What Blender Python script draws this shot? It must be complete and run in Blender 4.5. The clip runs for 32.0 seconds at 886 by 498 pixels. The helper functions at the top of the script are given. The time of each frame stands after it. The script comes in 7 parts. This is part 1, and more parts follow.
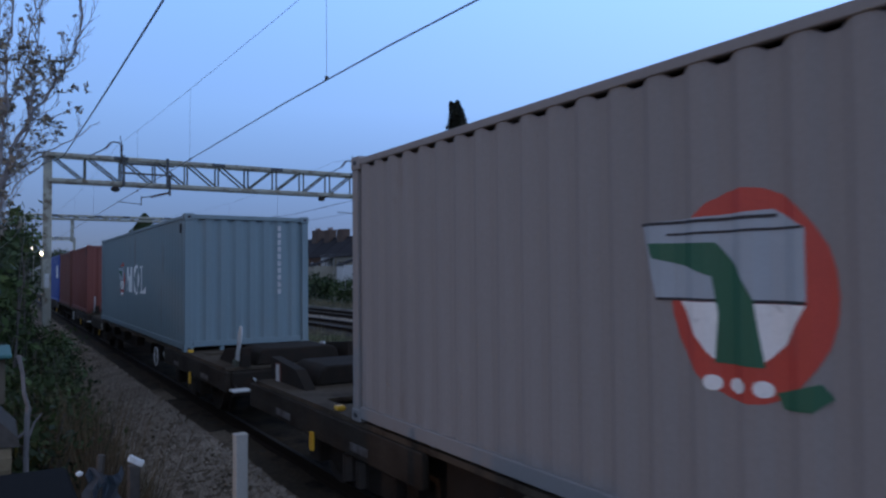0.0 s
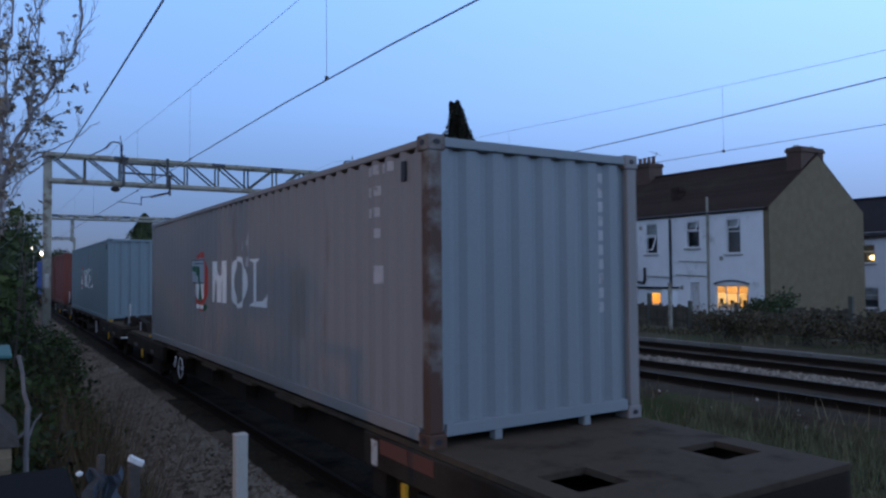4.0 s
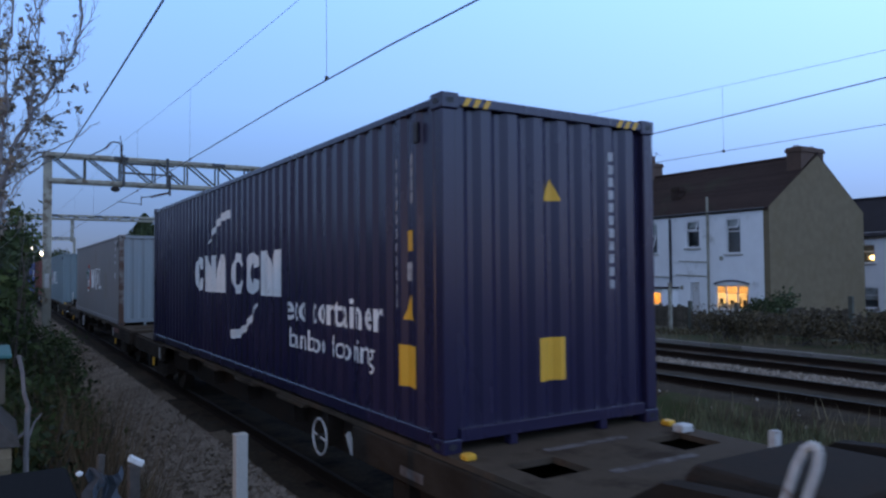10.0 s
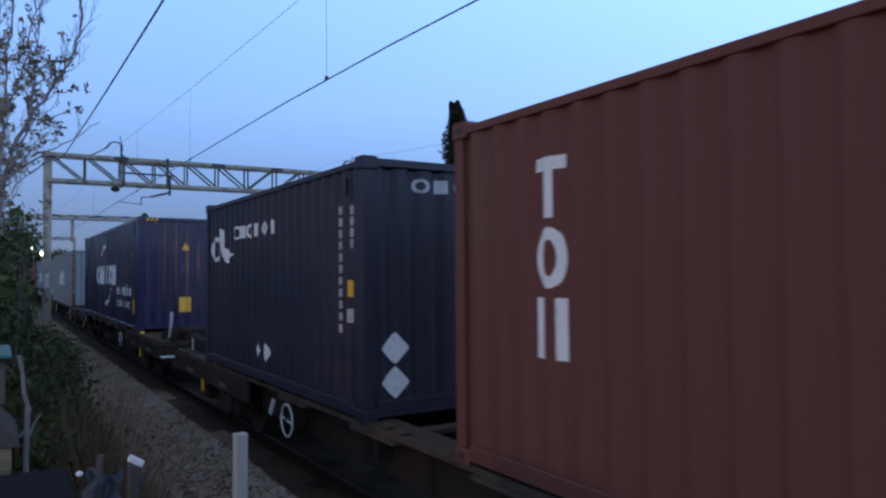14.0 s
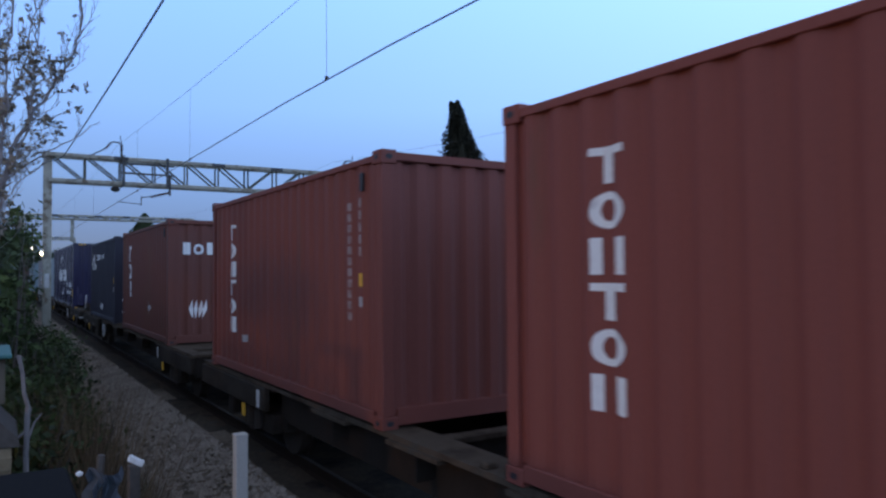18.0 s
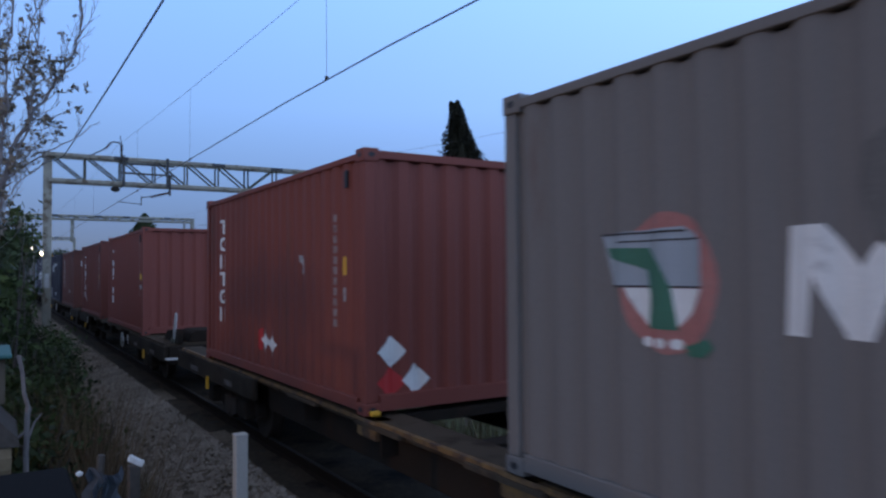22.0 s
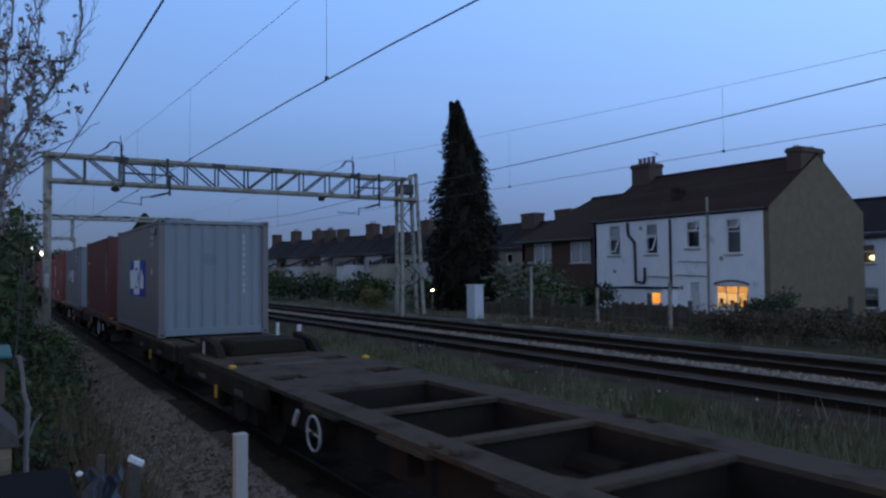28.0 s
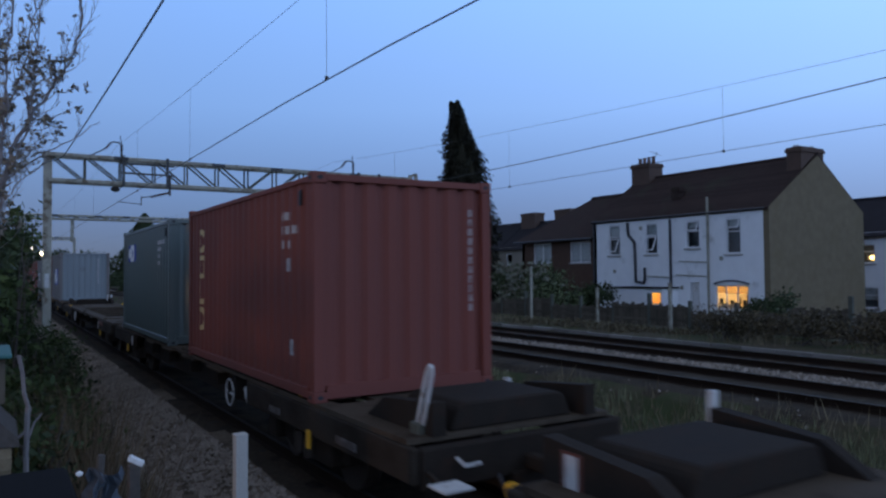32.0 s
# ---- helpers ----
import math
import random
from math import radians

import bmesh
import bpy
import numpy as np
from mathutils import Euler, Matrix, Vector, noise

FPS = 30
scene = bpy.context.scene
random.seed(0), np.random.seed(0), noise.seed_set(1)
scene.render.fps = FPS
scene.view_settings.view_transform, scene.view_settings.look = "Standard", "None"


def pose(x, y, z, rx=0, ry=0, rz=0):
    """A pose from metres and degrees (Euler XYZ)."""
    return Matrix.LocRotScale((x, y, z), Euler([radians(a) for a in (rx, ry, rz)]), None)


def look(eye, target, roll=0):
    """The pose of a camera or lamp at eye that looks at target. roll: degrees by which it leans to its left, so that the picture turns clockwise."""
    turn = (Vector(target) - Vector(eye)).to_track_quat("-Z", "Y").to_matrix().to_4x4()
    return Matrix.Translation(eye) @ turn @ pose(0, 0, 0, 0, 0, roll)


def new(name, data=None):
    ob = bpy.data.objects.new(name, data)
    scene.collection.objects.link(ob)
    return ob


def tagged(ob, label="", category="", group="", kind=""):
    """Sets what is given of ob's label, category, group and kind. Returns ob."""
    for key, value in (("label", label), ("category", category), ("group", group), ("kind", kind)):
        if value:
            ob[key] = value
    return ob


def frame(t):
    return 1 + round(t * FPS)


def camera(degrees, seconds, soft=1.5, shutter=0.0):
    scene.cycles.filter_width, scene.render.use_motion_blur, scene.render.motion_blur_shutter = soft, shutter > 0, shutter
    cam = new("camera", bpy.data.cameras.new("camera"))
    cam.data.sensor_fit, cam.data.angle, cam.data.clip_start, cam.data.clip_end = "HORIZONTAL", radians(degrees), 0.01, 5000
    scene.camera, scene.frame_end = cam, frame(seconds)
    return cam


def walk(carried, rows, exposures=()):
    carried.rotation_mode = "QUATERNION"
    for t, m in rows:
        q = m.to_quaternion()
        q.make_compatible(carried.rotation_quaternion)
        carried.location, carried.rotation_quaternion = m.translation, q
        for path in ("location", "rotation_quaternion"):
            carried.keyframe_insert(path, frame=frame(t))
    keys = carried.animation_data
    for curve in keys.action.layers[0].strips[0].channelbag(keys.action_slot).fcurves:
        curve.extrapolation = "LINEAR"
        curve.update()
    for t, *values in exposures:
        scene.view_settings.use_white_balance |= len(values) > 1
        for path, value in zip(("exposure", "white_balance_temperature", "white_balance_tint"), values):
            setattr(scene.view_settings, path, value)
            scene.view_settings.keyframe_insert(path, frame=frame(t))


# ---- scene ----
import collections
import itertools

# ---- camera: stands still beside the line, rail level is z = 0, the line runs along y ----
YAW, PITCH, EYE = radians(31.99), radians(1.87), Vector((0.0, 0.0, 2.42))
AIM = EYE + Vector((math.sin(YAW) * math.cos(PITCH), math.cos(YAW) * math.cos(PITCH), math.sin(PITCH)))
cam = camera(63.23, 32.0, soft=2.4, shutter=0.3)
STAND = look(EYE, AIM, -0.46)
walk(cam, [(0.0, STAND), (32.0, STAND)], [(0.0, 0.42), (1.0, 0.42), (3.0, 0.48), (4.5, 0.45), (6.0, 0.5), (7.0, 0.68), (8.0, 0.78), (9.0, 0.82), (10.0, 0.66), (11.0, 0.48), (12.0, 0.55), (13.0, 0.7), (14.0, 0.65), (17.0, 0.7), (18.0, 0.7), (19.0, 0.72), (20.0, 0.2), (21.0, 0.62), (22.0, 0.5), (23.0, 0.45), (24.0, 0.6), (25.0, 0.68), (26.5, 0.35), (28.0, 0.14), (29.0, 0.16), (30.0, 0.35), (31.0, 0.62), (32.0, 0.22)])

# ---- dusk sky: deep blue above, dim violet-grey towards the horizon, the afterglow behind the camera to the right ----
GLOW = radians(140)
world = bpy.data.worlds.new("dusk")
scene.world = world
world.use_nodes = True
wn, wl = world.node_tree.nodes, world.node_tree.links


def world_node(kind, links=(), **values):
    nd = wn.new(kind)
    for key, value in values.items():
        nd.inputs[int(key[1:])].default_value = value
    for k, socket in links:
        wl.new(socket, nd.inputs[k])
    return nd


way = wn.new("ShaderNodeTexCoord").outputs["Generated"]
sky = wn.new("ShaderNodeTexSky")
sky.sky_type = "NISHITA"
sky.sun_disc = False
sky.sun_elevation = radians(8.0)
sky.sun_rotation = GLOW
sky.air_density, sky.dust_density, sky.ozone_density = 1.0, 0.5, 3.0
split = world_node("ShaderNodeSeparateXYZ", [(0, way)])
dome = wn.new("ShaderNodeValToRGB")
ramp = dome.color_ramp
for k, (at, colour) in enumerate(((0.0, (0.085, 0.115, 0.20)), (0.06, (0.112, 0.165, 0.325)), (0.22, (0.208, 0.36, 0.71)), (0.38, (0.245, 0.45, 0.93)), (0.55, (0.19, 0.27, 0.46)),
                                  (0.75, (0.13, 0.165, 0.25)), (1.0, (0.10, 0.125, 0.18)))):
    e = ramp.elements[k] if k < 2 else ramp.elements.new(at)
    e.position, e.color = at, (*colour, 1)
wl.new(split.outputs["Z"], dome.inputs["Fac"])
facing = world_node("ShaderNodeVectorMath", [(0, way)], i1=(math.sin(GLOW), math.cos(GLOW), 0.0))
facing.operation = "DOT_PRODUCT"
share = world_node("ShaderNodeMapRange", [(0, facing.outputs["Value"])], i1=-1.0, i2=1.0, i3=0.0, i4=1.0)
side_gain = wn.new("ShaderNodeMix")
side_gain.data_type = "RGBA"
side_gain.inputs[6].default_value, side_gain.inputs[7].default_value = (0.78, 0.83, 0.87, 1), (2.25, 2.12, 1.95, 1)
near_glow = world_node("ShaderNodeMath", [(0, share.outputs["Result"])], i1=1.7)
near_glow.operation = "POWER"
wl.new(near_glow.outputs["Value"], side_gain.inputs[0])
lit = world_node("ShaderNodeVectorMath", [(0, dome.outputs["Color"]), (1, side_gain.outputs[2])])
lit.operation = "MULTIPLY"
# the sky over the town to the west, dim and brownish
westward = world_node("ShaderNodeVectorMath", [(0, way)], i1=(-1.0, 0.0, 0.0))
westward.operation = "DOT_PRODUCT"
west_share = world_node("ShaderNodeMapRange", [(0, westward.outputs["Value"])], i1=-0.2, i2=1.0, i3=0.0, i4=1.0)
west = wn.new("ShaderNodeMix")
west.data_type = "RGBA"
west.inputs[6].default_value, west.inputs[7].default_value = (1, 1, 1, 1), (1.34, 1.06, 0.88, 1)
wl.new(west_share.outputs["Result"], west.inputs[0])
toned = world_node("ShaderNodeVectorMath", [(0, lit.outputs["Vector"]), (1, west.outputs[2])])
toned.operation = "MULTIPLY"
blend = wn.new("ShaderNodeMix")
blend.data_type = "RGBA"
blend.blend_type = "ADD"
blend.inputs[0].default_value = 0.012
wl.new(toned.outputs["Vector"], blend.inputs[6])
wl.new(sky.outputs["Color"], blend.inputs[7])
wl.new(blend.outputs[2], wn["Background"].inputs["Color"])
wn["Background"].inputs["Strength"].default_value = 1.0

# ---- materials ----
def mat(name, colour, rough=0.7, metal=0.0, vary=0.25, scale=4.0, stretch=(1, 1, 1), bump=0.1, fine=60.0, second=None, second_amount=0.5,
        second_scale=1.5, each=0.0, spec=0.5):
    """A plain surface: colour varied at two scales, a second colour (stains, rust, moss) in patches, fine relief."""
    m = bpy.data.materials.new(name)
    m.use_nodes = True
    n, l = m.node_tree.nodes, m.node_tree.links
    b = n["Principled BSDF"]
    b.inputs["Metallic"].default_value = metal
    b.inputs["Specular IOR Level"].default_value = spec
    co = n.new("ShaderNodeTexCoord")
    mp = n.new("ShaderNodeMapping")
    mp.inputs["Scale"].default_value = stretch
    l.new(co.outputs["Object"], mp.inputs["Vector"])
    big = n.new("ShaderNodeTexNoise")
    big.inputs["Scale"].default_value, big.inputs["Detail"].default_value = scale, 6
    l.new(mp.outputs["Vector"], big.inputs["Vector"])
    small = n.new("ShaderNodeTexNoise")
    small.inputs["Scale"].default_value, small.inputs["Detail"].default_value = fine, 3
    l.new(co.outputs["Object"], small.inputs["Vector"])
    mix = n.new("ShaderNodeMix")
    mix.data_type = "RGBA"
    mix.inputs[6].default_value = (*[c * (1 - vary) for c in colour], 1)
    mix.inputs[7].default_value = (*[min(1, c * (1 + vary)) for c in colour], 1)
    l.new(big.outputs["Fac"], mix.inputs[0])
    out = mix.outputs[2]
    grain = n.new("ShaderNodeMix")
    grain.data_type, grain.blend_type = "RGBA", "MULTIPLY"
    grain.inputs[0].default_value = min(1.0, vary * 1.5)
    l.new(out, grain.inputs[6])
    l.new(small.outputs["Fac"], grain.inputs[7])
    gain = n.new("ShaderNodeMix")
    gain.data_type, gain.blend_type = "RGBA", "MULTIPLY"
    gain.inputs[0].default_value = 1.0
    gain.inputs[7].default_value = (1 + 0.7 * min(1.0, vary * 1.5),) * 3 + (1,)
    l.new(grain.outputs[2], gain.inputs[6])
    out = gain.outputs[2]
    if second:
        patch = n.new("ShaderNodeTexNoise")
        patch.inputs["Scale"].default_value, patch.inputs["Detail"].default_value = second_scale, 8
        patch.inputs["Roughness"].default_value = 0.65
        l.new(mp.outputs["Vector"], patch.inputs["Vector"])
        ramp = n.new("ShaderNodeValToRGB")
        edge = 0.72 - 0.35 * second_amount
        ramp.color_ramp.elements[0].position, ramp.color_ramp.elements[1].position = edge - 0.06, edge + 0.1
        l.new(patch.outputs["Fac"], ramp.inputs["Fac"])
        over = n.new("ShaderNodeMix")
        over.data_type = "RGBA"
        over.inputs[7].default_value = (*second, 1)
        l.new(ramp.outputs["Color"], over.inputs[0])
        l.new(out, over.inputs[6])
        out = over.outputs[2]
    if each:
        info = n.new("ShaderNodeObjectInfo")
        hsv = n.new("ShaderNodeHueSaturation")
        rng = n.new("ShaderNodeMapRange")
        rng.inputs["To Min"].default_value, rng.inputs["To Max"].default_value = 1 - each, 1 + each
        l.new(info.outputs["Random"], rng.inputs["Value"])
        l.new(rng.outputs["Result"], hsv.inputs["Value"])
        l.new(out, hsv.inputs["Color"])
        out = hsv.outputs["Color"]
    l.new(out, b.inputs["Base Color"])
    rr = n.new("ShaderNodeMapRange")
    rr.inputs["To Min"].default_value, rr.inputs["To Max"].default_value = max(0.05, rough - 0.12), min(1, rough + 0.12)
    l.new(big.outputs["Fac"], rr.inputs["Value"])
    l.new(rr.outputs["Result"], b.inputs["Roughness"])
    if bump:
        bp = n.new("ShaderNodeBump")
        bp.inputs["Strength"].default_value, bp.inputs["Distance"].default_value = bump, 0.01
        l.new(small.outputs["Fac"], bp.inputs["Height"])
        l.new(bp.outputs["Normal"], b.inputs["Normal"])
    return m


def leaf_mat(name, colour, vary=0.5):
    m = bpy.data.materials.new(name)
    m.use_nodes = True
    n, l = m.node_tree.nodes, m.node_tree.links
    b = n["Principled BSDF"]
    b.inputs["Roughness"].default_value = 0.6
    g = n.new("ShaderNodeNewGeometry")
    mix = n.new("ShaderNodeMix")
    mix.data_type = "RGBA"
    mix.inputs[6].default_value = (*[c * (1 - vary) for c in colour], 1)
    mix.inputs[7].default_value = (colour[0] * (1 + vary), colour[1] * (1 + vary * 0.8), colour[2] * (1 + vary * 0.4), 1)
    l.new(g.outputs["Random Per Island"], mix.inputs[0])
    l.new(mix.outputs[2], b.inputs["Base Color"])
    return m


def glow_mat(name, colour, strength):
    m = bpy.data.materials.new(name)
    m.use_nodes = True
    b = m.node_tree.nodes["Principled BSDF"]
    b.inputs["Base Color"].default_value = (*colour, 1)
    b.inputs["Emission Color"].default_value = (*colour, 1)
    b.inputs["Emission Strength"].default_value = strength
    return m


def glass_mat(name, tint=(0.02, 0.025, 0.03)):
    m = bpy.data.materials.new(name)
    m.use_nodes = True
    b = m.node_tree.nodes["Principled BSDF"]
    b.inputs["Base Color"].default_value = (0.8, 0.85, 0.85, 1)
    b.inputs["Roughness"].default_value = 0.03
    b.inputs["Transmission Weight"].default_value = 1.0
    b.inputs["IOR"].default_value = 1.45
    return m


def blind_mat(name, colour):
    """Thin cloth that lets light through."""
    m = bpy.data.materials.new(name)
    m.use_nodes = True
    n, l = m.node_tree.nodes, m.node_tree.links
    through_it = n.new("ShaderNodeBsdfTranslucent")
    through_it.inputs["Color"].default_value = (*colour, 1)
    n["Principled BSDF"].inputs["Base Color"].default_value = (*colour, 1)
    n["Principled BSDF"].inputs["Roughness"].default_value = 0.9
    both = n.new("ShaderNodeMixShader")
    both.inputs[0].default_value = 0.6
    l.new(n["Principled BSDF"].outputs[0], both.inputs[1])
    l.new(through_it.outputs[0], both.inputs[2])
    l.new(both.outputs[0], n["Material Output"].inputs["Surface"])
    return m


def paint(name, colour, rough=0.45, rust=0.25, vary=0.12):
    """Weathered container paint: faded in upright streaks, rust in small patches."""
    return mat(name, colour, rough, 0.0, vary, 1.3, (1.0, 1.0, 0.25), 0.06, 40.0, (0.13, 0.06, 0.035), rust, 1.1)


M = dict(
    # grey of the trailing ends, with the bluish skylight on them mixed in
    grey_skylit=paint("grey_skylit_paint", (0.225, 0.255, 0.268), 0.68, 0.16),
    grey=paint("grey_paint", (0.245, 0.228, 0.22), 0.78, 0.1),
    teal_pale=paint("pale_teal_paint", (0.165, 0.215, 0.23), 0.66, 0.14),
    rust_post=mat("rust_streaked_paint", (0.22, 0.20, 0.18), 0.75, vary=0.25, scale=3, bump=0.2, second=(0.085, 0.042, 0.026), second_amount=0.85, second_scale=2.2),
    faint_brown=mat("faint_brown_patch", (0.225, 0.20, 0.175), 0.6, vary=0.15, scale=4),
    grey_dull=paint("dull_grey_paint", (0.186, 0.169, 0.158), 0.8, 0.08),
    navy=paint("navy_paint", (0.022, 0.0185, 0.05), 0.27, 0.0),
    slate=paint("slate_blue_paint", (0.019, 0.016, 0.028), 0.62, 0.05),
    red=paint("oxide_red_paint", (0.178, 0.047, 0.033), 0.72, 0.14),
    red_two=paint("faded_red_paint", (0.215, 0.054, 0.038), 0.72, 0.14),
    brown=paint("red_brown_paint", (0.134, 0.042, 0.029), 0.72, 0.3),
    teal=paint("teal_grey_paint", (0.095, 0.118, 0.112), 0.34, 0.1),
    blue=paint("royal_blue_paint", (0.03, 0.07, 0.28), 0.45, 0.1),
    white=mat("white_lettering", (0.78, 0.78, 0.76), 0.6, vary=0.12, second=(0.35, 0.34, 0.33), second_amount=0.2, second_scale=6),
    faint_mark=mat("faded_white_marks", (0.30, 0.225, 0.21), 0.7, vary=0.25, scale=8, second=(0.2, 0.1, 0.09), second_amount=0.5, second_scale=9),
    scrape=mat("pale_scrape", (0.30, 0.17, 0.15), 0.7, vary=0.4, scale=5, second=(0.2, 0.07, 0.055), second_amount=0.6, second_scale=4),
    dull_white=mat("worn_white_lettering", (0.43, 0.41, 0.41), 0.6, vary=0.2, second=(0.2, 0.18, 0.18), second_amount=0.4, second_scale=9),
    gold=mat("gold_lettering", (0.62, 0.44, 0.2), 0.6, vary=0.15),
    yellow=mat("yellow_sticker", (0.75, 0.40, 0.03), 0.5, vary=0.1),
    rusty_yellow=mat("rusty_yellow", (0.22, 0.12, 0.04), 0.75, vary=0.4, scale=6, second=(0.06, 0.035, 0.025), second_amount=0.6, second_scale=5),
    signal_red=mat("red_sticker", (0.55, 0.04, 0.04), 0.5, vary=0.1),
    logo_red=mat("logo_red", (0.48, 0.06, 0.04), 0.55, vary=0.15),
    logo_red_faded=mat("faded_logo_red", (0.42, 0.17, 0.15), 0.7, vary=0.25, scale=5, second=(0.3, 0.2, 0.18), second_amount=0.4, second_scale=5),
    logo_green_faded=mat("faded_logo_green", (0.05, 0.17, 0.11), 0.7, vary=0.2),
    logo_green=mat("logo_green", (0.02, 0.11, 0.06), 0.55, vary=0.15),
    logo_grey=mat("logo_grey", (0.33, 0.38, 0.42), 0.55, vary=0.1),
    logo_blue=mat("logo_blue", (0.03, 0.05, 0.30), 0.5, vary=0.1),
    stain=mat("soot_stain", (0.15, 0.14, 0.13), 0.9, vary=0.3, scale=6),
    smudge=mat("grey_smudge", (0.20, 0.215, 0.225), 0.6, vary=0.15, scale=6),
    worn_stripe=mat("worn_stripe", (0.15, 0.13, 0.125), 0.9, vary=0.4, scale=5, second=(0.08, 0.06, 0.05), second_amount=0.7, second_scale=7),
    black=mat("black_line", (0.02, 0.02, 0.025), 0.6, vary=0.1),
    deck=mat("wagon_steel", (0.088, 0.066, 0.047), 0.88, 0.0, 0.35, 2.0, bump=0.2, second=(0.045, 0.031, 0.021), second_amount=0.5, second_scale=2),
    sill=mat("grimy_sill_steel", (0.048, 0.037, 0.028), 0.9, vary=0.4, scale=2.5, stretch=(1, 0.4, 1), bump=0.25, second=(0.028, 0.02, 0.014), second_amount=0.6, second_scale=1.6),
    frame=mat("wagon_dirt", (0.03, 0.023, 0.018), 0.9, vary=0.4, scale=3, bump=0.3, second=(0.04, 0.025, 0.018), second_amount=0.35, second_scale=4),
    wheel=mat("wheel_steel", (0.07, 0.055, 0.045), 0.6, 0.5, 0.3, 8),
    tread=mat("wheel_tread", (0.35, 0.33, 0.31), 0.3, 0.9, 0.1, 8),
    pale=mat("pale_paint", (0.55, 0.54, 0.52), 0.6, vary=0.2, scale=8, second=(0.2, 0.12, 0.08), second_amount=0.3, second_scale=10),
    ballast=mat("ballast", (0.215, 0.17, 0.128), 0.95, vary=0.6, scale=9, bump=1.0, fine=22, second=(0.065, 0.052, 0.036), second_amount=0.5, second_scale=1.2),
    ballast_mid=mat("mid_brown_ballast", (0.062, 0.048, 0.034), 0.98, vary=0.5, scale=7, bump=1.0, fine=22, second=(0.035, 0.028, 0.02), second_amount=0.5, second_scale=1.5),
    ballast_dark=mat("dark_ballast", (0.07, 0.05, 0.034), 0.98, vary=0.5, scale=9, bump=1.0, fine=22, second=(0.012, 0.01, 0.008), second_amount=0.5, second_scale=1.5),
    stone=mat("ballast_stone", (0.36, 0.30, 0.245), 0.95, vary=0.6, scale=3, bump=0.3),
    soil=mat("soil", (0.085, 0.07, 0.045), 0.95, vary=0.4, scale=1.2, bump=0.6, fine=14, second=(0.055, 0.068, 0.028), second_amount=0.6, second_scale=0.7),
    sleeper=mat("sleeper", (0.055, 0.048, 0.042), 0.9, vary=0.3, scale=5, bump=0.3),
    rail=mat("rail_rust", (0.024, 0.015, 0.01), 0.95, 0.0, 0.3, 5),
    rail_head=mat("rail_head", (0.07, 0.062, 0.055), 0.65, 0.6, 0.1, 6),
    concrete=mat("concrete", (0.36, 0.34, 0.31), 0.9, vary=0.2, scale=5, bump=0.3, second=(0.2, 0.19, 0.16), second_amount=0.4),
    edging=mat("edging_concrete", (0.19, 0.175, 0.155), 0.9, vary=0.25, scale=4, bump=0.3, each=0.3),
    galv=mat("galvanised_steel", (0.33, 0.315, 0.255), 0.75, 0.1, 0.25, 3, second=(0.12, 0.085, 0.05), second_amount=0.45, second_scale=2.5),
    galv_dark=mat("tarnished_steel", (0.085, 0.09, 0.07), 0.8, 0.1, 0.3, 3, second=(0.07, 0.05, 0.035), second_amount=0.4, second_scale=2.5),
    dark_steel=mat("dark_steel", (0.06, 0.06, 0.06), 0.6, 0.4, 0.3, 4),
    insulator=mat("brown_insulator", (0.06, 0.03, 0.025), 0.25, vary=0.1),
    wire=mat("wire", (0.06, 0.06, 0.06), 0.6, 0.5, 0.1, 5),
    render_white=mat("white_render", (0.82, 0.83, 0.84), 0.85, vary=0.08, scale=2, bump=0.15, second=(0.5, 0.5, 0.48), second_amount=0.25, second_scale=0.8),
    render_dim=mat("weathered_render", (0.42, 0.41, 0.40), 0.9, vary=0.15, scale=1.5, bump=0.2, each=0.25),
    pebble=mat("pebbledash", (0.185, 0.148, 0.095), 0.95, vary=0.25, scale=3, bump=0.8, fine=45, second=(0.175, 0.14, 0.085), second_amount=0.4, second_scale=0.6),
    brick=mat("brick", (0.10, 0.06, 0.044), 0.9, vary=0.25, scale=4, bump=0.4),
    stack=mat("stack_brick", (0.095, 0.06, 0.045), 0.95, vary=0.3, scale=5, bump=0.5, fine=25),
    cream=mat("cream_render", (0.30, 0.265, 0.21), 0.9, vary=0.2, scale=1.5, bump=0.2, each=0.35),
    tiles=mat("roof_tiles", (0.052, 0.034, 0.029), 0.9, vary=0.35, scale=2.5, bump=0.4, second=(0.055, 0.05, 0.035), second_amount=0.3, second_scale=0.5, each=0.12),
    slate_roof=mat("slates", (0.03, 0.027, 0.03), 0.92, vary=0.3, scale=2, bump=0.3, each=0.2),
    upvc=mat("white_frame", (0.75, 0.75, 0.76), 0.45, vary=0.05),
    sky_tinted_room=mat("sky_tinted_room", (0.15, 0.17, 0.20), 0.9, vary=0.3, scale=3),
    curtain=mat("net_curtain", (0.6, 0.6, 0.6), 0.9, vary=0.15, scale=6),
    blind=blind_mat("lit_blind", (0.9, 0.72, 0.42)),
    net=blind_mat("net_half_curtain", (0.75, 0.68, 0.55)),
    room=mat("room_wall", (0.6, 0.5, 0.36), 0.9, vary=0.1),
    pipe=mat("drainpipe", (0.04, 0.04, 0.045), 0.5, vary=0.15),
    pot=mat("chimney_pot", (0.15, 0.085, 0.065), 0.85, vary=0.2, each=0.2),
    fence=mat("weathered_boards", (0.10, 0.084, 0.064), 0.9, vary=0.35, scale=4, bump=0.3, each=0.25),
    bark=mat("bark", (0.085, 0.072, 0.062), 0.95, vary=0.35, scale=8, bump=0.6, fine=30),
    twig=mat("grey_twigs", (0.19, 0.17, 0.165), 0.85, vary=0.3, scale=8),
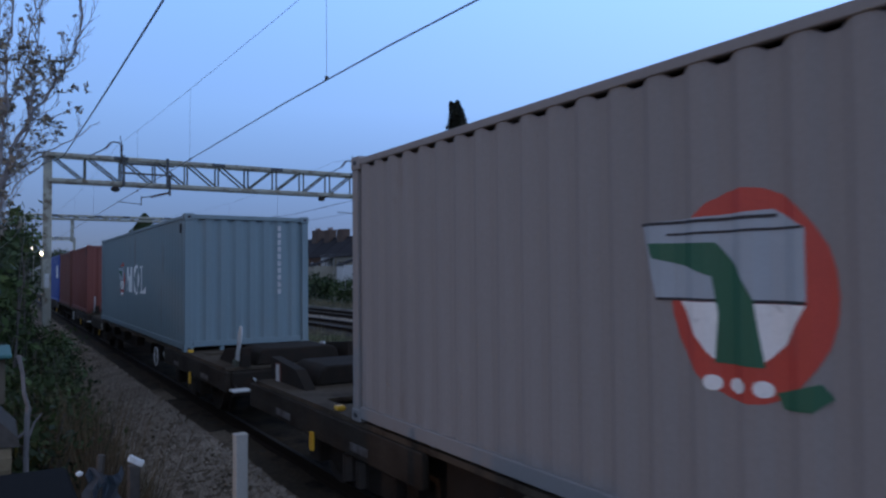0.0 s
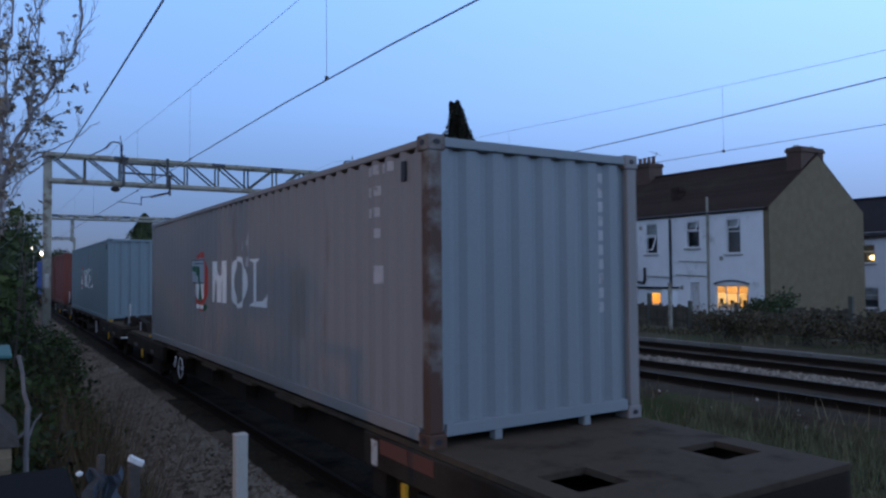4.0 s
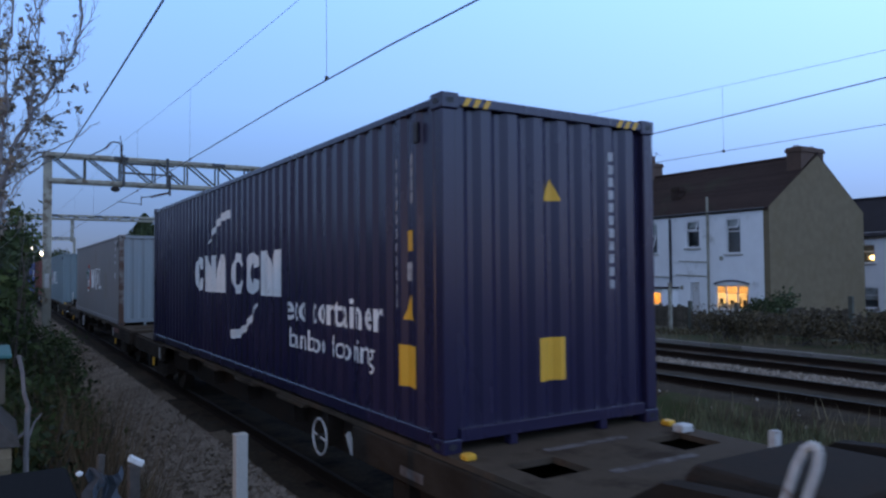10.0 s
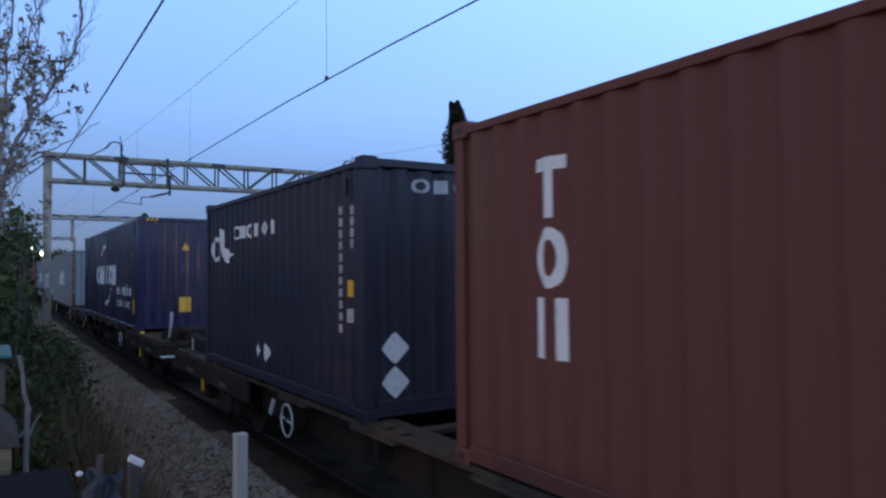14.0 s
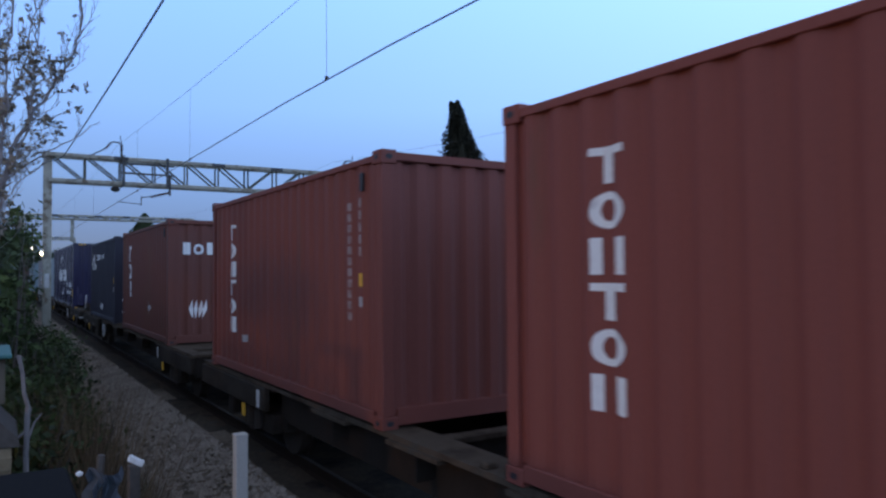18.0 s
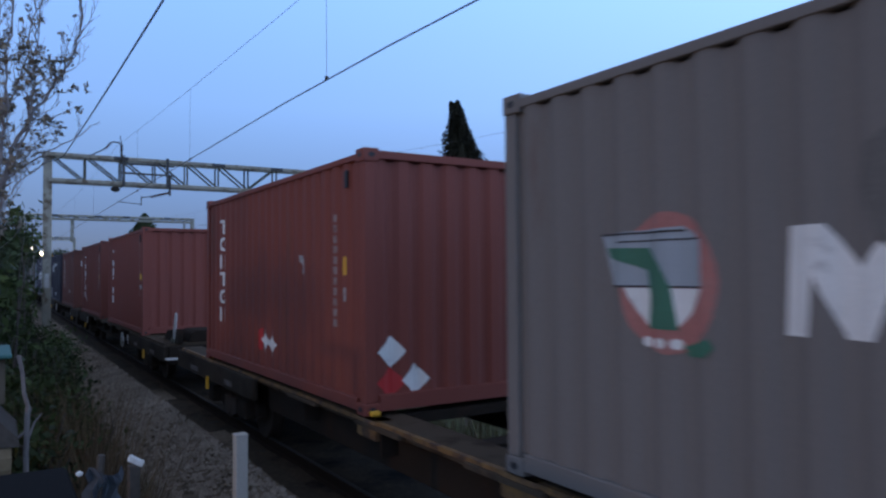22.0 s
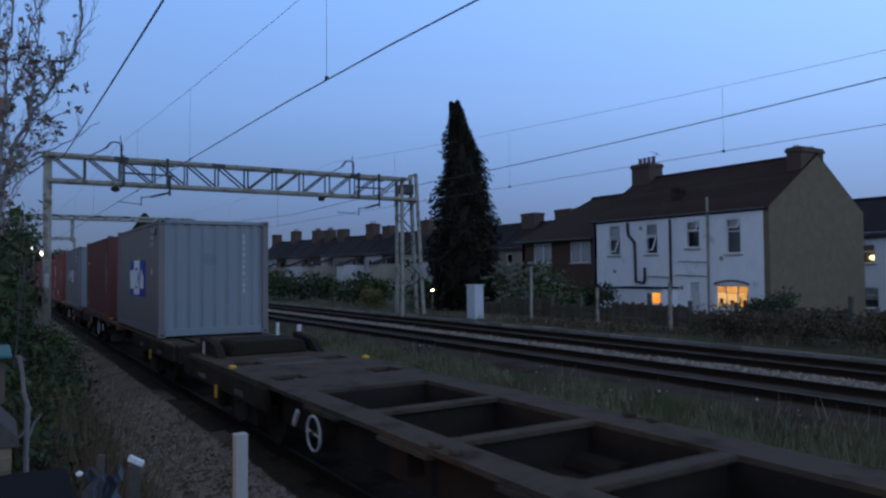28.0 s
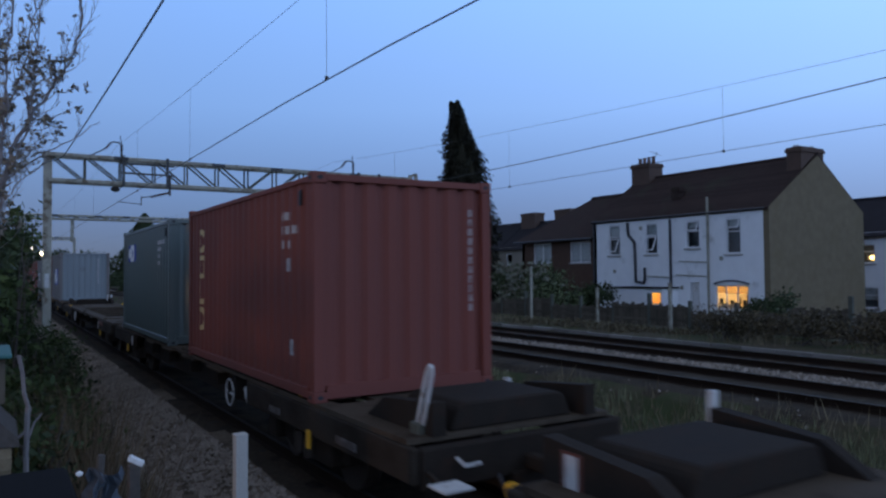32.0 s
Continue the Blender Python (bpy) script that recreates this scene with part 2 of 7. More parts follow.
    timber=mat("pale_timber", (0.40, 0.38, 0.34), 0.85, vary=0.2, scale=6, stretch=(1, 1, 0.2), bump=0.25),
    cabinet=mat("cabinet_paint", (0.55, 0.57, 0.58), 0.5, vary=0.08, scale=3),
    tarp=mat("dark_sheet", (0.009, 0.009, 0.01), 0.95, vary=0.3, scale=3, bump=0.2),
    teal_sheet=mat("teal_sheet", (0.05, 0.16, 0.15), 0.6, vary=0.3, scale=3),
    rag=mat("blue_grey_rag", (0.16, 0.19, 0.23), 0.9, vary=0.3, scale=6, bump=0.3),
    glass=glass_mat("window_glass"),
    leaf=leaf_mat("leaf", (0.052, 0.078, 0.032)),
    leaf_pale=leaf_mat("elder_leaf", (0.085, 0.11, 0.06)),
    leaf_dark=leaf_mat("dark_leaf", (0.045, 0.064, 0.032)),
    conifer=leaf_mat("conifer", (0.022, 0.022, 0.015)),
    blossom=leaf_mat("blossom", (0.21, 0.22, 0.18)),
    bud=leaf_mat("young_leaf", (0.21, 0.185, 0.15)),
    grass=leaf_mat("grass", (0.20, 0.215, 0.135)),
    straw=leaf_mat("dry_grass", (0.19, 0.165, 0.115)),
    straw_dark=leaf_mat("dry_brown_stems", (0.15, 0.11, 0.075), 0.5),
    bramble=leaf_mat("bramble_leaf", (0.085, 0.07, 0.045)),
    gorse=leaf_mat("yellow_shrub", (0.16, 0.14, 0.04)),
    lamp_warm=glow_mat("warm_lamp", (1.0, 0.62, 0.22), 6.0),
    lamp_pale=glow_mat("pale_lamp", (1.0, 0.82, 0.55), 14.0),
)

# dusty and porous surfaces hardly shine
for key in ("ballast", "ballast_mid", "ballast_dark", "stone", "sill", "rail", "soil", "sleeper", "deck", "frame", "fence", "tarp", "tiles", "slate_roof", "brick", "pebble", "leaf", "leaf_dark", "leaf_pale", "bramble", "conifer", "grass", "straw", "straw_dark"):
    M[key].node_tree.nodes["Principled BSDF"].inputs["Specular IOR Level"].default_value = 0.12


# ---- mesh helpers ----
def box(bm, x0, x1, y0, y1, z0, z1):
    v = [bm.verts.new((x, y, z)) for x in (x0, x1) for y in (y0, y1) for z in (z0, z1)]
    for f in ((0, 1, 3, 2), (4, 6, 7, 5), (0, 4, 5, 1), (2, 3, 7, 6), (0, 2, 6, 4), (1, 5, 7, 3)):
        bm.faces.new([v[i] for i in f])
    return v


def bevel(bm, width, segments=1):
    bmesh.ops.bevel(bm, geom=list(bm.edges), offset=width, segments=segments, affect="EDGES", profile=0.5)
    return bm


def block(x0, x1, y0, y1, z0, z1, soft=0.0, segments=1):
    bm = bmesh.new()
    box(bm, x0, x1, y0, y1, z0, z1)
    return bevel(bm, soft, segments) if soft else bm


def rod(bm, a, b, r0, r1=None, n=8):
    """A round bar from a to b, tapering from r0 to r1."""
    a, b = Vector(a), Vector(b)
    r1 = r0 if r1 is None else r1
    q = (b - a).to_track_quat("Z", "Y")
    ring = []
    for c, r in ((a, r0), (b, r1)):
        ring.append([bm.verts.new(c + q @ Vector((r * math.cos(6.2832 * i / n), r * math.sin(6.2832 * i / n), 0))) for i in range(n)])
    for i in range(n):
        bm.faces.new((ring[0][i], ring[0][(i + 1) % n], ring[1][(i + 1) % n], ring[1][i]))
    bm.faces.new(ring[0][::-1])
    bm.faces.new(ring[1])
    return bm


def bar(a, b, r, n=8, r1=None):
    return rod(bmesh.new(), a, b, r, r1, n)


def beam(bm, a, b, w, h):
    """A square bar from a to b, w wide and h deep."""
    a, b = Vector(a), Vector(b)
    q = (b - a).to_track_quat("Z", "Y")
    ring = [[bm.verts.new(c + q @ Vector((sx * w / 2, sy * h / 2, 0))) for sx, sy in ((-1, -1), (1, -1), (1, 1), (-1, 1))] for c in (a, b)]
    for i in range(4):
        bm.faces.new((ring[0][i], ring[0][(i + 1) % 4], ring[1][(i + 1) % 4], ring[1][i]))
    bm.faces.new(ring[0][::-1])
    bm.faces.new(ring[1])
    return bm


def prism(bm, outline, axis, a, b):
    """A closed outline pushed along an axis: 'x' takes (y, z), 'y' takes (x, z), 'z' takes (x, y)."""
    def at(p, d):
        return {"x": (d, p[0], p[1]), "y": (p[0], d, p[1]), "z": (p[0], p[1], d)}[axis]
    lo, hi = [bm.verts.new(at(p, a)) for p in outline], [bm.verts.new(at(p, b)) for p in outline]
    n = len(outline)
    for i in range(n):
        bm.faces.new((lo[i], lo[(i + 1) % n], hi[(i + 1) % n], hi[i]))
    bm.faces.new(lo[::-1])
    bm.faces.new(hi)
    return bm


def mesh_of(name, bm, material):
    bmesh.ops.recalc_face_normals(bm, faces=bm.faces)
    me = bpy.data.meshes.new(name)
    bm.to_mesh(me)
    bm.free()
    me.materials.append(material)
    return me


def part(name, bm, material, parent=None, label=""):
    """One mesh object under a thing or under a part."""
    ob = new(name, bm if isinstance(bm, bpy.types.Mesh) else mesh_of(name, bm, material))
    ob.parent = parent
    if label:
        ob["label"] = label
    return ob


def thing(name, label, category, group="", kind=""):
    return tagged(new(name), label, category, group, kind)


def sheet(name, verts, faces, material, parent=None):
    me = bpy.data.meshes.new(name)
    me.from_pydata(verts, [], faces)
    me.materials.append(material)
    return part(name, me, material, parent)


def leaves(name, blobs, count, size, material, parent, seed=1, hang=0.0):
    """Many small leaves strewn in blobs (centre, radii), thicker towards the skin."""
    rng = np.random.default_rng(seed)
    vol = np.array([b[1][0] * b[1][1] * b[1][2] for b in blobs]) ** 0.67
    pick = rng.choice(len(blobs), count, p=vol / vol.sum())
    d = rng.normal(size=(count, 3))
    d /= np.linalg.norm(d, axis=1)[:, None]
    r = rng.random(count) ** 0.4 * (1 + 0.18 * rng.normal(size=count))
    c = np.array([b[0] for b in blobs])[pick] + d * r[:, None] * np.array([b[1] for b in blobs])[pick]
    u = rng.normal(size=(count, 3))
    u[:, 2] -= hang
    u /= np.linalg.norm(u, axis=1)[:, None]
    w = np.cross(u, rng.normal(size=(count, 3)))
    w /= np.linalg.norm(w, axis=1)[:, None] + 1e-9
    s = size * (0.5 + rng.random(count))[:, None]
    v = np.stack([c - u * s, c + w * s * 0.45, c + u * s, c - w * s * 0.45], 1).reshape(-1, 3)
    return sheet(name, v.tolist(), np.arange(4 * count).reshape(-1, 4).tolist(), material, parent)

# ---- ground: one sheet with the ballast beds, the grassy strip and the higher far side ----
PROFILE = [(-900, 0.3), (-30, 0.2), (-4, -0.1), (0.6, -0.33), (2.15, -0.4), (2.7, -0.18), (3.0, -0.145), (5.5, -0.145), (5.9, -0.2), (6.6, -0.42), (9.0, -0.38), (10.2, -0.3),
           (10.9, 0.08), (11.2, 0.152), (17.2, 0.152), (17.4, 0.24), (17.8, 0.31), (22, 0.34), (27, 0.05), (40, -0.1), (90, 0.2), (900, 0.8)]


def height(x, y):
    for (a, za), (b, zb) in zip(PROFILE, PROFILE[1:]):
        if a <= x <= b:
            z = za + (zb - za) * (x - a) / (b - a)
            break
    else:
        z = 0.5
    rough = 0.05 if (x < 2.2 or 6.6 < x < 10.8 or x > 17.4) else 0.02
    return z + rough * noise.noise((x * 0.9, y * 0.9, 3.0)) + rough * 0.6 * noise.noise((x * 3.1, y * 3.1, 7.0))


def ground_sheet():
    xs = [-900, -300, -100, -40, -15, -8, -5, -3.5, -2.5] + [-2 + 0.25 * i for i in range(90)] + [21, 22.5, 24, 27, 30, 35, 40, 50, 65, 90, 150, 300, 900]
    ys = [-300, -80, -30, -15, -8, -4] + [-2 + 0.4 * i for i in range(130)] + [51, 53, 56, 60, 65, 72, 80, 90, 105, 125, 150, 190, 260, 400, 700, 1500]
    verts = [(x, y, height(x, y)) for y in ys for x in xs]
    n = len(xs)
    faces, slots = [], []
    for j in range(len(ys) - 1):
        for i in range(n - 1):
            faces.append((j * n + i, j * n + i + 1, (j + 1) * n + i + 1, (j + 1) * n + i))
            cx = (xs[i] + xs[i + 1]) / 2 + 0.35 * noise.noise((0, ys[j] * 0.4, 0))
            # the train's shade is put into the near bed's colour; outer bed equally dark
            dark_bed = abs(cx - TRACK) < 0.95 or 14.9 < cx < 17.3
            slots.append(2 if dark_bed else 3 if 10.9 < cx < 13.5 or abs(cx - TRACK) < 1.25 else 1 if (1.0 < cx < 6.5 or 13.4 < cx < 15.0) else 0)
    me = bpy.data.meshes.new("ground")
    me.from_pydata(verts, [], faces)
    me.materials.append(M["soil"])
    me.materials.append(M["ballast"])
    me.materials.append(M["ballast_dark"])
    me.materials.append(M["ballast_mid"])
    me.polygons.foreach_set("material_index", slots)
    tagged(new("ground", me), "dark trackside soil with grey stone ballast beds", "ground", kind="structure")


def stones():
    """Loose ballast stones on the near shoulder and round the far track."""
    rng = np.random.default_rng(5)
    octa = np.array([(1, 0, 0), (0, 1, 0), (-1, 0, 0), (0, -1, 0), (0, 0, 1), (0, 0, -0.6)], float)
    tri = np.array([(0, 1, 4), (1, 2, 4), (2, 3, 4), (3, 0, 4), (1, 0, 5), (2, 1, 5), (3, 2, 5), (0, 3, 5)])
    V, F = [], []
    for count, x0, x1, y0, y1, size in ((11500, 0.9, 2.95, 3.5, 22, 0.032), (3000, 1.2, 2.9, 22, 45, 0.04), (2600, 13.55, 14.85, 5, 45, 0.035), (160, 9.0, 11.3, 4, 30, 0.03),
                                        (900, 5.6, 7.2, 3, 30, 0.035)):
        for i in range(count):
            x, y = rng.uniform(x0, x1), rng.uniform(y0, y1)
            s = size * rng.uniform(0.6, 1.5)
            p = octa * s * rng.uniform(0.7, 1.2, 3) + rng.normal(size=(6, 3)) * s * 0.2
            a = rng.uniform(0, 6.28)
            p = p @ np.array([(math.cos(a), -math.sin(a), 0), (math.sin(a), math.cos(a), 0), (0, 0, 1)])
            F.extend((tri + 6 * len(V)).tolist())
            V.append(p + (x, y, height(x, y) + s * 0.25))
    me = bpy.data.meshes.new("ballast_stones")
    me.from_pydata(np.concatenate(V).tolist(), [], F)
    me.materials.append(M["stone"])
    tagged(new("ballast_stones", me), "loose grey ballast stones beside the rails", "ballast", kind="stuff")


def railway(name, centre, y0, y1, level=0.0):
    line = thing(name, "rusty steel rails with worn heads on concrete sleepers in ballast", "railway track", kind="structure")
    outline = [(-0.07, 0), (0.07, 0), (0.07, 0.012), (0.012, 0.03), (0.01, 0.115), (0.034, 0.125), (0.034, 0.148), (0.026, 0.152), (-0.026, 0.152), (-0.034, 0.148), (-0.034, 0.125),
               (-0.01, 0.115), (-0.012, 0.03), (-0.07, 0.012)]
    for side in (-0.7525, 0.7525):
        bm = prism(bmesh.new(), [(centre + side + a, b - 0.155 + level) for a, b in outline], "y", y0, y1)
        rail = part("rail", bm, M["rail"], line)
        part("rail_head", block(centre + side - 0.027, centre + side + 0.027, y0, y1, level - 0.005, level + 0.001), M["rail_head"], rail, "polished running surface")
    sl = mesh_of("sleeper", prism(bmesh.new(), [(-1.25, 0), (-1.25, -0.16), (1.25, -0.16), (1.25, 0), (0.9, 0.005), (0.5, -0.03), (-0.5, -0.03), (-0.9, 0.005)], "y", -0.13, 0.13), M["sleeper"])
    for k in range(int((min(y1, 130) + 4) / 0.65)):
        s = part("sleeper", sl, None, line)
        s.location = (centre, -4 + 0.65 * k, level - 0.158)
    return line


TRACK, FAR_TRACK, OUTER_TRACK = 4.26, 12.45, 16.0
ground_sheet()
railway("track_near", TRACK, -60, 420)
railway("track_far", FAR_TRACK, -60, 420, 0.3)
railway("track_outer", OUTER_TRACK, -60, 420, 0.3)


# ---- overhead line ----
def insulator(parent, a, b, r=0.06, n=7):
    a, b = Vector(a), Vector(b)
    q = (b - a).to_track_quat("Z", "Y")
    bm = bmesh.new()
    outline = [(0.0, r * 0.45)]
    for i in range(n):
        t = (i + 0.5) / n
        outline += [(t - 0.03, r * 0.45), (t, r), (t + 0.05, r * 0.6), (t + 0.06, r * 0.45)]
    outline.append((1.0, r * 0.45))
    rings = [[bm.verts.new(a.lerp(b, t) + q @ Vector((s * math.cos(0.6283 * k), s * math.sin(0.6283 * k), 0))) for k in range(10)] for t, s in outline]
    for lo, hi in zip(rings, rings[1:]):
        for k in range(10):
            bm.faces.new((lo[k], lo[(k + 1) % 10], hi[(k + 1) % 10], hi[k]))
    bm.faces.new(rings[0][::-1])
    bm.faces.new(rings[-1])
    return part("insulator", bm, M["insulator"], parent, "ribbed brown insulator")


def registration(parent, y, x_post, x_wire, z_top, z_wire):
    """A drop tube below the truss with a slanted insulator and the arm that holds the contact wire."""
    part("drop_tube", bar((x_post, y, z_top), (x_post, y, z_wire + 0.36), 0.04), M["dark_steel"], parent)
    s = -1 if x_wire < x_post else 1
    insulator(parent, (x_post, y, z_wire + 0.5), (x_post + s * 0.75, y, z_wire + 0.28), 0.07)
    part("arm_tube", bar((x_post + s * 0.7, y, z_wire + 0.3), (x_post + s * 1.15, y, z_wire + 0.24), 0.02), M["dark_steel"], parent)
    part("arm_drop", bar((x_post + s * 1.12, y, z_wire + 0.28), (x_post + s * 1.12, y, z_wire - 0.08), 0.018), M["dark_steel"], parent)
    part("steady_arm", bar((x_post + s * 1.12, y, z_wire - 0.04), (x_wire, y, z_wire + 0.03), 0.016), M["dark_steel"], parent)


def top_support(parent, x, y, z):
    """The post and insulator that carry the upper wire over the truss, with its bridging loop."""
    part("support_post", bar((x, y, z), (x, y, z + 0.32), 0.045), M["dark_steel"], parent)
    insulator(parent, (x, y, z + 0.28), (x, y, z + 0.62), 0.075)
    bm = bmesh.new()
    pts = [Vector((x - d, y, z + 0.62 + 0.06 * math.sin(3.1 * d / 0.45))) for d in (0, 0.15, 0.3, 0.42)]
    for p, q in zip(pts, pts[1:]):
        rod(bm, p, q, 0.03)
    part("bridge_strap", bm, M["dark_steel"], parent)
    insulator(parent, (x - 0.4, y, z + 0.64), (x - 0.62, y, z + 0.36), 0.07, 4)
    bm = bmesh.new()
    rod(bm, (x - 0.6, y, z + 0.38), (x - 1.1, y, z + 0.08), 0.025)
    rod(bm, (x - 1.1, y, z + 0.08), (x - 1.5, y, z - 0.02), 0.02)
    part("stay_rod", bm, M["dark_steel"], parent)
    part("horn", bar((x, y, z + 0.6), (x - 0.05, y, z + 0.95), 0.018), M["dark_steel"], parent)


def portal(y, x0, x1, lo, hi, panels, outer, label, extra=True):
    g = thing("overhead_line_gantry", label, "gantry", "overhead line gantries")
    base0, base1 = height(x0, y), height(x1, y)
    post = part("post", block(x0 - 0.15, x0 + 0.15, y - 0.15, y + 0.15, base0 - 0.3, hi + 0.1, 0.015), M["galv"], g, "grey steel box post")
    part("post_cap", block(x0 - 0.2, x0 + 0.2, y - 0.35, y + 0.35, hi - 0.1, hi + 0.06, 0.02), M["galv"], post)
    part("footing", block(x0 - 0.4, x0 + 0.4, y - 0.4, y + 0.4, base0 - 0.4, base0 + 0.12, 0.03), M["concrete"], post)
    part("number_plate", block(x0 - 0.08, x0 + 0.08, y - 0.165, y - 0.152, 1.95, 2.5), M["pale"], post, "pale plate strapped to the post")
    dep = 0.28
    for name, zz, r in (("top_chord", hi, 0.09), ("bottom_chord", lo, 0.09)):
        for s in (-dep, dep):
            part(name, bevel(beam(bmesh.new(), (x0, y + s, zz), (x1 + (0.5 if extra else 0), y + s, zz), 0.15, 0.15), 0.012), M["galv"], g)
    step = (x1 - x0) / panels
    for k in range(panels):
        a, b = x0 + k * step, x0 + (k + 1) * step
        if k >= panels / 2:
            a, b = b, a
        for s in (-dep, dep):
            part("diagonal", beam(bmesh.new(), (a + (b - a) * 0.05, y + s, hi), (b, y + s, lo), 0.06, 0.06), M["galv_dark"], g)
            part("upright", beam(bmesh.new(), (b, y + s, lo), (b, y + s, hi), 0.055, 0.055), M["galv_dark"], g)
        for zz in (lo, hi):
            part("cross_tie", beam(bmesh.new(), (b, y - dep, zz), (b, y + dep, zz), 0.05, 0.05), M["galv_dark"], g)
        if k % 3 == 1:
            part("splice_plate", block(b - 0.28, b + 0.28, y - dep - 0.085, y - dep - 0.077, hi - 0.07, hi + 0.07), M["dark_steel"], g)
    # the braced tower at the far side
    if extra:
        for s in (-dep, dep):
            part("tower_leg", beam(bmesh.new(), (x1, y + s, base1 - 0.2), (x1, y + s, hi - 0.1), 0.14, 0.14), M["galv"], g)
            part("raked_leg", beam(bmesh.new(), (x1 + outer, y + s * 1.3, base1 - 0.2), (x1 + 0.8, y + s, hi + 0.3), 0.15, 0.15), M["galv"], g)
            n = 6
            for k in range(n):
                za, zb = base1 + (lo - base1) * k / n, base1 + (lo - base1) * (k + 1) / n
                xa = x1 + outer - (outer - 0.8) * (za - base1) / (hi - base1)
                xb = x1 + outer - (outer - 0.8) * (zb - base1) / (hi - base1)
                part("tower_brace", beam(bmesh.new(), (x1, y + s, za) if k % 2 else (xa, y + s, za), (xb, y + s, zb) if k % 2 else (x1, y + s, zb), 0.05, 0.05), M["galv_dark"], g)
        part("tower_head", block(x1 - 0.1, x1 + 0.85, y - 0.42, y + 0.42, lo - 0.1, lo + 0.06, 0.02), M["galv"], g)
        part("tower_head", block(x1 + 0.1, x1 + 0.7, y - 0.3, y + 0.3, lo + 0.25, lo + 0.75, 0.04), M["dark_steel"], g, "dark switch box in the tower head")
        part("finial", beam(bmesh.new(), (x1 + 0.45, y, hi), (x1 + 0.85, y, hi + 0.28), 0.1, 0.1), M["galv"], g)
    else:
        part("far_post", block(x1 - 0.15, x1 + 0.15, y - 0.15, y + 0.15, base1 - 0.3, hi + 0.05, 0.015), M["galv"], g)
    return g


def cradle(g, y, xa, xb, lo, hi):
    """The clamped frame round the truss that carries a registration post."""
    for zz in (lo + 0.42, hi - 0.2):
        part("clamp_bar", beam(bmesh.new(), (xa, y - 0.42, zz), (xb, y - 0.42, zz), 0.07, 0.07), M["dark_steel"], g)
    for x in (xa + 0.15, xb - 0.25):
        part("clamp_post", beam(bmesh.new(), (x, y - 0.42, lo - 0.1), (x, y - 0.42, hi + 0.12), 0.09, 0.09), M["dark_steel"], g)


G1 = portal(32.0, 1.76, 17.4, 6.15, 7.16, 12, 1.2, "grey-green steel lattice portal over the tracks, rust streaked")
top_support(G1, 4.42, 32, 7.2)
top_support(G1, 14.85, 32, 7.2)
cradle(G1, 32, 4.3, 6.4, 6.15, 7.16)
cradle(G1, 32, 14.8, 16.3, 6.15, 7.16)
registration(G1, 31.55, 6.24, 4.2, 6.6, 5.36)
registration(G1, 31.55, 16.05, 13.8, 6.6, 5.3)
for x, z in ((4.2, 5.94), (13.2, 5.97)):
    bm = bmesh.new()
    bmesh.ops.create_uvsphere(bm, u_segments=12, v_segments=8, radius=0.13, matrix=pose(x, 32, z) @ Matrix.Diagonal((1.4, 1, 0.9, 1)))
    part("pulley_weight", bm, M["dark_steel"], G1, "dark round weight hung under the truss")
    part("weight_hanger", bar((x + 0.15, 32, z + 0.05), (x + 0.3, 32, 6.1), 0.025), M["dark_steel"], G1)
G2 = portal(68.0, 1.97, 15.4, 7.17, 7.45, 12, 1.2, "distant grey lattice portal over the tracks", extra=False)
part("drop_tube", bar((5.6, 68, 7.2), (5.6, 68, 5.27), 0.13), M["galv"], G2)
part("drop_tube", bar((14.7, 68, 7.0), (14.7, 68, 5.4), 0.09), M["galv"], G2)
portal(112.0, 2.0, 9.5, 7.38, 7.65, 10, 1.2, "far grey lattice portal over the tracks", extra=False)


def strand(name, points, r, parent):
    bm = bmesh.new()
    for a, b in zip(points, points[1:]):
        rod(bm, a, b, r, None, 6)
    return part(name, bm, M["wire"], parent)


def catenary(label, x_at, z_contact, carrier, drops, thick=(0.010, 0.0045)):
    c = thing("overhead_wire", label, "overhead wire", "overhead wires")
    ys = [-40, -25, -12, -4, 0, 4, 8, 12, 16, 20, 24, 28, 32, 40, 50, 60, 68, 80, 96, 112, 160]
    strand("contact_wire", [(x_at(y), y, z_contact - (0.03 * (10 - max(y, 0)) if y < 10 and x_at(y) < 8 else 0)) for y in ys], thick[0], c)
    strand("carrier_wire", [(x_at(y), y, carrier(y)) for y in ys], thick[1], c)
    for y in drops:
        part("dropper", bar((x_at(y), y, z_contact), (x_at(y), y, carrier(y)), 0.0032, 5), M["wire"], c)
        part("dropper_clip", block(x_at(y) - 0.02, x_at(y) + 0.02, y - 0.025, y + 0.025, z_contact - 0.03, z_contact + 0.03), M["dark_steel"], c)
    return c


def sag(y, low, high, spans):
    for a, b in spans:
        if a <= y <= b:
            return high - (high - low) * (1 - ((y - (a + b) / 2) / ((b - a) / 2)) ** 2)
    return high


SPANS = ((-62, 32), (32, 68), (68, 112), (112, 160))
catenary("dark twin overhead line wires with droppers above the near track", lambda y: 4.24, 5.37, lambda y: sag(y, 6.6, 7.72, ((-62, 32),)) if y <= 32 else sag(y, 7.3, 7.72, SPANS),
         (-8, 1.1, 10.07, 19.0, 27, 40, 50, 60))
catenary("dark twin overhead line wires with droppers above the far track", lambda y: 14.55 - 0.024 * y if y < 32 else 13.8, 5.17,
         lambda y: sag(y, 6.45, 7.75, ((-42, 32),)) if y <= 32 else sag(y, 7.3, 7.75, SPANS), (-8, 1.5, 10.6, 18.5, 26, 40, 50, 60), (0.007, 0.0045))
w = thing("return_wire", "thick dark wire strung along the outer gantry posts", "overhead wire", "overhead wires")
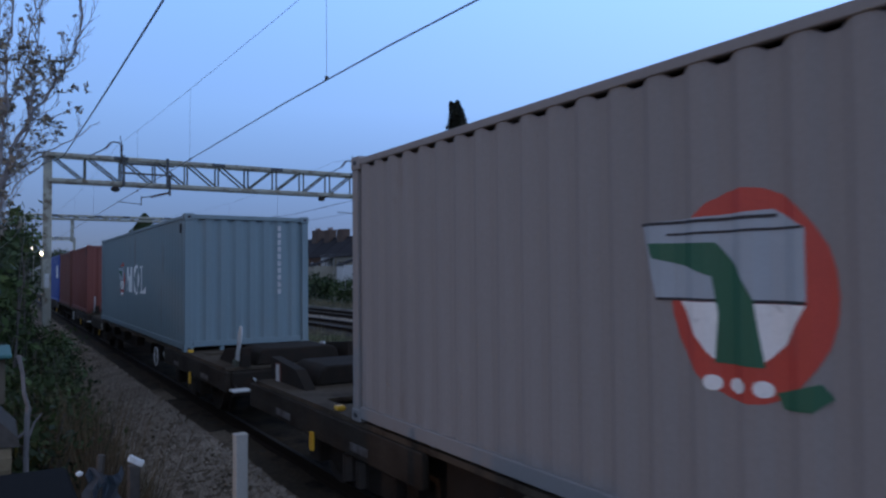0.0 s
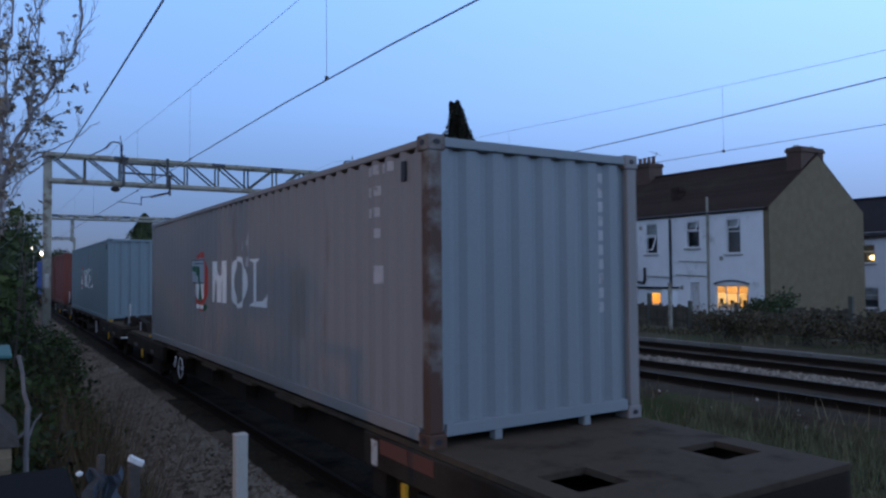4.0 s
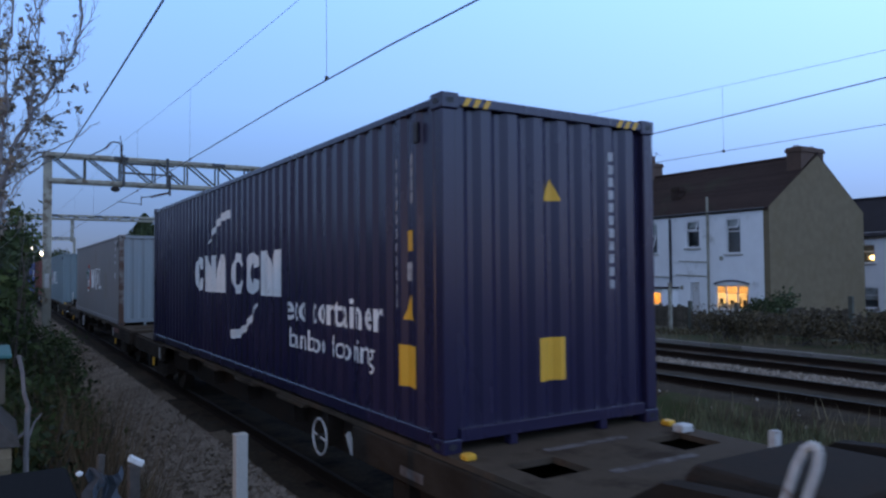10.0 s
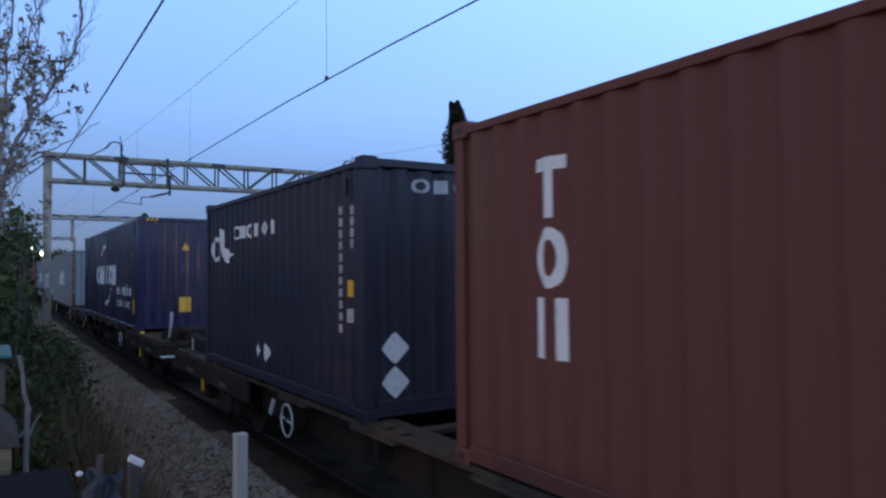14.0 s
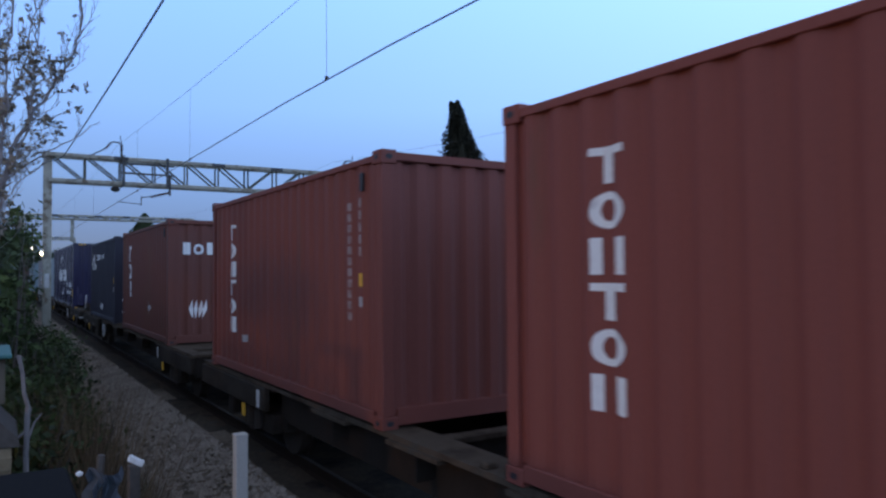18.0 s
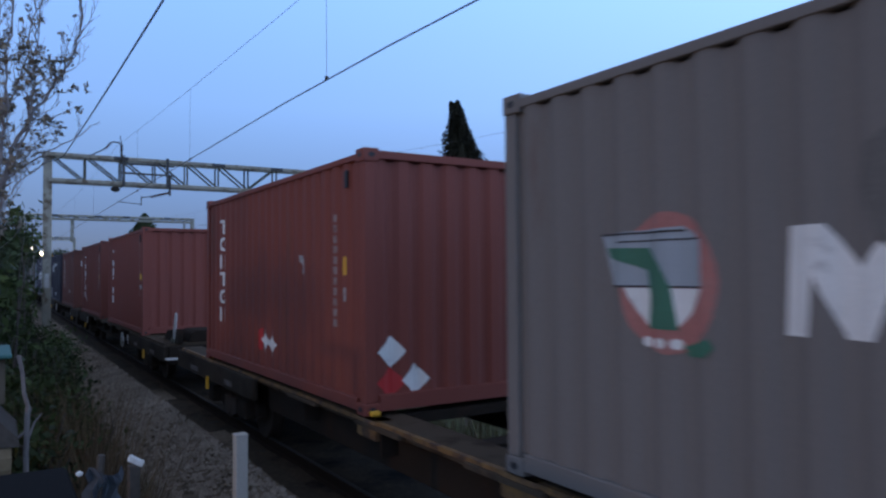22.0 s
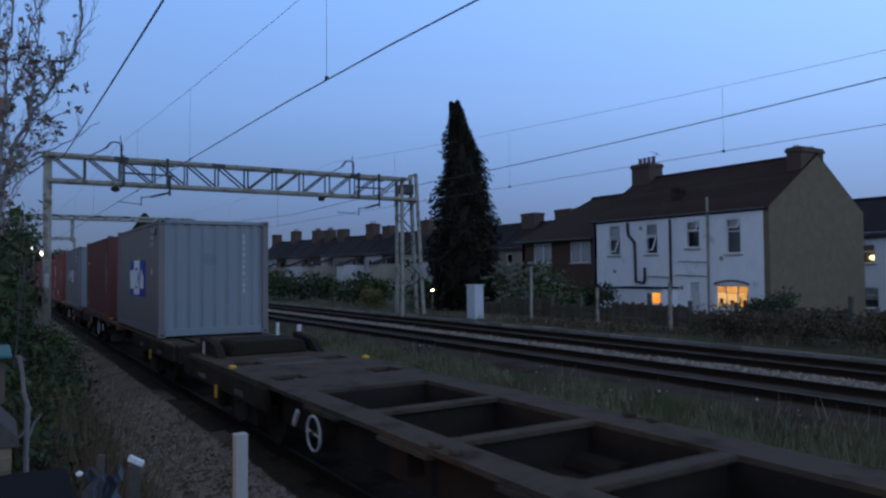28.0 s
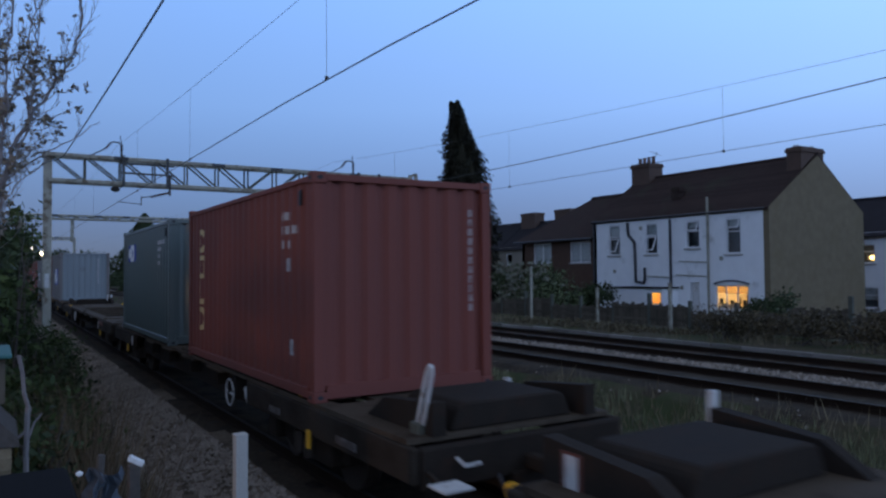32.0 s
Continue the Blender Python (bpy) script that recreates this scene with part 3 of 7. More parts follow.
strand("wire", [(18.4, y, 6.88 + 0.0009 * (y - 24) ** 2) for y in range(-30, 33, 3)] + [(18.35, 50, 6.7), (16.0, 68, 6.9)], 0.016, w)
w = thing("return_wire", "thick dark wire strung along the near gantry posts", "overhead wire", "overhead wires")
strand("wire", [(1.5 + 0.0016 * max(0, y - 8), y, 5.33 + (0.0008 * (y - 5) ** 2 if y < 22 else 0.231 + 0.127 * (y - 22))) for y in range(-30, 32, 3)] + [(1.62, 31.9, 7.0)], 0.013, w)

# ---- containers ----
W = 1.219
# corrugation: outer flat, slope, inner flat, depth
SIDE_RIB, END_RIB = (0.072, 0.068, 0.072, 0.032), (0.1, 0.066, 0.05, 0.038)


def rib(y, start, shape):
    """Depth of the corrugation at y."""
    out, slope, inn, deep = shape
    q = (y - start) % (out + inn + 2 * slope)
    if q < out:
        return 0.0
    if q < out + slope:
        return deep * (q - out) / slope
    if q < out + slope + inn:
        return deep
    return deep * (1 - (q - out - slope - inn) / slope)


def breaks(a, b, start, shape):
    out, slope, inn, deep = shape
    step = out + inn + 2 * slope
    found, k = [], math.floor((a - start) / step) - 1
    while True:
        for d in (0, out, out + slope, out + slope + inn):
            y = start + k * step + d
            if y >= b:
                return found
            if y > a:
                found.append(y)
        k += 1


def ribbed(a, b, z0, z1, start, place, shape, notch=0.0):
    """An upright ribbed sheet from a to b; place(s, depth, z) puts it in space."""
    bm = bmesh.new()
    s = [a] + breaks(a, b, start, shape) + [b]
    # notch: recessed tops are lowered so the dark gaps imitate shade under the rail
    rows = [[bm.verts.new(place(q, rib(q, start, shape), z - (notch if k and rib(q, start, shape) > 0.001 else 0))) for q in s] for k, z in enumerate((z0, z1))]
    for i in range(len(s) - 1):
        bm.faces.new((rows[0][i], rows[0][i + 1], rows[1][i + 1], rows[1][i]))
    return bm


def on_ribs(bm, start, place, shape, lift=0.003):
    """Lay a flat drawing (x along the wall, y up) on the ribbed sheet."""
    xs = [v.co.x for v in bm.verts]
    for y in breaks(min(xs), max(xs), start, shape):
        bmesh.ops.bisect_plane(bm, geom=list(bm.verts) + list(bm.edges) + list(bm.faces), plane_co=(y, 0, 0), plane_no=(1, 0, 0))
    for v in bm.verts:
        v.co = place(v.co.x, rib(v.co.x, start, shape) - lift, v.co.y)
    return bm


def flat_poly(points, bm=None):
    bm = bm or bmesh.new()
    bm.faces.new([bm.verts.new((x, y, 0)) for x, y in points])
    return bm


def flat_ring(cx, cy, rx, ry, tx, ty, bm=None, n=28):
    bm = bm or bmesh.new()
    o = [bm.verts.new((cx + rx * math.cos(6.2832 * i / n), cy + ry * math.sin(6.2832 * i / n), 0)) for i in range(n)]
    q = [bm.verts.new((cx + (rx - tx) * math.cos(6.2832 * i / n), cy + (ry - ty) * math.sin(6.2832 * i / n), 0)) for i in range(n)]
    for i in range(n):
        bm.faces.new((o[i], o[(i + 1) % n], q[(i + 1) % n], q[i]))
    return bm


def slotted_ring(cx, cy, rx, ry, tx, ty, slot=0.62, n=26):
    """A thick ring with a slot cut in one side."""
    angles = [slot + (6.2832 - 2 * slot) * i / n for i in range(n + 1)]
    outer = [(cx + rx * math.cos(a), cy + ry * math.sin(a)) for a in angles]
    inner = [(cx + (rx - tx) * math.cos(a), cy + (ry - ty) * math.sin(a)) for a in angles]
    bm = bmesh.new()
    for i in range(n):
        flat_poly([outer[i], outer[i + 1], inner[i + 1], inner[i]], bm)
    return bm


def flat_disc(cx, cy, rx, ry, n=28):
    return flat_poly([(cx + rx * math.cos(6.2832 * i / n), cy + ry * math.sin(6.2832 * i / n)) for i in range(n)])


def flat_rect(x0, x1, y0, y1, bm=None):
    return flat_poly([(x0, y0), (x1, y0), (x1, y1), (x0, y1)], bm)


def flat_text(words, size, bold=0.0):
    """Words as a flat drawing, with the built-in font."""
    cu = bpy.data.curves.new("words", "FONT")
    cu.body, cu.size, cu.offset, cu.resolution_u = words, size, bold, 3
    ob = bpy.data.objects.new("words", cu)
    scene.collection.objects.link(ob)
    bpy.context.view_layer.update()
    me = bpy.data.meshes.new_from_object(ob.evaluated_get(bpy.context.evaluated_depsgraph_get()))
    bm = bmesh.new()
    bm.from_mesh(me)
    bpy.data.objects.remove(ob)
    bpy.data.curves.remove(cu)
    bpy.data.meshes.remove(me)
    return bm


def fitted(words, x0, x1, base, bold):
    """Words scaled to run from x0 to x1 on the line at height base."""
    bm = flat_text(words, 1.0, bold)
    lo, hi = min(v.co.x for v in bm.verts), max(v.co.x for v in bm.verts)
    k = (x1 - x0) / (hi - lo)
    for v in bm.verts:
        v.co = Vector((x0 + (v.co.x - lo) * k, base + v.co.y * k, 0))
    return bm


class Box:
    """A freight container: local y runs from its trailing end (0) to its leading end, z from its base."""

    def __init__(self, label, length, tall, material, group="freight containers", worn=None, tail=None):
        self.L, self.H, self.mat = length, tall, material
        self.start, self.estart = 0.16, -W + 0.12
        c = self.ob = thing("freight_container", label, "freight container", group)
        L, H, m = length, tall, M[material]
        # tail: end colour that has the cooler sky light painted in
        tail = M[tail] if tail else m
        for x in (-1, 1):
            for y in (0, 1):
                sx = (-W, -W + 0.13) if x < 0 else (W - 0.13, W)
                sy = (0.0, 0.12) if y == 0 else (L - 0.12, L)
                old = worn and x < 0 and y == 0
                part("corner_post", block(*sx, *sy, 0.118, H - 0.118, 0.008), M[worn] if old else m, c, "rust-streaked corner post" if old else "")
                cx = (-W - 0.01, -W + 0.162) if x < 0 else (W - 0.162, W + 0.01)
                cy = (-0.01, 0.178) if y == 0 else (L - 0.178, L + 0.01)
                for z0, z1 in ((-0.004, 0.118), (H - 0.118, H + 0.016)):
                    cast = part("corner_casting", block(*cx, *cy, z0, z1, 0.012, 2), M[worn] if old else m, c)
                    xo = cx[0] - 0.002 if x < 0 else cx[1] + 0.002
                    zc, yc = (z0 + z1) / 2, (cy[0] + cy[1]) / 2
                    bm = bmesh.new()
                    prism(bm, [(yc + 0.038 * math.cos(t * 0.785), zc + 0.026 * math.sin(t * 0.785)) for t in range(8)], "x", xo - 0.001, xo + 0.001)
                    part("casting_hole", bm, M["black"], cast, "dark oval lifting hole")
                    if y == 0:
                        bm = bmesh.new()
                        xc = (cx[0] + cx[1]) / 2
                        prism(bm, [(xc + 0.038 * math.cos(t * 0.785), zc + 0.026 * math.sin(t * 0.785)) for t in range(8)], "y", -0.013, -0.011)
                        part("casting_hole", bm, M["black"], cast)
            xr = (-W, -W + 0.06) if x < 0 else (W - 0.06, W)
            drop = 0.012 if L < 7 else 0.0
            part("top_rail", block(*xr, 0.16, L - 0.16, H - 0.075 - drop, H - 0.012 - drop, 0.006), m, c)
            xb = (-W - 0.008, -W + 0.06) if x < 0 else (W - 0.06, W + 0.008)
            part("bottom_rail", block(*xb, 0.18, L - 0.18, 0.035, 0.155, 0.008), m, c)
            if L < 7:
                for yy in (2.0, 3.72):
                    part("fork_pocket", block(*((-W - 0.003, -W + 0.02) if x < 0 else (W - 0.02, W + 0.003)), yy, yy + 0.36, 0.035, 0.14), M["black"], c, "dark fork lift pocket")
            face = (lambda s, d, z: (-W + 0.012 + d, s, z)) if x < 0 else (lambda s, d, z: (W - 0.012 - d, s, z))
            # wall recesses stop short of the top rail to stand in for its shade
            part("side_wall", ribbed(0.12, L - 0.12, 0.15, H - 0.06, self.start, face, SIDE_RIB, 0.045 if material in ("grey", "grey_dull") else 0.02), m, c)
        for yy, sgn in ((0.03, 1), (L - 0.03, -1)):
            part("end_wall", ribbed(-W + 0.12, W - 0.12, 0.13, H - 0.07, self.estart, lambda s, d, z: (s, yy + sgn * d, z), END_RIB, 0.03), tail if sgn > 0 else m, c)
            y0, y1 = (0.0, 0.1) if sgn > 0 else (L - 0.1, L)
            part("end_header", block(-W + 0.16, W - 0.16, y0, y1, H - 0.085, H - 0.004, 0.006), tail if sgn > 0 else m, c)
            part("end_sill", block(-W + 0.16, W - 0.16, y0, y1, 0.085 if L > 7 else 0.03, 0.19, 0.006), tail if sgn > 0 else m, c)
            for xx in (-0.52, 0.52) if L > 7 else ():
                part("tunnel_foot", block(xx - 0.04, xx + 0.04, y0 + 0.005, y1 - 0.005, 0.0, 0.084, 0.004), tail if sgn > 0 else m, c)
        part("roof", block(-W + 0.05, W - 0.05, 0.09, L - 0.09, H - 0.045, H - 0.022), m, c)
        part("floor", block(-W + 0.06, W - 0.06, 0.1, L - 0.1, 0.06, 0.14), M["frame"], c)
        part("vent", block(-W - 0.004, -W + 0.02, 0.4, 0.47, H - 0.34, H - 0.16, 0.005), M["black"], c, "small dark vent cover")

    def side(self, name, bm, material, label="", lift=0.003):
        """A mark on the near side; drawn with x from the leading end towards the trailing end."""
        for v in bm.verts:
            v.co.x = self.L - v.co.x
        bm2 = on_ribs(bm, self.start, lambda s, d, z: (-W + 0.012 + d, s, z), SIDE_RIB, lift)
        return part(name, bm2, M[material], self.ob, label)

    def end(self, name, bm, material, label="", lift=0.003):
        """A mark on the trailing end; drawn with x from the near side."""
        for v in bm.verts:
            v.co.x = v.co.x - W
        bm2 = on_ribs(bm, self.estart, lambda s, d, z: (s, 0.03 + d, z), END_RIB, lift)
        return part(name, bm2, M[material], self.ob, label)

    def code(self, where, x, top, count, w=0.09, h=0.1, gap=0.05):
        """An upright column of small bars for the unreadable serial."""
        material = "faint_mark" if self.mat in ("red", "red_two", "brown") else "dull_white"
        for i in range(count):
            z = top - i * (h + gap)
            draw = flat_rect(x, x + w, z - h, z)
            (self.side if where == "side" else self.end)("serial_bar", draw, material, "small pale bar of the serial")

    def code_rows(self, x, top, rows, h=0.08, gap=0.08, material="dull_white"):
        for i, (a, b) in enumerate(rows):
            z = top - i * (h + gap)
            n = max(1, round((b - a) / 0.13))
            for k in range(n):
                p = x + a + (b - a) * k / n
                self.side("serial_bar", flat_rect(p, p + (b - a) / n * 0.62, z - h, z), material, "small pale bar of the serial")


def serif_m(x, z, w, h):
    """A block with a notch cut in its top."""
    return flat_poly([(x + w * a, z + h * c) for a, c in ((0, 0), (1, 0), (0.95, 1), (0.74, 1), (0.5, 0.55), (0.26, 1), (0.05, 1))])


def word_by_word(b, words, x0, x1, base, bold, material):
    """A line of words from x0 to x1, each word a mark of its own."""
    def width(text):
        bm = flat_text(text, 1.0, bold)
        w = max(v.co.x for v in bm.verts) - min(v.co.x for v in bm.verts)
        bm.free()
        return w
    k = (x1 - x0) / width(words)
    done = ""
    for word in words.split():
        done += word
        end_at = x0 + width(done) * k
        b.side("lettering", fitted(word, end_at - width(word) * k, end_at, base, bold), material, "white word " + word)
        done += " "


def ring_logo(b, x, z, s, red="logo_red", green="logo_green"):
    """The round emblem: a red ring round a grey field with a dark green bent bar."""
    def put(name, points, material, label, lift):
        b.side(name, flat_poly([(x + s * (0.93 * p - 0.01), z + s * q) for p, q in points]), material, label, lift)
    b.side("emblem_ring", flat_disc(x - 0.01 * s, z - 0.02 * s, 0.45 * s, 0.52 * s), red, "red rounded emblem", 0.004)
    put("emblem_field", [(-0.7, 0.36), (0.16, 0.385), (0.34, 0.29), (0.34, -0.05), (-0.57, -0.05)], "logo_grey", "pale grey emblem field", 0.006)
    put("emblem_foot", [(-0.42, -0.06), (0.34, -0.06), (0.22, -0.24), (0.1, -0.34), (-0.2, -0.34), (-0.3, -0.24)], "white", "", 0.008)
    for za, zb, xa, xb in ((0.345, 0.362, -0.7, 0.18), (0.285, 0.298, -0.5, 0.33), (-0.058, -0.042, -0.57, 0.34)):
        put("emblem_line", [(xa, za), (xb, za), (xb, zb), (xa, zb)], "black", "", 0.009)
    put("emblem_bar", [(-0.64, 0.25), (-0.6, 0.17), (-0.36, 0.12), (-0.2, 0.07), (-0.17, -0.12), (-0.19, -0.36), (0.11, -0.36), (0.06, -0.05), (-0.05, 0.12), (-0.18, 0.24)], green, "dark green bent bar", 0.01)
    put("emblem_tab", [(0.16, -0.47), (0.4, -0.4), (0.45, -0.46), (0.36, -0.53), (0.2, -0.54)], green, "dark green tab under the ring", 0.01)
    for p in (-0.2, -0.06, 0.08):
        b.side("emblem_dot", flat_disc(x + s * p, z - 0.46 * s, 0.05 * s, 0.04 * s, 12), "white", "small white mark on the ring", 0.008)


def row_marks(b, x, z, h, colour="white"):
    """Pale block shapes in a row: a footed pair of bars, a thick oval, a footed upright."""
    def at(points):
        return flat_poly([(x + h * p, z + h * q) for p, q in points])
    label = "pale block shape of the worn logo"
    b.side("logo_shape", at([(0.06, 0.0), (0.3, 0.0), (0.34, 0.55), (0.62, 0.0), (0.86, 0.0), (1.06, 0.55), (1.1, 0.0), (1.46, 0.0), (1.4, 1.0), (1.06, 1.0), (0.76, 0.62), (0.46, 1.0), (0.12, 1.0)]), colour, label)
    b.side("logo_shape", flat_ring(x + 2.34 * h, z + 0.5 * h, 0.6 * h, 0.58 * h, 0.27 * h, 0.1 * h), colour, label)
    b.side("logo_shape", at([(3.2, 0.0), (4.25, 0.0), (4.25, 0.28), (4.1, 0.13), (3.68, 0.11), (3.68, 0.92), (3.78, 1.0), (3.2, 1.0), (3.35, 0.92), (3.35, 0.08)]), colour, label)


def tall_shapes(b, x, top, count, w, h, gap, colour="white"):
    """A column of letter-sized plain blocks with a slot cut in every other one."""
    for i in range(count):
        z = top - i * (h + gap)
        if i % 3 == 0:
            bm = flat_poly([(x + w * 0.35, z - h), (x + w * 0.65, z - h), (x + w * 0.65, z - h * 0.22), (x + w, z - h * 0.22), (x + w, z), (x, z), (x, z - h * 0.22), (x + w * 0.35, z - h * 0.22)])
            b.side("logo_shape", bm, colour, "pale block shape of the lettering")
        elif i % 3 == 1:
            b.side("logo_shape", flat_ring(x + w / 2, z - h / 2, w / 2, h / 2, w * 0.28, h * 0.2), colour, "pale block shape of the lettering")
        else:
            for xa, xb in ((x, x + w * 0.3), (x + w * 0.68, x + w)):
                b.side("logo_shape", flat_rect(xa, xb, z - h, z), colour, "pale block shape of the lettering")


def diamonds(b, where, spots, s, material="white"):
    for x, z in spots:
        bm = flat_poly([(x - s, z), (x, z - s), (x + s, z), (x, z + s)])
        (b.side if where == "side" else b.end)("hazard_placard", bm, material, "pale diamond placard", 0.005)


LOADS = []   # thing, coordinate of the trailing end on the train, base height


def load(b, trail, base):
    LOADS.append((b.ob, trail, base))
    return b

# ---- flat wagons ----
WAGONS = []      # thing, coordinate of the trailing end on the train, wheelsets
DECK = 0.97


def brake_wheel(parent, y, z):
    wheel = new("brake_wheel")
    wheel.parent = parent
    wheel["label"] = "white spoked hand brake wheel"
    bm = bmesh.new()
    for k in range(24):
        a, b = 6.2832 * k / 24, 6.2832 * (k + 1) / 24
        rod(bm, (-1.25, y + 0.19 * math.cos(a), z + 0.19 * math.sin(a)), (-1.25, y + 0.19 * math.cos(b), z + 0.19 * math.sin(b)), 0.0135, None, 6)
    part("rim", bm, M["pale"], wheel)
    for k in range(2):
        a = 0.1 + 3.1416 * k
        part("spoke", bar((-1.25, y, z), (-1.25, y + 0.19 * math.cos(a), z + 0.19 * math.sin(a)), 0.012, 6), M["pale"], wheel)
    part("hub", bar((-1.27, y, z), (-1.05, y, z), 0.03), M["dark_steel"], wheel)


def wheelset(parent, y):
    w = new("wheelset")
    w.parent, w.location = parent, (0, y, 0.42)
    part("axle", bar((-0.85, 0, 0), (0.85, 0, 0), 0.08, 10), M["wheel"], w)
    for s in (-1, 1):
        bm = bar((s * 0.69, 0, 0), (s * 0.82, 0, 0), 0.42, 24, 0.42)
        rod(bm, (s * 0.66, 0, 0), (s * 0.69, 0, 0), 0.45, None, 24)
        rod(bm, (s * 0.82, 0, 0), (s * 0.9, 0, 0), 0.13, 0.11, 12)
        part("wheel", bm, M["wheel"], w)
    return w


def bogie(parent, y):
    for s in (-1, 1):
        bm = bmesh.new()
        prism(bm, [(y - 1.25, 0.5), (y - 1.25, 0.36), (y - 0.75, 0.33), (y - 0.45, 0.22), (y + 0.45, 0.22), (y + 0.75, 0.33), (y + 1.25, 0.36), (y + 1.25, 0.5), (y + 0.6, 0.66), (y - 0.6, 0.66)], "x", s * 0.95 - 0.06, s * 0.95 + 0.06)
        part("bogie_frame", bm, M["frame"], parent)
        for d in (-0.9, 0.9):
            part("axle_box", block(s * 1.05 - 0.09, s * 1.05 + 0.09, y + d - 0.14, y + d + 0.14, 0.3, 0.56, 0.02), M["frame"], parent)
        for d in (-0.16, 0.16):
            part("spring", bar((s * 1.02, y + d, 0.24), (s * 1.02, y + d, 0.5), 0.09, 10), M["wheel"], parent)
    part("bolster", block(-0.95, 0.95, y - 0.2, y + 0.2, 0.42, 0.66, 0.02), M["frame"], parent)
    return [wheelset(parent, y - 0.9), wheelset(parent, y + 0.9)]


def wagon(lead, trail, flip, deck=DECK, kind="plate", label="dirty brown-grey steel container flat wagon", red=False):
    """A bogie container flat; local y runs from the trailing end; flip puts its coupling housing at the trailing end."""
    L = lead - trail
    w = thing("flat_wagon", label, "freight wagon", "container flat wagons")

    def Y(a):
        return a if flip else L - a
    # a: metres from the housing end
    def span(a, b):
        return (min(Y(a), Y(b)), max(Y(a), Y(b)))
    z0, z1 = deck - 0.05, deck
    half = 1.2
    open0, open1, nopen = 5.6, L - 4.1, 5
    if kind == "plate":
        # deck plates at both ends with square hand holes
        for a, b, holes in ((0.25, open0, (2.4, 4.3)), (open1, L, (L - 2.6, L - 0.8))):
            cuts = sorted([(h - 0.22, h + 0.22) for h in holes])
            prev = a
            for c0, c1 in cuts + [(b, b)]:
                if c0 - prev > 0.01:
                    part("deck_plate", block(-half, half, *span(prev, c0), z0, z1), M["deck"], w)
                if c1 > c0:
                    for xa, xb in ((-half, -0.98), (-0.52, 0.5), (0.96, half)):
                        part("deck_plate", block(xa, xb, *span(c0, c1), z0, z1), M["deck"], w)
                prev = c1
        for xa, xb in ((-half, -0.85), (0.72, half)):
            part("side_plate", block(xa, xb, *span(open0, open1), z0, z1), M["deck"], w)
        step = (open1 - open0) / nopen
        for k in range(1, nopen):
            c = open0 + step * k
            part("cross_bar", block(-0.85, 0.72, *span(c - 0.09, c + 0.09), z0, z1 - 0.003), M["deck"], w)
        # upright webs below the openings
        for xx in (-0.85, 0.72):
            part("web", block(xx - 0.012, xx + 0.012, *span(open0, open1), 0.5, z0), M["frame"], w)
        for k in range(nopen + 1):
            c = open0 + step * k
            part("cross_web", block(-0.83, 0.7, *span(c - 0.012, c + 0.012), 0.55, z0), M["frame"], w)
        for k in range(nopen):
            c = open0 + step * (k + 0.5)
            plate = bmesh.new()
            prism(plate, [(0.16 * math.cos(t * 0.5236) - 0.25, Y(c) + 0.26 * math.sin(t * 0.5236)) for t in range(12)], "z", deck - 0.32, deck - 0.28)
            part("well_plate", plate, M["deck"], w, "oval plate down in the well")
        for a in (2.0, 2.75):
            part("worn_stripe", block(-0.45, 0.45, *span(a, a + 0.09), z1, z1 + 0.003), M["worn_stripe"], w, "worn pale stripe on the deck")
        part("well_floor", block(-0.84, 0.71, *span(open0, open1), 0.5, 0.55), M["frame"], w)
    else:
        for xa, xb in ((-1.15, -0.78), (0.78, 1.15)):
            part("side_beam", block(xa, xb, 0.1, L - 0.1, deck - 0.12, deck - 0.02, 0.01), M["deck"], w)
        for k in range(12):
            c = 0.5 + (L - 1.0) * k / 11
            part("cross_bar", block(-0.78, 0.78, *span(c - 0.12, c + 0.12), deck - 0.14, deck - 0.03, 0.01), M["frame"], w)
        for a in (1.8, 7.75, 9.75, 15.75) if flip else (2.4, 8.3, 10.65, 16.5):
            part("corner_pedestal", block(-1.22, -1.0, *span(a - 0.2, a + 0.2), deck - 0.2, deck - 0.02, 0.015), M["rusty_yellow"], w, "rusty yellow corner pedestal")
        part("edge_angle", block(-1.2, -1.15, 0.3, L - 0.3, deck - 0.06, deck - 0.02), M["rusty_yellow"], w)
        part("centre_plate", block(-0.7, 0.7, *span(0.3, 3.2), deck - 0.03, deck - 0.012), M["deck"], w)
        part("centre_plate", block(-0.7, 0.7, *span(L - 3.2, L - 0.2), deck - 0.03, deck - 0.012), M["deck"], w)
        if trail < -99:
            part("lever", beam(bmesh.new(), (0.98, 0.35, deck - 0.1), (0.98, 0.35, deck + 0.32), 0.06, 0.07), M["pale"], w, "short pale peg")
        part("end_bar", block(-0.1, 0.6, 0.02, 0.12, deck - 0.02, deck + 0.06, 0.01), M["rusty_yellow"], w, "rusty yellow bar at the wagon end")
    # side sills: deep at the ends, set back in the middle
    for s in (-1, 1):
        xo = (s * 1.24, s * 1.16) if s < 0 else (1.16, 1.24)
        xo = tuple(sorted(xo))
        part("end_sill_side", block(*xo, *span(0.1, 4.8), deck - 0.36, deck - 0.052, 0.012), M["sill"], w)
        part("end_sill_side", block(*xo, *span(L - 3.3, L - 0.02), deck - 0.36, deck - 0.052, 0.012), M["sill"], w)
        xi = tuple(sorted((s * 1.0, s * 0.94)))
        part("side_sill", block(*xi, *span(4.8, L - 3.3), deck - 0.5, deck - 0.052, 0.012), M["frame"], w)
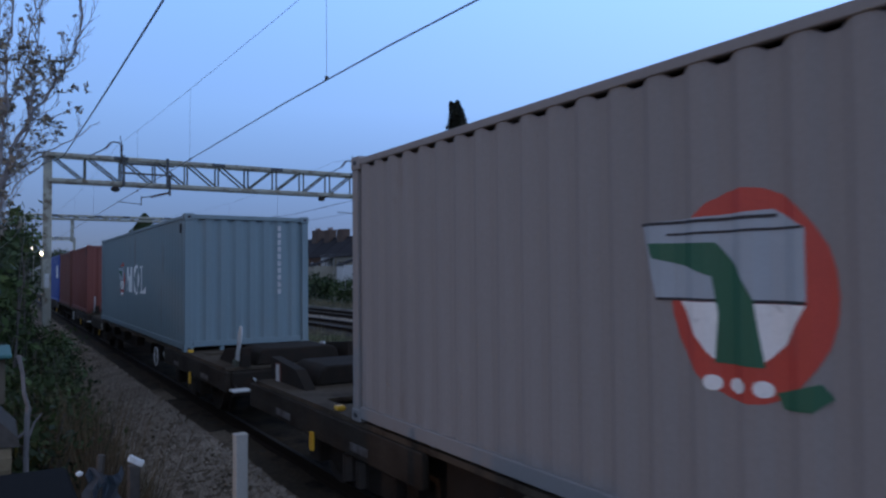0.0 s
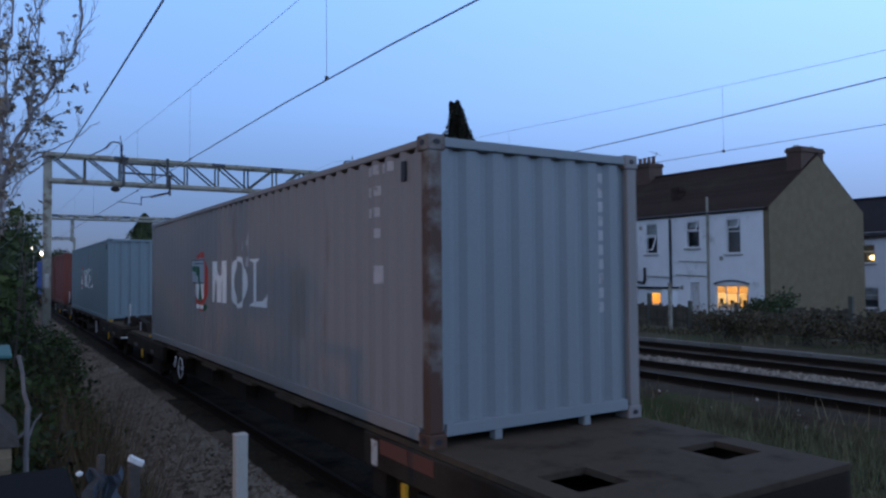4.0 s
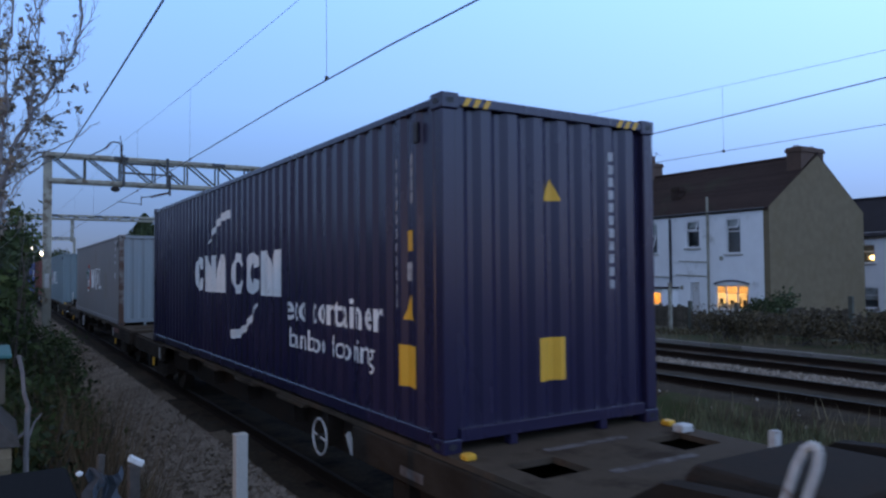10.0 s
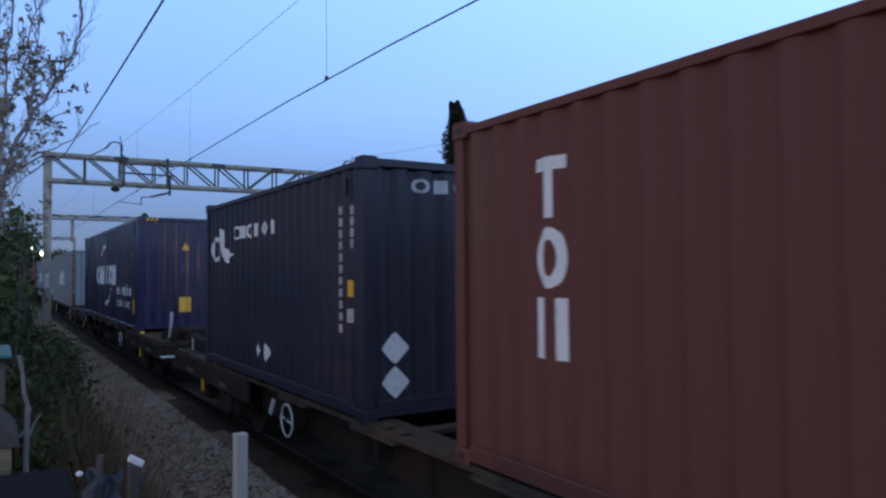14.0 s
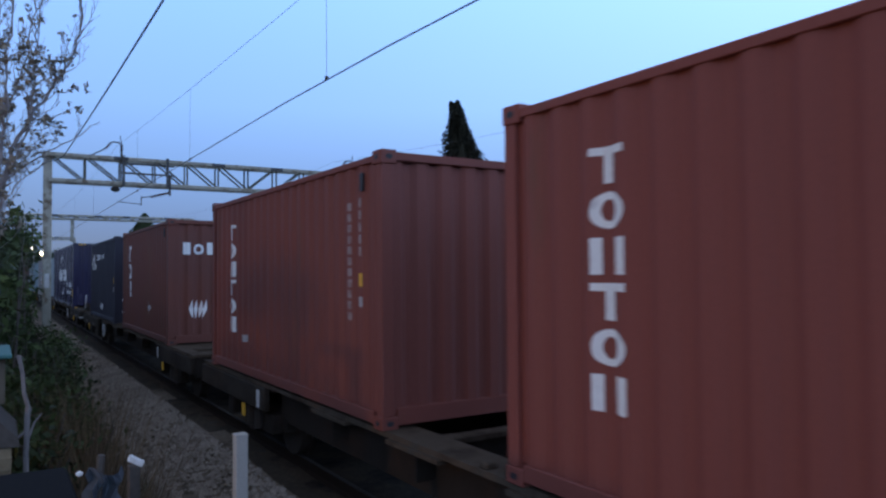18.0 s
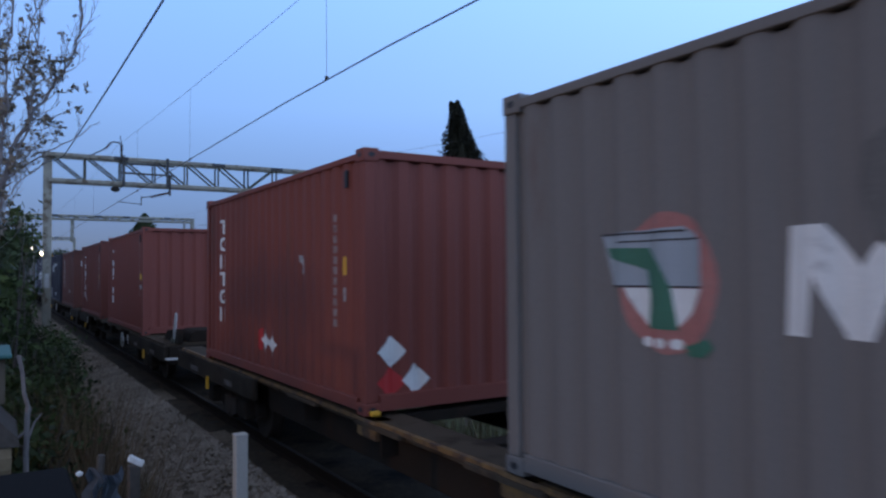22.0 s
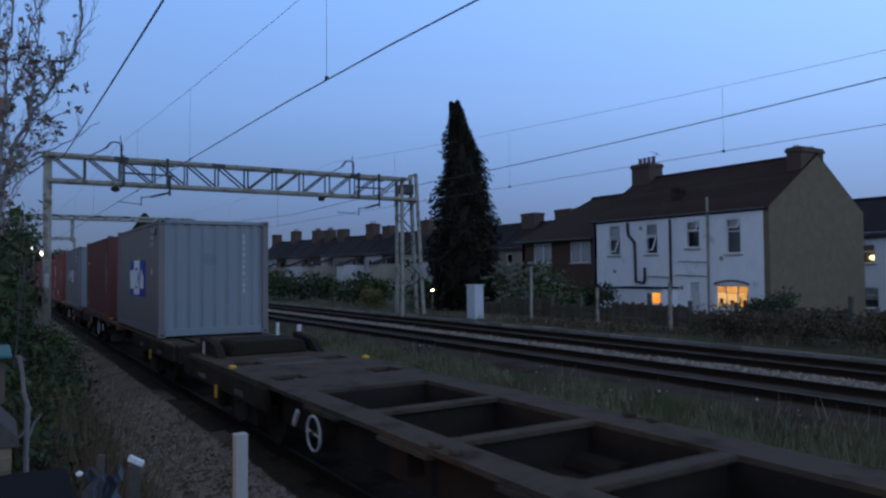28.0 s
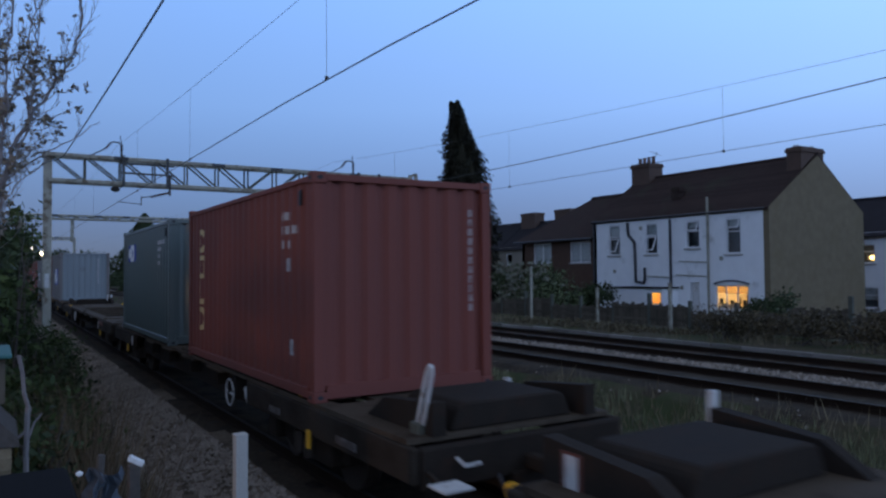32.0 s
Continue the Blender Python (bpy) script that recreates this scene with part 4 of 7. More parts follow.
        for k in range(4):
            c = 6.6 + (L - 12.0) * k / 3
            xs = tuple(sorted((s * 1.0, s * 1.24)))
            part("outrigger", block(*xs, *span(c - 0.45, c + 0.45), deck - 0.09, deck - 0.051), M["deck"], w)
            part("gusset", block(*tuple(sorted((s * 1.0, s * 1.18))), *span(c - 0.02, c + 0.02), deck - 0.34, deck - 0.09), M["frame"], w)
    part("centre_sill", block(-0.2, 0.2, 0.0, L, 0.38, 0.6, 0.02), M["frame"], w)
    for a in (0.12, L - 0.06):
        part("headstock", block(-1.16, 1.16, *span(a - 0.06, a + 0.06), deck - 0.42, deck - 0.052, 0.02), M["frame"], w)
    part("brake_cylinder", bar((-0.55, L / 2 - 0.4, 0.52), (-0.55, L / 2 + 0.4, 0.52), 0.17, 14), M["frame"], w)
    part("air_tank", bar((0.55, L / 2 - 0.6, 0.5), (0.55, L / 2 + 0.6, 0.5), 0.2, 14), M["frame"], w)
    # housing over the coupling, with its lever and hoses
    if kind == "plate":
        bm = bmesh.new()
        prism(bm, [(-0.72, deck), (0.74, deck), (0.66, deck + 0.2), (0.58, deck + 0.25), (-0.56, deck + 0.25), (-0.64, deck + 0.2)], "y", *span(0.3, 1.25))
        part("coupling_housing", bevel(bm, 0.02), M["frame"], w, "dark steel housing over the coupling")
        for s in (-1, 1):
            bm = bmesh.new()
            prism(bm, [(Y(0.2), deck), (Y(1.5), deck), (Y(1.15), deck + 0.22), (Y(0.2), deck + 0.3)], "x", s * 0.9 - 0.07, s * 0.9 + 0.07)
            part("wing_plate", bm, M["frame"], w)
        if flip:
            bm = bmesh.new()
            loop = [(-0.03, 0.0), (-0.05, 0.15), (-0.05, 0.52), (-0.035, 0.6), (0.0, 0.63), (0.035, 0.6), (0.05, 0.52), (0.05, 0.15), (0.03, 0.0)]
            pts = [Vector((-0.98, Y(0.43) - 0.35 * v + u, deck + v)) for u, v in loop]
            for p, q in zip(pts, pts[1:] + pts[:1]):
                rod(bm, p, q, 0.022, None, 6)
            part("lever", bm, M["pale"], w, "pale looped upright lever")
            part("lever_bracket", block(-1.03, -0.93, *span(0.34, 0.52), deck - 0.06, deck + 0.1, 0.015), M["galv_dark"], w)
        peg = 1.72 if flip else 0.1
        part("lever", beam(bmesh.new(), (0.98, Y(peg), deck - 0.2), (1.0, Y(peg), deck + 0.18 if flip else deck + 0.42), 0.06, 0.08), M["pale"], w, "short pale peg")
        if flip:
            part("deck_stop", block(0.95, 1.1, *span(2.58, 2.7), deck, deck + 0.07, 0.012), M["pale"], w, "small pale stop on the deck edge")
            part("foot_step", block(-1.3, -1.02, *span(-0.52, -0.26), 0.7, 0.725, 0.008), M["pale"], w, "pale worn foot step")
            bm = bmesh.new()
            beam(bm, (-1.2, Y(-0.4), 0.69), (-1.1, Y(0.1), 0.72), 0.04, 0.03)
            part("step_hanger", bm, M["frame"], w)
            bm = bmesh.new()
            pts = [(-0.84, Y(0.02), 0.82), (-0.78, Y(-0.02), 0.745), (-0.62, Y(-0.04), 0.755)]
            for p, q in zip(pts, pts[1:]):
                beam(bm, p, q, 0.018, 0.03)
            part("bent_bracket", bm, M["pale"], w, "bent pale steel bracket")
        else:
            part("wing_panel", block(-0.978, -0.972, *span(0.4, 0.6), deck - 0.04, deck + 0.24), M["brown"], w, "dull red panel on the wing plate")
            part("data_plate", block(-0.986, -0.979, *span(0.44, 0.56), deck - 0.02, deck + 0.22), M["pale"], w, "pale data plate on the wing plate")
    for s in (-0.35, 0.3):
        bm = bmesh.new()
        pts = [Vector((s, Y(0.1 - 0.16 * k), 0.62 - 0.28 * math.sin(3.14 * k / 4))) for k in range(5)]
        for p, q in zip(pts, pts[1:]):
            rod(bm, p, q, 0.022, None, 6)
        part("brake_hose", bm, M["black"], w)
    part("hose_cock", block(-0.42, -0.3, *span(-0.22, -0.08), 0.42, 0.56, 0.02), M["yellow"], w, "orange-yellow hose tap")
    part("drawbar", block(-0.07, 0.07, *span(-0.55, 0.1), 0.8 - 0.2, 0.8 - 0.06, 0.02), M["frame"], w)
    # twist locks and painted marks
    for a in (2.9, 8.9, 9.2, L - 2.2) if kind == "plate" else (1.8, 7.75, 9.75, 15.75) if flip else (2.4, 8.3, 10.65, 16.5):
        for s in (-1, 1):
            part("twist_lock", block(s * 1.13 - 0.05, s * 1.13 + 0.05, *span(a - 0.05, a + 0.05), deck, deck + 0.05, 0.012), M["yellow"] if a in (2.9,) or kind != "plate" else M["deck"], w, "small twist lock")
    part("tie_down", block(-1.27, -1.242, *span(2.38, 2.46), deck - 0.5, deck - 0.3), M["yellow"], w, "small yellow tie-down tag")
    part("tie_down", block(-1.27, -1.242, *span(L - 2.5, L - 2.42), deck - 0.53, deck - 0.36), M["yellow"], w, "small yellow tie-down tag")
    for a, b, m in ((L - 3.12, L - 3.0, "pale"), *(((L - 2.95, L - 2.0, "brown"),) if red else ()), (1.2, 1.7, "worn_stripe"), (3.4, 3.8, "worn_stripe")):
        zz = (deck - 0.33, deck - 0.1) if m != "worn_stripe" else (deck - 0.3, deck - 0.22)
        if m == "brown":
            zz = (deck - 0.2, deck - 0.07)
        part("painted_panel", block(-1.246, -1.241, *span(a, b), *zz), M[m], w, "worn painted panel on the sill")
    yb = (5.75 if trail == -64 else 5.6 if flip else 6.5) if kind == "plate" else (11.8 if flip else 12.9)
    part("brake_bracket", block(-1.18, -0.95, *span(yb - 0.06, yb + 0.06), 0.55, deck - 0.06), M["frame"], w)
    brake_wheel(w, Y(yb), 0.66)
    part("brake_handle", beam(bmesh.new(), (-1.2, Y(yb - 0.75), 0.62), (-1.2, Y(yb - 0.62), 0.8), 0.03, 0.07), M["pale"], w, "pale release handle")
    sets = bogie(w, Y(3.1)) + bogie(w, Y(L - 2.3))
    WAGONS.append((w, trail, sets))
    return w


# ---- the train, from its visible head to its tail ----
for lead, trail, flip, deck, kind in ((66.2, 48.7, False, DECK, "plate"), (47.8, 30.0, True, DECK, "plate"), (28.9, 11.0, True, DECK, "plate"), (10.0, -7.7, False, DECK, "plate"), (-8.6, -26.15, True, DECK, "plate"), (-27.4, -45.8, False, DECK, "plate"),
                                      (-46.6, -64, True, DECK, "plate"), (-65.1, -82.9, False, 1.04, "open"), (-83.8, -100.9, True, 1.04, "open"),
                                      (-101.7, -119.3, False, DECK, "plate"), (-120.2, -137.8, True, DECK, "plate"), (-138.9, -156.5, False, DECK, "plate")):
    wagon(lead, trail, flip, deck, kind, red=lead in (10.0, -101.7))

F40, F20, STD, HIGH = 12.192, 6.058, 2.591, 2.896
b = load(Box("royal blue corrugated steel container far up the train", F40, STD, "blue"), 45.0, DECK)
b.side("logo_shape", flat_rect(10.5, 11.6, 1.3, 2.0), "white")
b = load(Box("dull red-brown corrugated steel container on a wagon", F20, STD, "brown"), 37.9, DECK)
b = load(Box("rusty red corrugated steel container on a wagon", F20, STD, "red"), 30.6, DECK)

b = load(Box("pale blue-grey corrugated steel container with worn white logo", F40, STD, "teal_pale"), 14.0, DECK)
ring_logo(b, 4.4, 1.35, 0.9)
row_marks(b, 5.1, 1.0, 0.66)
b.code("end", 1.8, 2.41, 10, 0.07, 0.1, 0.04)

b = load(Box("grey corrugated steel container with a round red and green emblem", F40, STD, "grey", worn="rust_post", tail="grey_skylit"), 6.58 - F40, DECK)
ring_logo(b, 4.42, 1.35, 1.0)
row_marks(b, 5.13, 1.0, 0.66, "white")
b.side("scuff", flat_poly([(7.02, 1.9), (7.08, 1.76), (7.13, 1.84), (7.2, 1.9), (7.12, 2.08), (7.05, 1.98)]), "dull_white", "pale scuff above the logo")
b.side("scuff", flat_poly([(6.78, 1.8), (6.84, 1.79), (6.86, 1.83), (6.95, 1.88), (6.84, 1.93), (6.8, 1.88)]), "dull_white", "pale scuff above the logo")
b.side("scuff", flat_rect(7.02, 7.22, 1.55, 1.7), "dull_white", "pale square sticker")
b.side("scuff", flat_rect(8.9, 9.3, 0.7, 1.5), "faint_brown", "faint brown patch")
b.code_rows(11.0, 2.47, [(0, 0.58), (0, 0.32), (0, 0.3), (0.16, 0.3)], 0.09, 0.11)
b.side("code_plate", flat_rect(11.15, 11.3, 1.35, 1.52), "dull_white")
b.code("end", 1.96, 2.41, 10, 0.07, 0.1, 0.04)

b = load(Box("dark navy high corrugated container with white lettering", F40, HIGH, "navy"), -10.85 - F40, DECK)
word_by_word(b, "eco container", 8.54, 11.08, 0.9, 0.012, "white")
word_by_word(b, "bamboo flooring", 8.66, 10.93, 0.57, 0.002, "white")
for k, (x0, x1) in enumerate(((3.84, 4.42), (4.5, 5.2), (5.25, 5.78), (6.13, 6.75), (6.83, 7.46), (7.55, 8.36))):
    if k in (0, 3, 4):
        bm = slotted_ring((x0 + x1) / 2, 1.46, (x1 - x0) / 2, 0.3, 0.2, 0.13, 0.4)
    elif k == 2:
        bm = flat_poly([(x0 - 0.06, 1.16), (x0 + 0.14, 1.76), (x1 - 0.14, 1.76), (x1 + 0.06, 1.16), (x0 + 0.1, 1.16)])
    else:
        q = (x1 - x0) / 0.7
        bm = flat_poly([(x0 + q * a, 1.16 + 0.6 * c) for a, c in ((0, 0), (0, 1), (0.22, 1), (0.35, 0.6), (0.48, 1), (0.7, 1), (0.7, 0))])
    b.side("logo_shape", bm, "white", "white block shape of the logo")
for pts in ([(4.7, 1.93), (4.98, 2.08), (5.29, 2.21), (5.58, 2.29), (5.98, 2.31), (6.08, 2.39), (5.99, 2.44), (5.58, 2.42), (5.27, 2.32), (4.93, 2.15)], [(6.02, 0.54), (6.17, 0.48), (6.52, 0.52), (6.93, 0.68), (7.18, 0.86), (7.33, 1.01), (7.33, 1.06), (7.17, 0.96), (6.99, 0.83), (6.77, 0.72), (6.45, 0.64), (6.11, 0.62)]):
    b.side("logo_sweep", flat_poly(pts), "white", "white curved sweep of the logo")
b.code("side", 11.33, 2.47, 11, 0.08, 0.085, 0.04)
b.code("side", 11.6, 2.48, 4, 0.09, 0.09, 0.02)
b.side("sticker", flat_rect(11.55, 11.69, 1.64, 1.82), "yellow", "yellow square sticker")
b.side("sticker", flat_rect(11.54, 11.68, 1.38, 1.54), "dull_white", "white data sticker")
b.side("sticker", flat_poly([(11.49, 1.04), (11.7, 1.04), (11.6, 1.26)]), "yellow", "yellow warning triangle")
b.side("sticker", flat_rect(11.43, 11.73, 0.46, 0.82), "yellow", "yellow square notice")
b.end("sticker", flat_poly([(1.07, 2.08), (1.27, 2.08), (1.17, 2.28)]), "yellow", "yellow warning triangle")
b.end("sticker", flat_rect(1.01, 1.3, 0.49, 0.87), "yellow", "yellow square notice")
b.code("end", 1.86, 2.57, 11, 0.07, 0.085, 0.035)
for k in range(3):
    for x in (0.2, 1.95):
        part("hazard_stripe", prism(bmesh.new(), [(-W + x + 0.1 * k, HIGH - 0.085), (-W + x + 0.05 + 0.1 * k, HIGH - 0.085), (-W + x + 0.09 + 0.1 * k, HIGH - 0.015), (-W + x + 0.04 + 0.1 * k, HIGH - 0.015)], "y", -0.003, -0.001), M["yellow"], b.ob, "yellow hazard stripe")

b = load(Box("dark slate-blue corrugated container with faded white lettering", F20, STD, "slate"), -29.9 - F20, DECK)
b.side("emblem_ring", flat_ring(0.55, 1.85, 0.27, 0.2, 0.1, 0.07), "white", "white curled emblem")
b.side("emblem_bar", flat_poly([(0.75, 2.2), (1.0, 2.12), (0.95, 1.9), (1.5, 1.75), (1.2, 1.62), (0.9, 1.72)]), "white")
for k, x in enumerate((1.58, 1.9, 2.22, 2.54, 2.86, 3.18)):
    b.side("logo_shape", flat_ring(x + 0.13, 2.06, 0.13, 0.1, 0.06, 0.035) if k % 2 == 0 else flat_rect(x + 0.02, x + 0.22, 1.97, 2.15), "white", "white block shape of the lettering")
diamonds(b, "side", ((2.72, 0.42), (3.08, 0.42)), 0.13)
b.code("side", 5.4, 2.15, 11, 0.09, 0.085, 0.038)
b.code("side", 5.68, 2.14, 4, 0.09, 0.09, 0.025)
b.side("sticker", flat_rect(5.65, 5.79, 1.21, 1.38), "yellow", "yellow square sticker")
b.side("sticker", flat_rect(5.64, 5.79, 0.95, 1.09), "dull_white", "white data sticker")
for k in range(6):
    b.end("logo_shape", flat_ring(0.68 + 0.25 * k, 2.34, 0.1, 0.075, 0.045, 0.03) if k % 2 == 0 else flat_rect(0.6 + 0.25 * k, 0.75 + 0.25 * k, 2.27, 2.41), "dull_white", "faded block shape of the lettering")
diamonds(b, "end", ((0.37, 0.7), (0.37, 0.36)), 0.16)
b.end("hazard_placard", flat_poly([(1.25, 0.98), (1.48, 1.18), (1.55, 1.0), (1.5, 0.82), (1.4, 0.8)]), "dull_white", "torn pale placard")

b = load(Box("oxide red corrugated container with white lettering", F20, STD, "brown"), -37.6 - F20, DECK)
tall_shapes(b, 0.95, 2.2, 3, 0.3, 0.4, 0.06)
for k in range(3):
    x = 0.28 + 0.24 * k
    b.end("logo_shape", flat_ring(x + 0.1, 1.98, 0.1, 0.11, 0.05, 0.05) if k == 1 else flat_rect(x + 0.03, x + 0.17, 1.87, 2.12), "white", "white block shape of the lettering")
for k, x in enumerate((0.46, 0.56, 0.66, 0.75)):
    b.end("hazard_placard", flat_poly([(x - 0.04, 0.72), (0.6 + 0.06 * (k - 1.5), 0.52), (x + 0.05, 0.72), (x + 0.03, 0.92)]), "white", "torn white placard")
diamonds(b, "side", ((3.84, 0.7),), 0.17, "dull_white")

b = load(Box("oxide red corrugated container with upright white lettering", F20, STD, "red"), -47.2 - F20, DECK)
tall_shapes(b, 0.93, 2.19, 6, 0.28, 0.23, 0.045)
b.code("side", 5.28, 2.16, 11, 0.08, 0.08, 0.03)
b.code("side", 5.52, 2.19, 5, 0.08, 0.09, 0.03)
b.side("sticker", flat_rect(5.51, 5.62, 1.32, 1.45), "yellow", "yellow square sticker")
b.side("sticker", flat_rect(5.5, 5.62, 1.12, 1.22), "dull_white", "white data sticker")
b.side("scuff", flat_rect(1.62, 1.83, 0.48, 0.58), "dull_white", "small pale scuff")

b = load(Box("faded red corrugated container with upright white lettering and pale end scuffs", F20, STD, "red_two"), -55.15 - F20, DECK)
tall_shapes(b, 0.83, 2.19, 6, 0.28, 0.22, 0.05)
b.code("side", 5.38, 2.26, 12, 0.1, 0.085, 0.03)
b.side("sticker", flat_rect(5.6, 5.73, 1.33, 1.47), "yellow", "yellow square sticker")
b.side("sticker", flat_rect(5.6, 5.71, 1.1, 1.21), "dull_white", "white data sticker")
for x, z0, z1 in ((1.62, 0.3, 1.9), (1.9, 0.2, 0.8), (2.1, 0.25, 1.3)):
    b.end("scuff", flat_poly([(x, z0), (x + 0.05, z0), (x + 0.035, z1), (x + 0.01, z1)]), "scrape", "pale upright scrape")

b = load(Box("bright oxide red container with white diamond placards", F20, STD, "red_two"), -67.33 - F20, 1.04)
tall_shapes(b, 0.79, 2.235, 6, 0.29, 0.22, 0.054)
diamonds(b, "side", ((3.0, 0.5), (3.27, 0.47)), 0.16)
b.side("sticker", flat_poly([(2.72, 0.62), (2.88, 0.66), (2.86, 0.36), (2.74, 0.38)]), "signal_red")
b.code("side", 5.28, 2.0, 11, 0.08, 0.08, 0.03)
b.side("sticker", flat_rect(5.46, 5.62, 1.36, 1.55), "yellow", "yellow square sticker")
b.side("sticker", flat_rect(5.47, 5.6, 1.09, 1.23), "dull_white", "white data sticker")
b.side("scuff", flat_poly([(4.24, 1.6), (4.34, 1.58), (4.44, 1.42), (4.42, 1.36), (4.3, 1.38), (4.32, 1.48), (4.25, 1.52)]), "dull_white", "small pale scuff")
diamonds(b, "end", ((0.31, 0.6), (0.58, 0.31)), 0.16)
b.end("hazard_placard", flat_poly([(0.3, 0.45), (0.14, 0.3), (0.3, 0.13), (0.46, 0.3)]), "signal_red", "red diamond placard", 0.004)

b = load(Box("grey corrugated container with round emblem and dull stained end", F20, STD, "grey_dull", tail="grey_skylit"), -75.65 - F20, 1.04)
ring_logo(b, 1.4, 1.33, 0.74, "logo_red_faded", "logo_green_faded")
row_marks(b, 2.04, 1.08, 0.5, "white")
b.side("stain", flat_poly([(2.42, 1.72), (2.5, 1.5), (2.62, 1.42), (2.74, 1.6), (2.72, 1.9), (2.58, 1.98), (2.45, 1.9)]), "stain", "dark sooty stain across the logo", 0.007)
b.code_rows(4.78, 2.42, [(0, 0.6), (0, 0.38), (0.15, 0.36), (0.2, 0.3)], 0.09, 0.1)
b.side("code_plate", flat_rect(4.92, 5.08, 1.34, 1.5), "dull_white")
b.code("end", 1.88, 2.36, 10, 0.07, 0.1, 0.04)
b.end("patch", flat_rect(1.2, 2.3, 0.2, 1.84), "teal", "dull dark repair patch on the end")

b = load(Box("dark red-brown corrugated steel container, plain and rusty", F20, STD, "brown"), -85.1 - F20, 1.04)
b.side("scuff", flat_rect(0.4, 0.62, 1.78, 1.88), "dull_white", "small pale scuff")
b.side("scuff", flat_rect(0.27, 0.37, 0.34, 0.41), "dull_white", "small pale scuff")
b.code("side", 5.3, 2.1, 11, 0.07, 0.08, 0.04)
b.side("sticker", flat_rect(5.5, 5.62, 1.36, 1.52), "yellow", "yellow square sticker")
b.side("sticker", flat_rect(5.5, 5.62, 1.1, 1.24), "dull_white", "white data sticker")
b.side("scuff", flat_rect(5.12, 5.25, 0.26, 0.34), "dull_white", "small pale scuff")

b = load(Box("grey corrugated container with a blue and white logo panel", F20, STD, "grey_dull", tail="grey_skylit"), -93.15 - F20, 1.04)
b.side("logo_panel", flat_rect(2.09, 4.3, 0.85, 1.74), "logo_blue", "deep blue logo panel", 0.003)
b.side("logo_panel", flat_rect(2.79, 3.56, 0.89, 1.74), "white", "white square of the logo", 0.006)
b.side("logo_shape", flat_ring(3.17, 1.3, 0.24, 0.27, 0.06, 0.06), "logo_blue", "", 0.009)
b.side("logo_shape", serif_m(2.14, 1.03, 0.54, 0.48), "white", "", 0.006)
b.side("logo_shape", flat_poly([(3.66, 1.05), (4.13, 1.05), (4.1, 1.15), (3.9, 1.51), (3.7, 1.51)]), "white", "", 0.006)
b.code_rows(4.95, 2.43, [(0, 0.55), (0, 0.42), (0.02, 0.42), (0.16, 0.3)], 0.1, 0.06)
b.side("code_plate", flat_rect(5.08, 5.21, 1.38, 1.52), "dull_white")
b.code("end", 1.84, 2.3, 10, 0.06, 0.1, 0.04)
b.end("scuff", flat_disc(1.1, 1.72, 0.16, 0.14), "smudge", "faint dark round smudge")

b = load(Box("dark teal-grey corrugated container with a small blue and white logo panel", F20, STD, "teal"), -121.6 - F20, DECK)
b.side("logo_panel", flat_rect(0.78, 1.88, 1.79, 2.23), "logo_blue", "deep blue logo panel", 0.003)
b.side("logo_panel", flat_rect(1.12, 1.52, 1.8, 2.22), "white", "white square of the logo", 0.006)
b.side("logo_shape", flat_ring(1.32, 2.01, 0.13, 0.14, 0.045, 0.045), "logo_blue", "", 0.009)
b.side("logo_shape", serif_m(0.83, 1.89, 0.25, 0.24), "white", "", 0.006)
b.side("logo_shape", flat_rect(1.59, 1.69, 1.88, 2.12), "white", "", 0.006)
b.code_rows(4.63, 2.2, [(0, 0.8), (0.04, 0.5), (0.04, 0.42), (0.04, 0.4)], 0.09, 0.06)
b.side("code_plate", flat_rect(4.86, 5.0, 1.12, 1.27), "dull_white")
b.code("end", 1.9, 2.3, 8, 0.07, 0.1, 0.04)

b = load(Box("oxide red corrugated container with upright gold lettering", F20, STD, "red"), -129.4 - F20, DECK)
for k in range(4):
    z = 2.22 - 0.445 * k
    if k == 1:
        bm = flat_rect(0.65, 0.77, z - 0.39, z)
        flat_rect(0.92, 1.04, z - 0.39, z, bm)
        flat_rect(0.77, 0.92, z - 0.08, z, bm)
        flat_rect(0.77, 0.92, z - 0.39, z - 0.31, bm)
    elif k == 2:
        bm = flat_poly([(0.65, z - 0.39), (1.03, z - 0.39), (1.03, z - 0.3), (0.77, z - 0.3), (0.77, z), (0.65, z)])
    else:
        bm = slotted_ring(0.845, z - 0.195, 0.2, 0.2, 0.12, 0.08, 0.5) if k == 0 else flat_ring(0.845, z - 0.195, 0.2, 0.2, 0.12, 0.08)
    b.side("logo_shape", bm, "gold", "gold block shape of the lettering")
b.code_rows(4.95, 2.21, [(0, 0.33), (0, 0.63), (0.02, 0.32)], 0.1, 0.075)
b.side("code_plate", flat_rect(5.1, 5.28, 1.48, 1.64), "dull_white")
b.side("sticker", flat_rect(5.24, 5.36, 0.47, 0.66), "dull_white", "small pale sticker")
b.code("end", 2.1, 2.25, 11, 0.07, 0.09, 0.03)

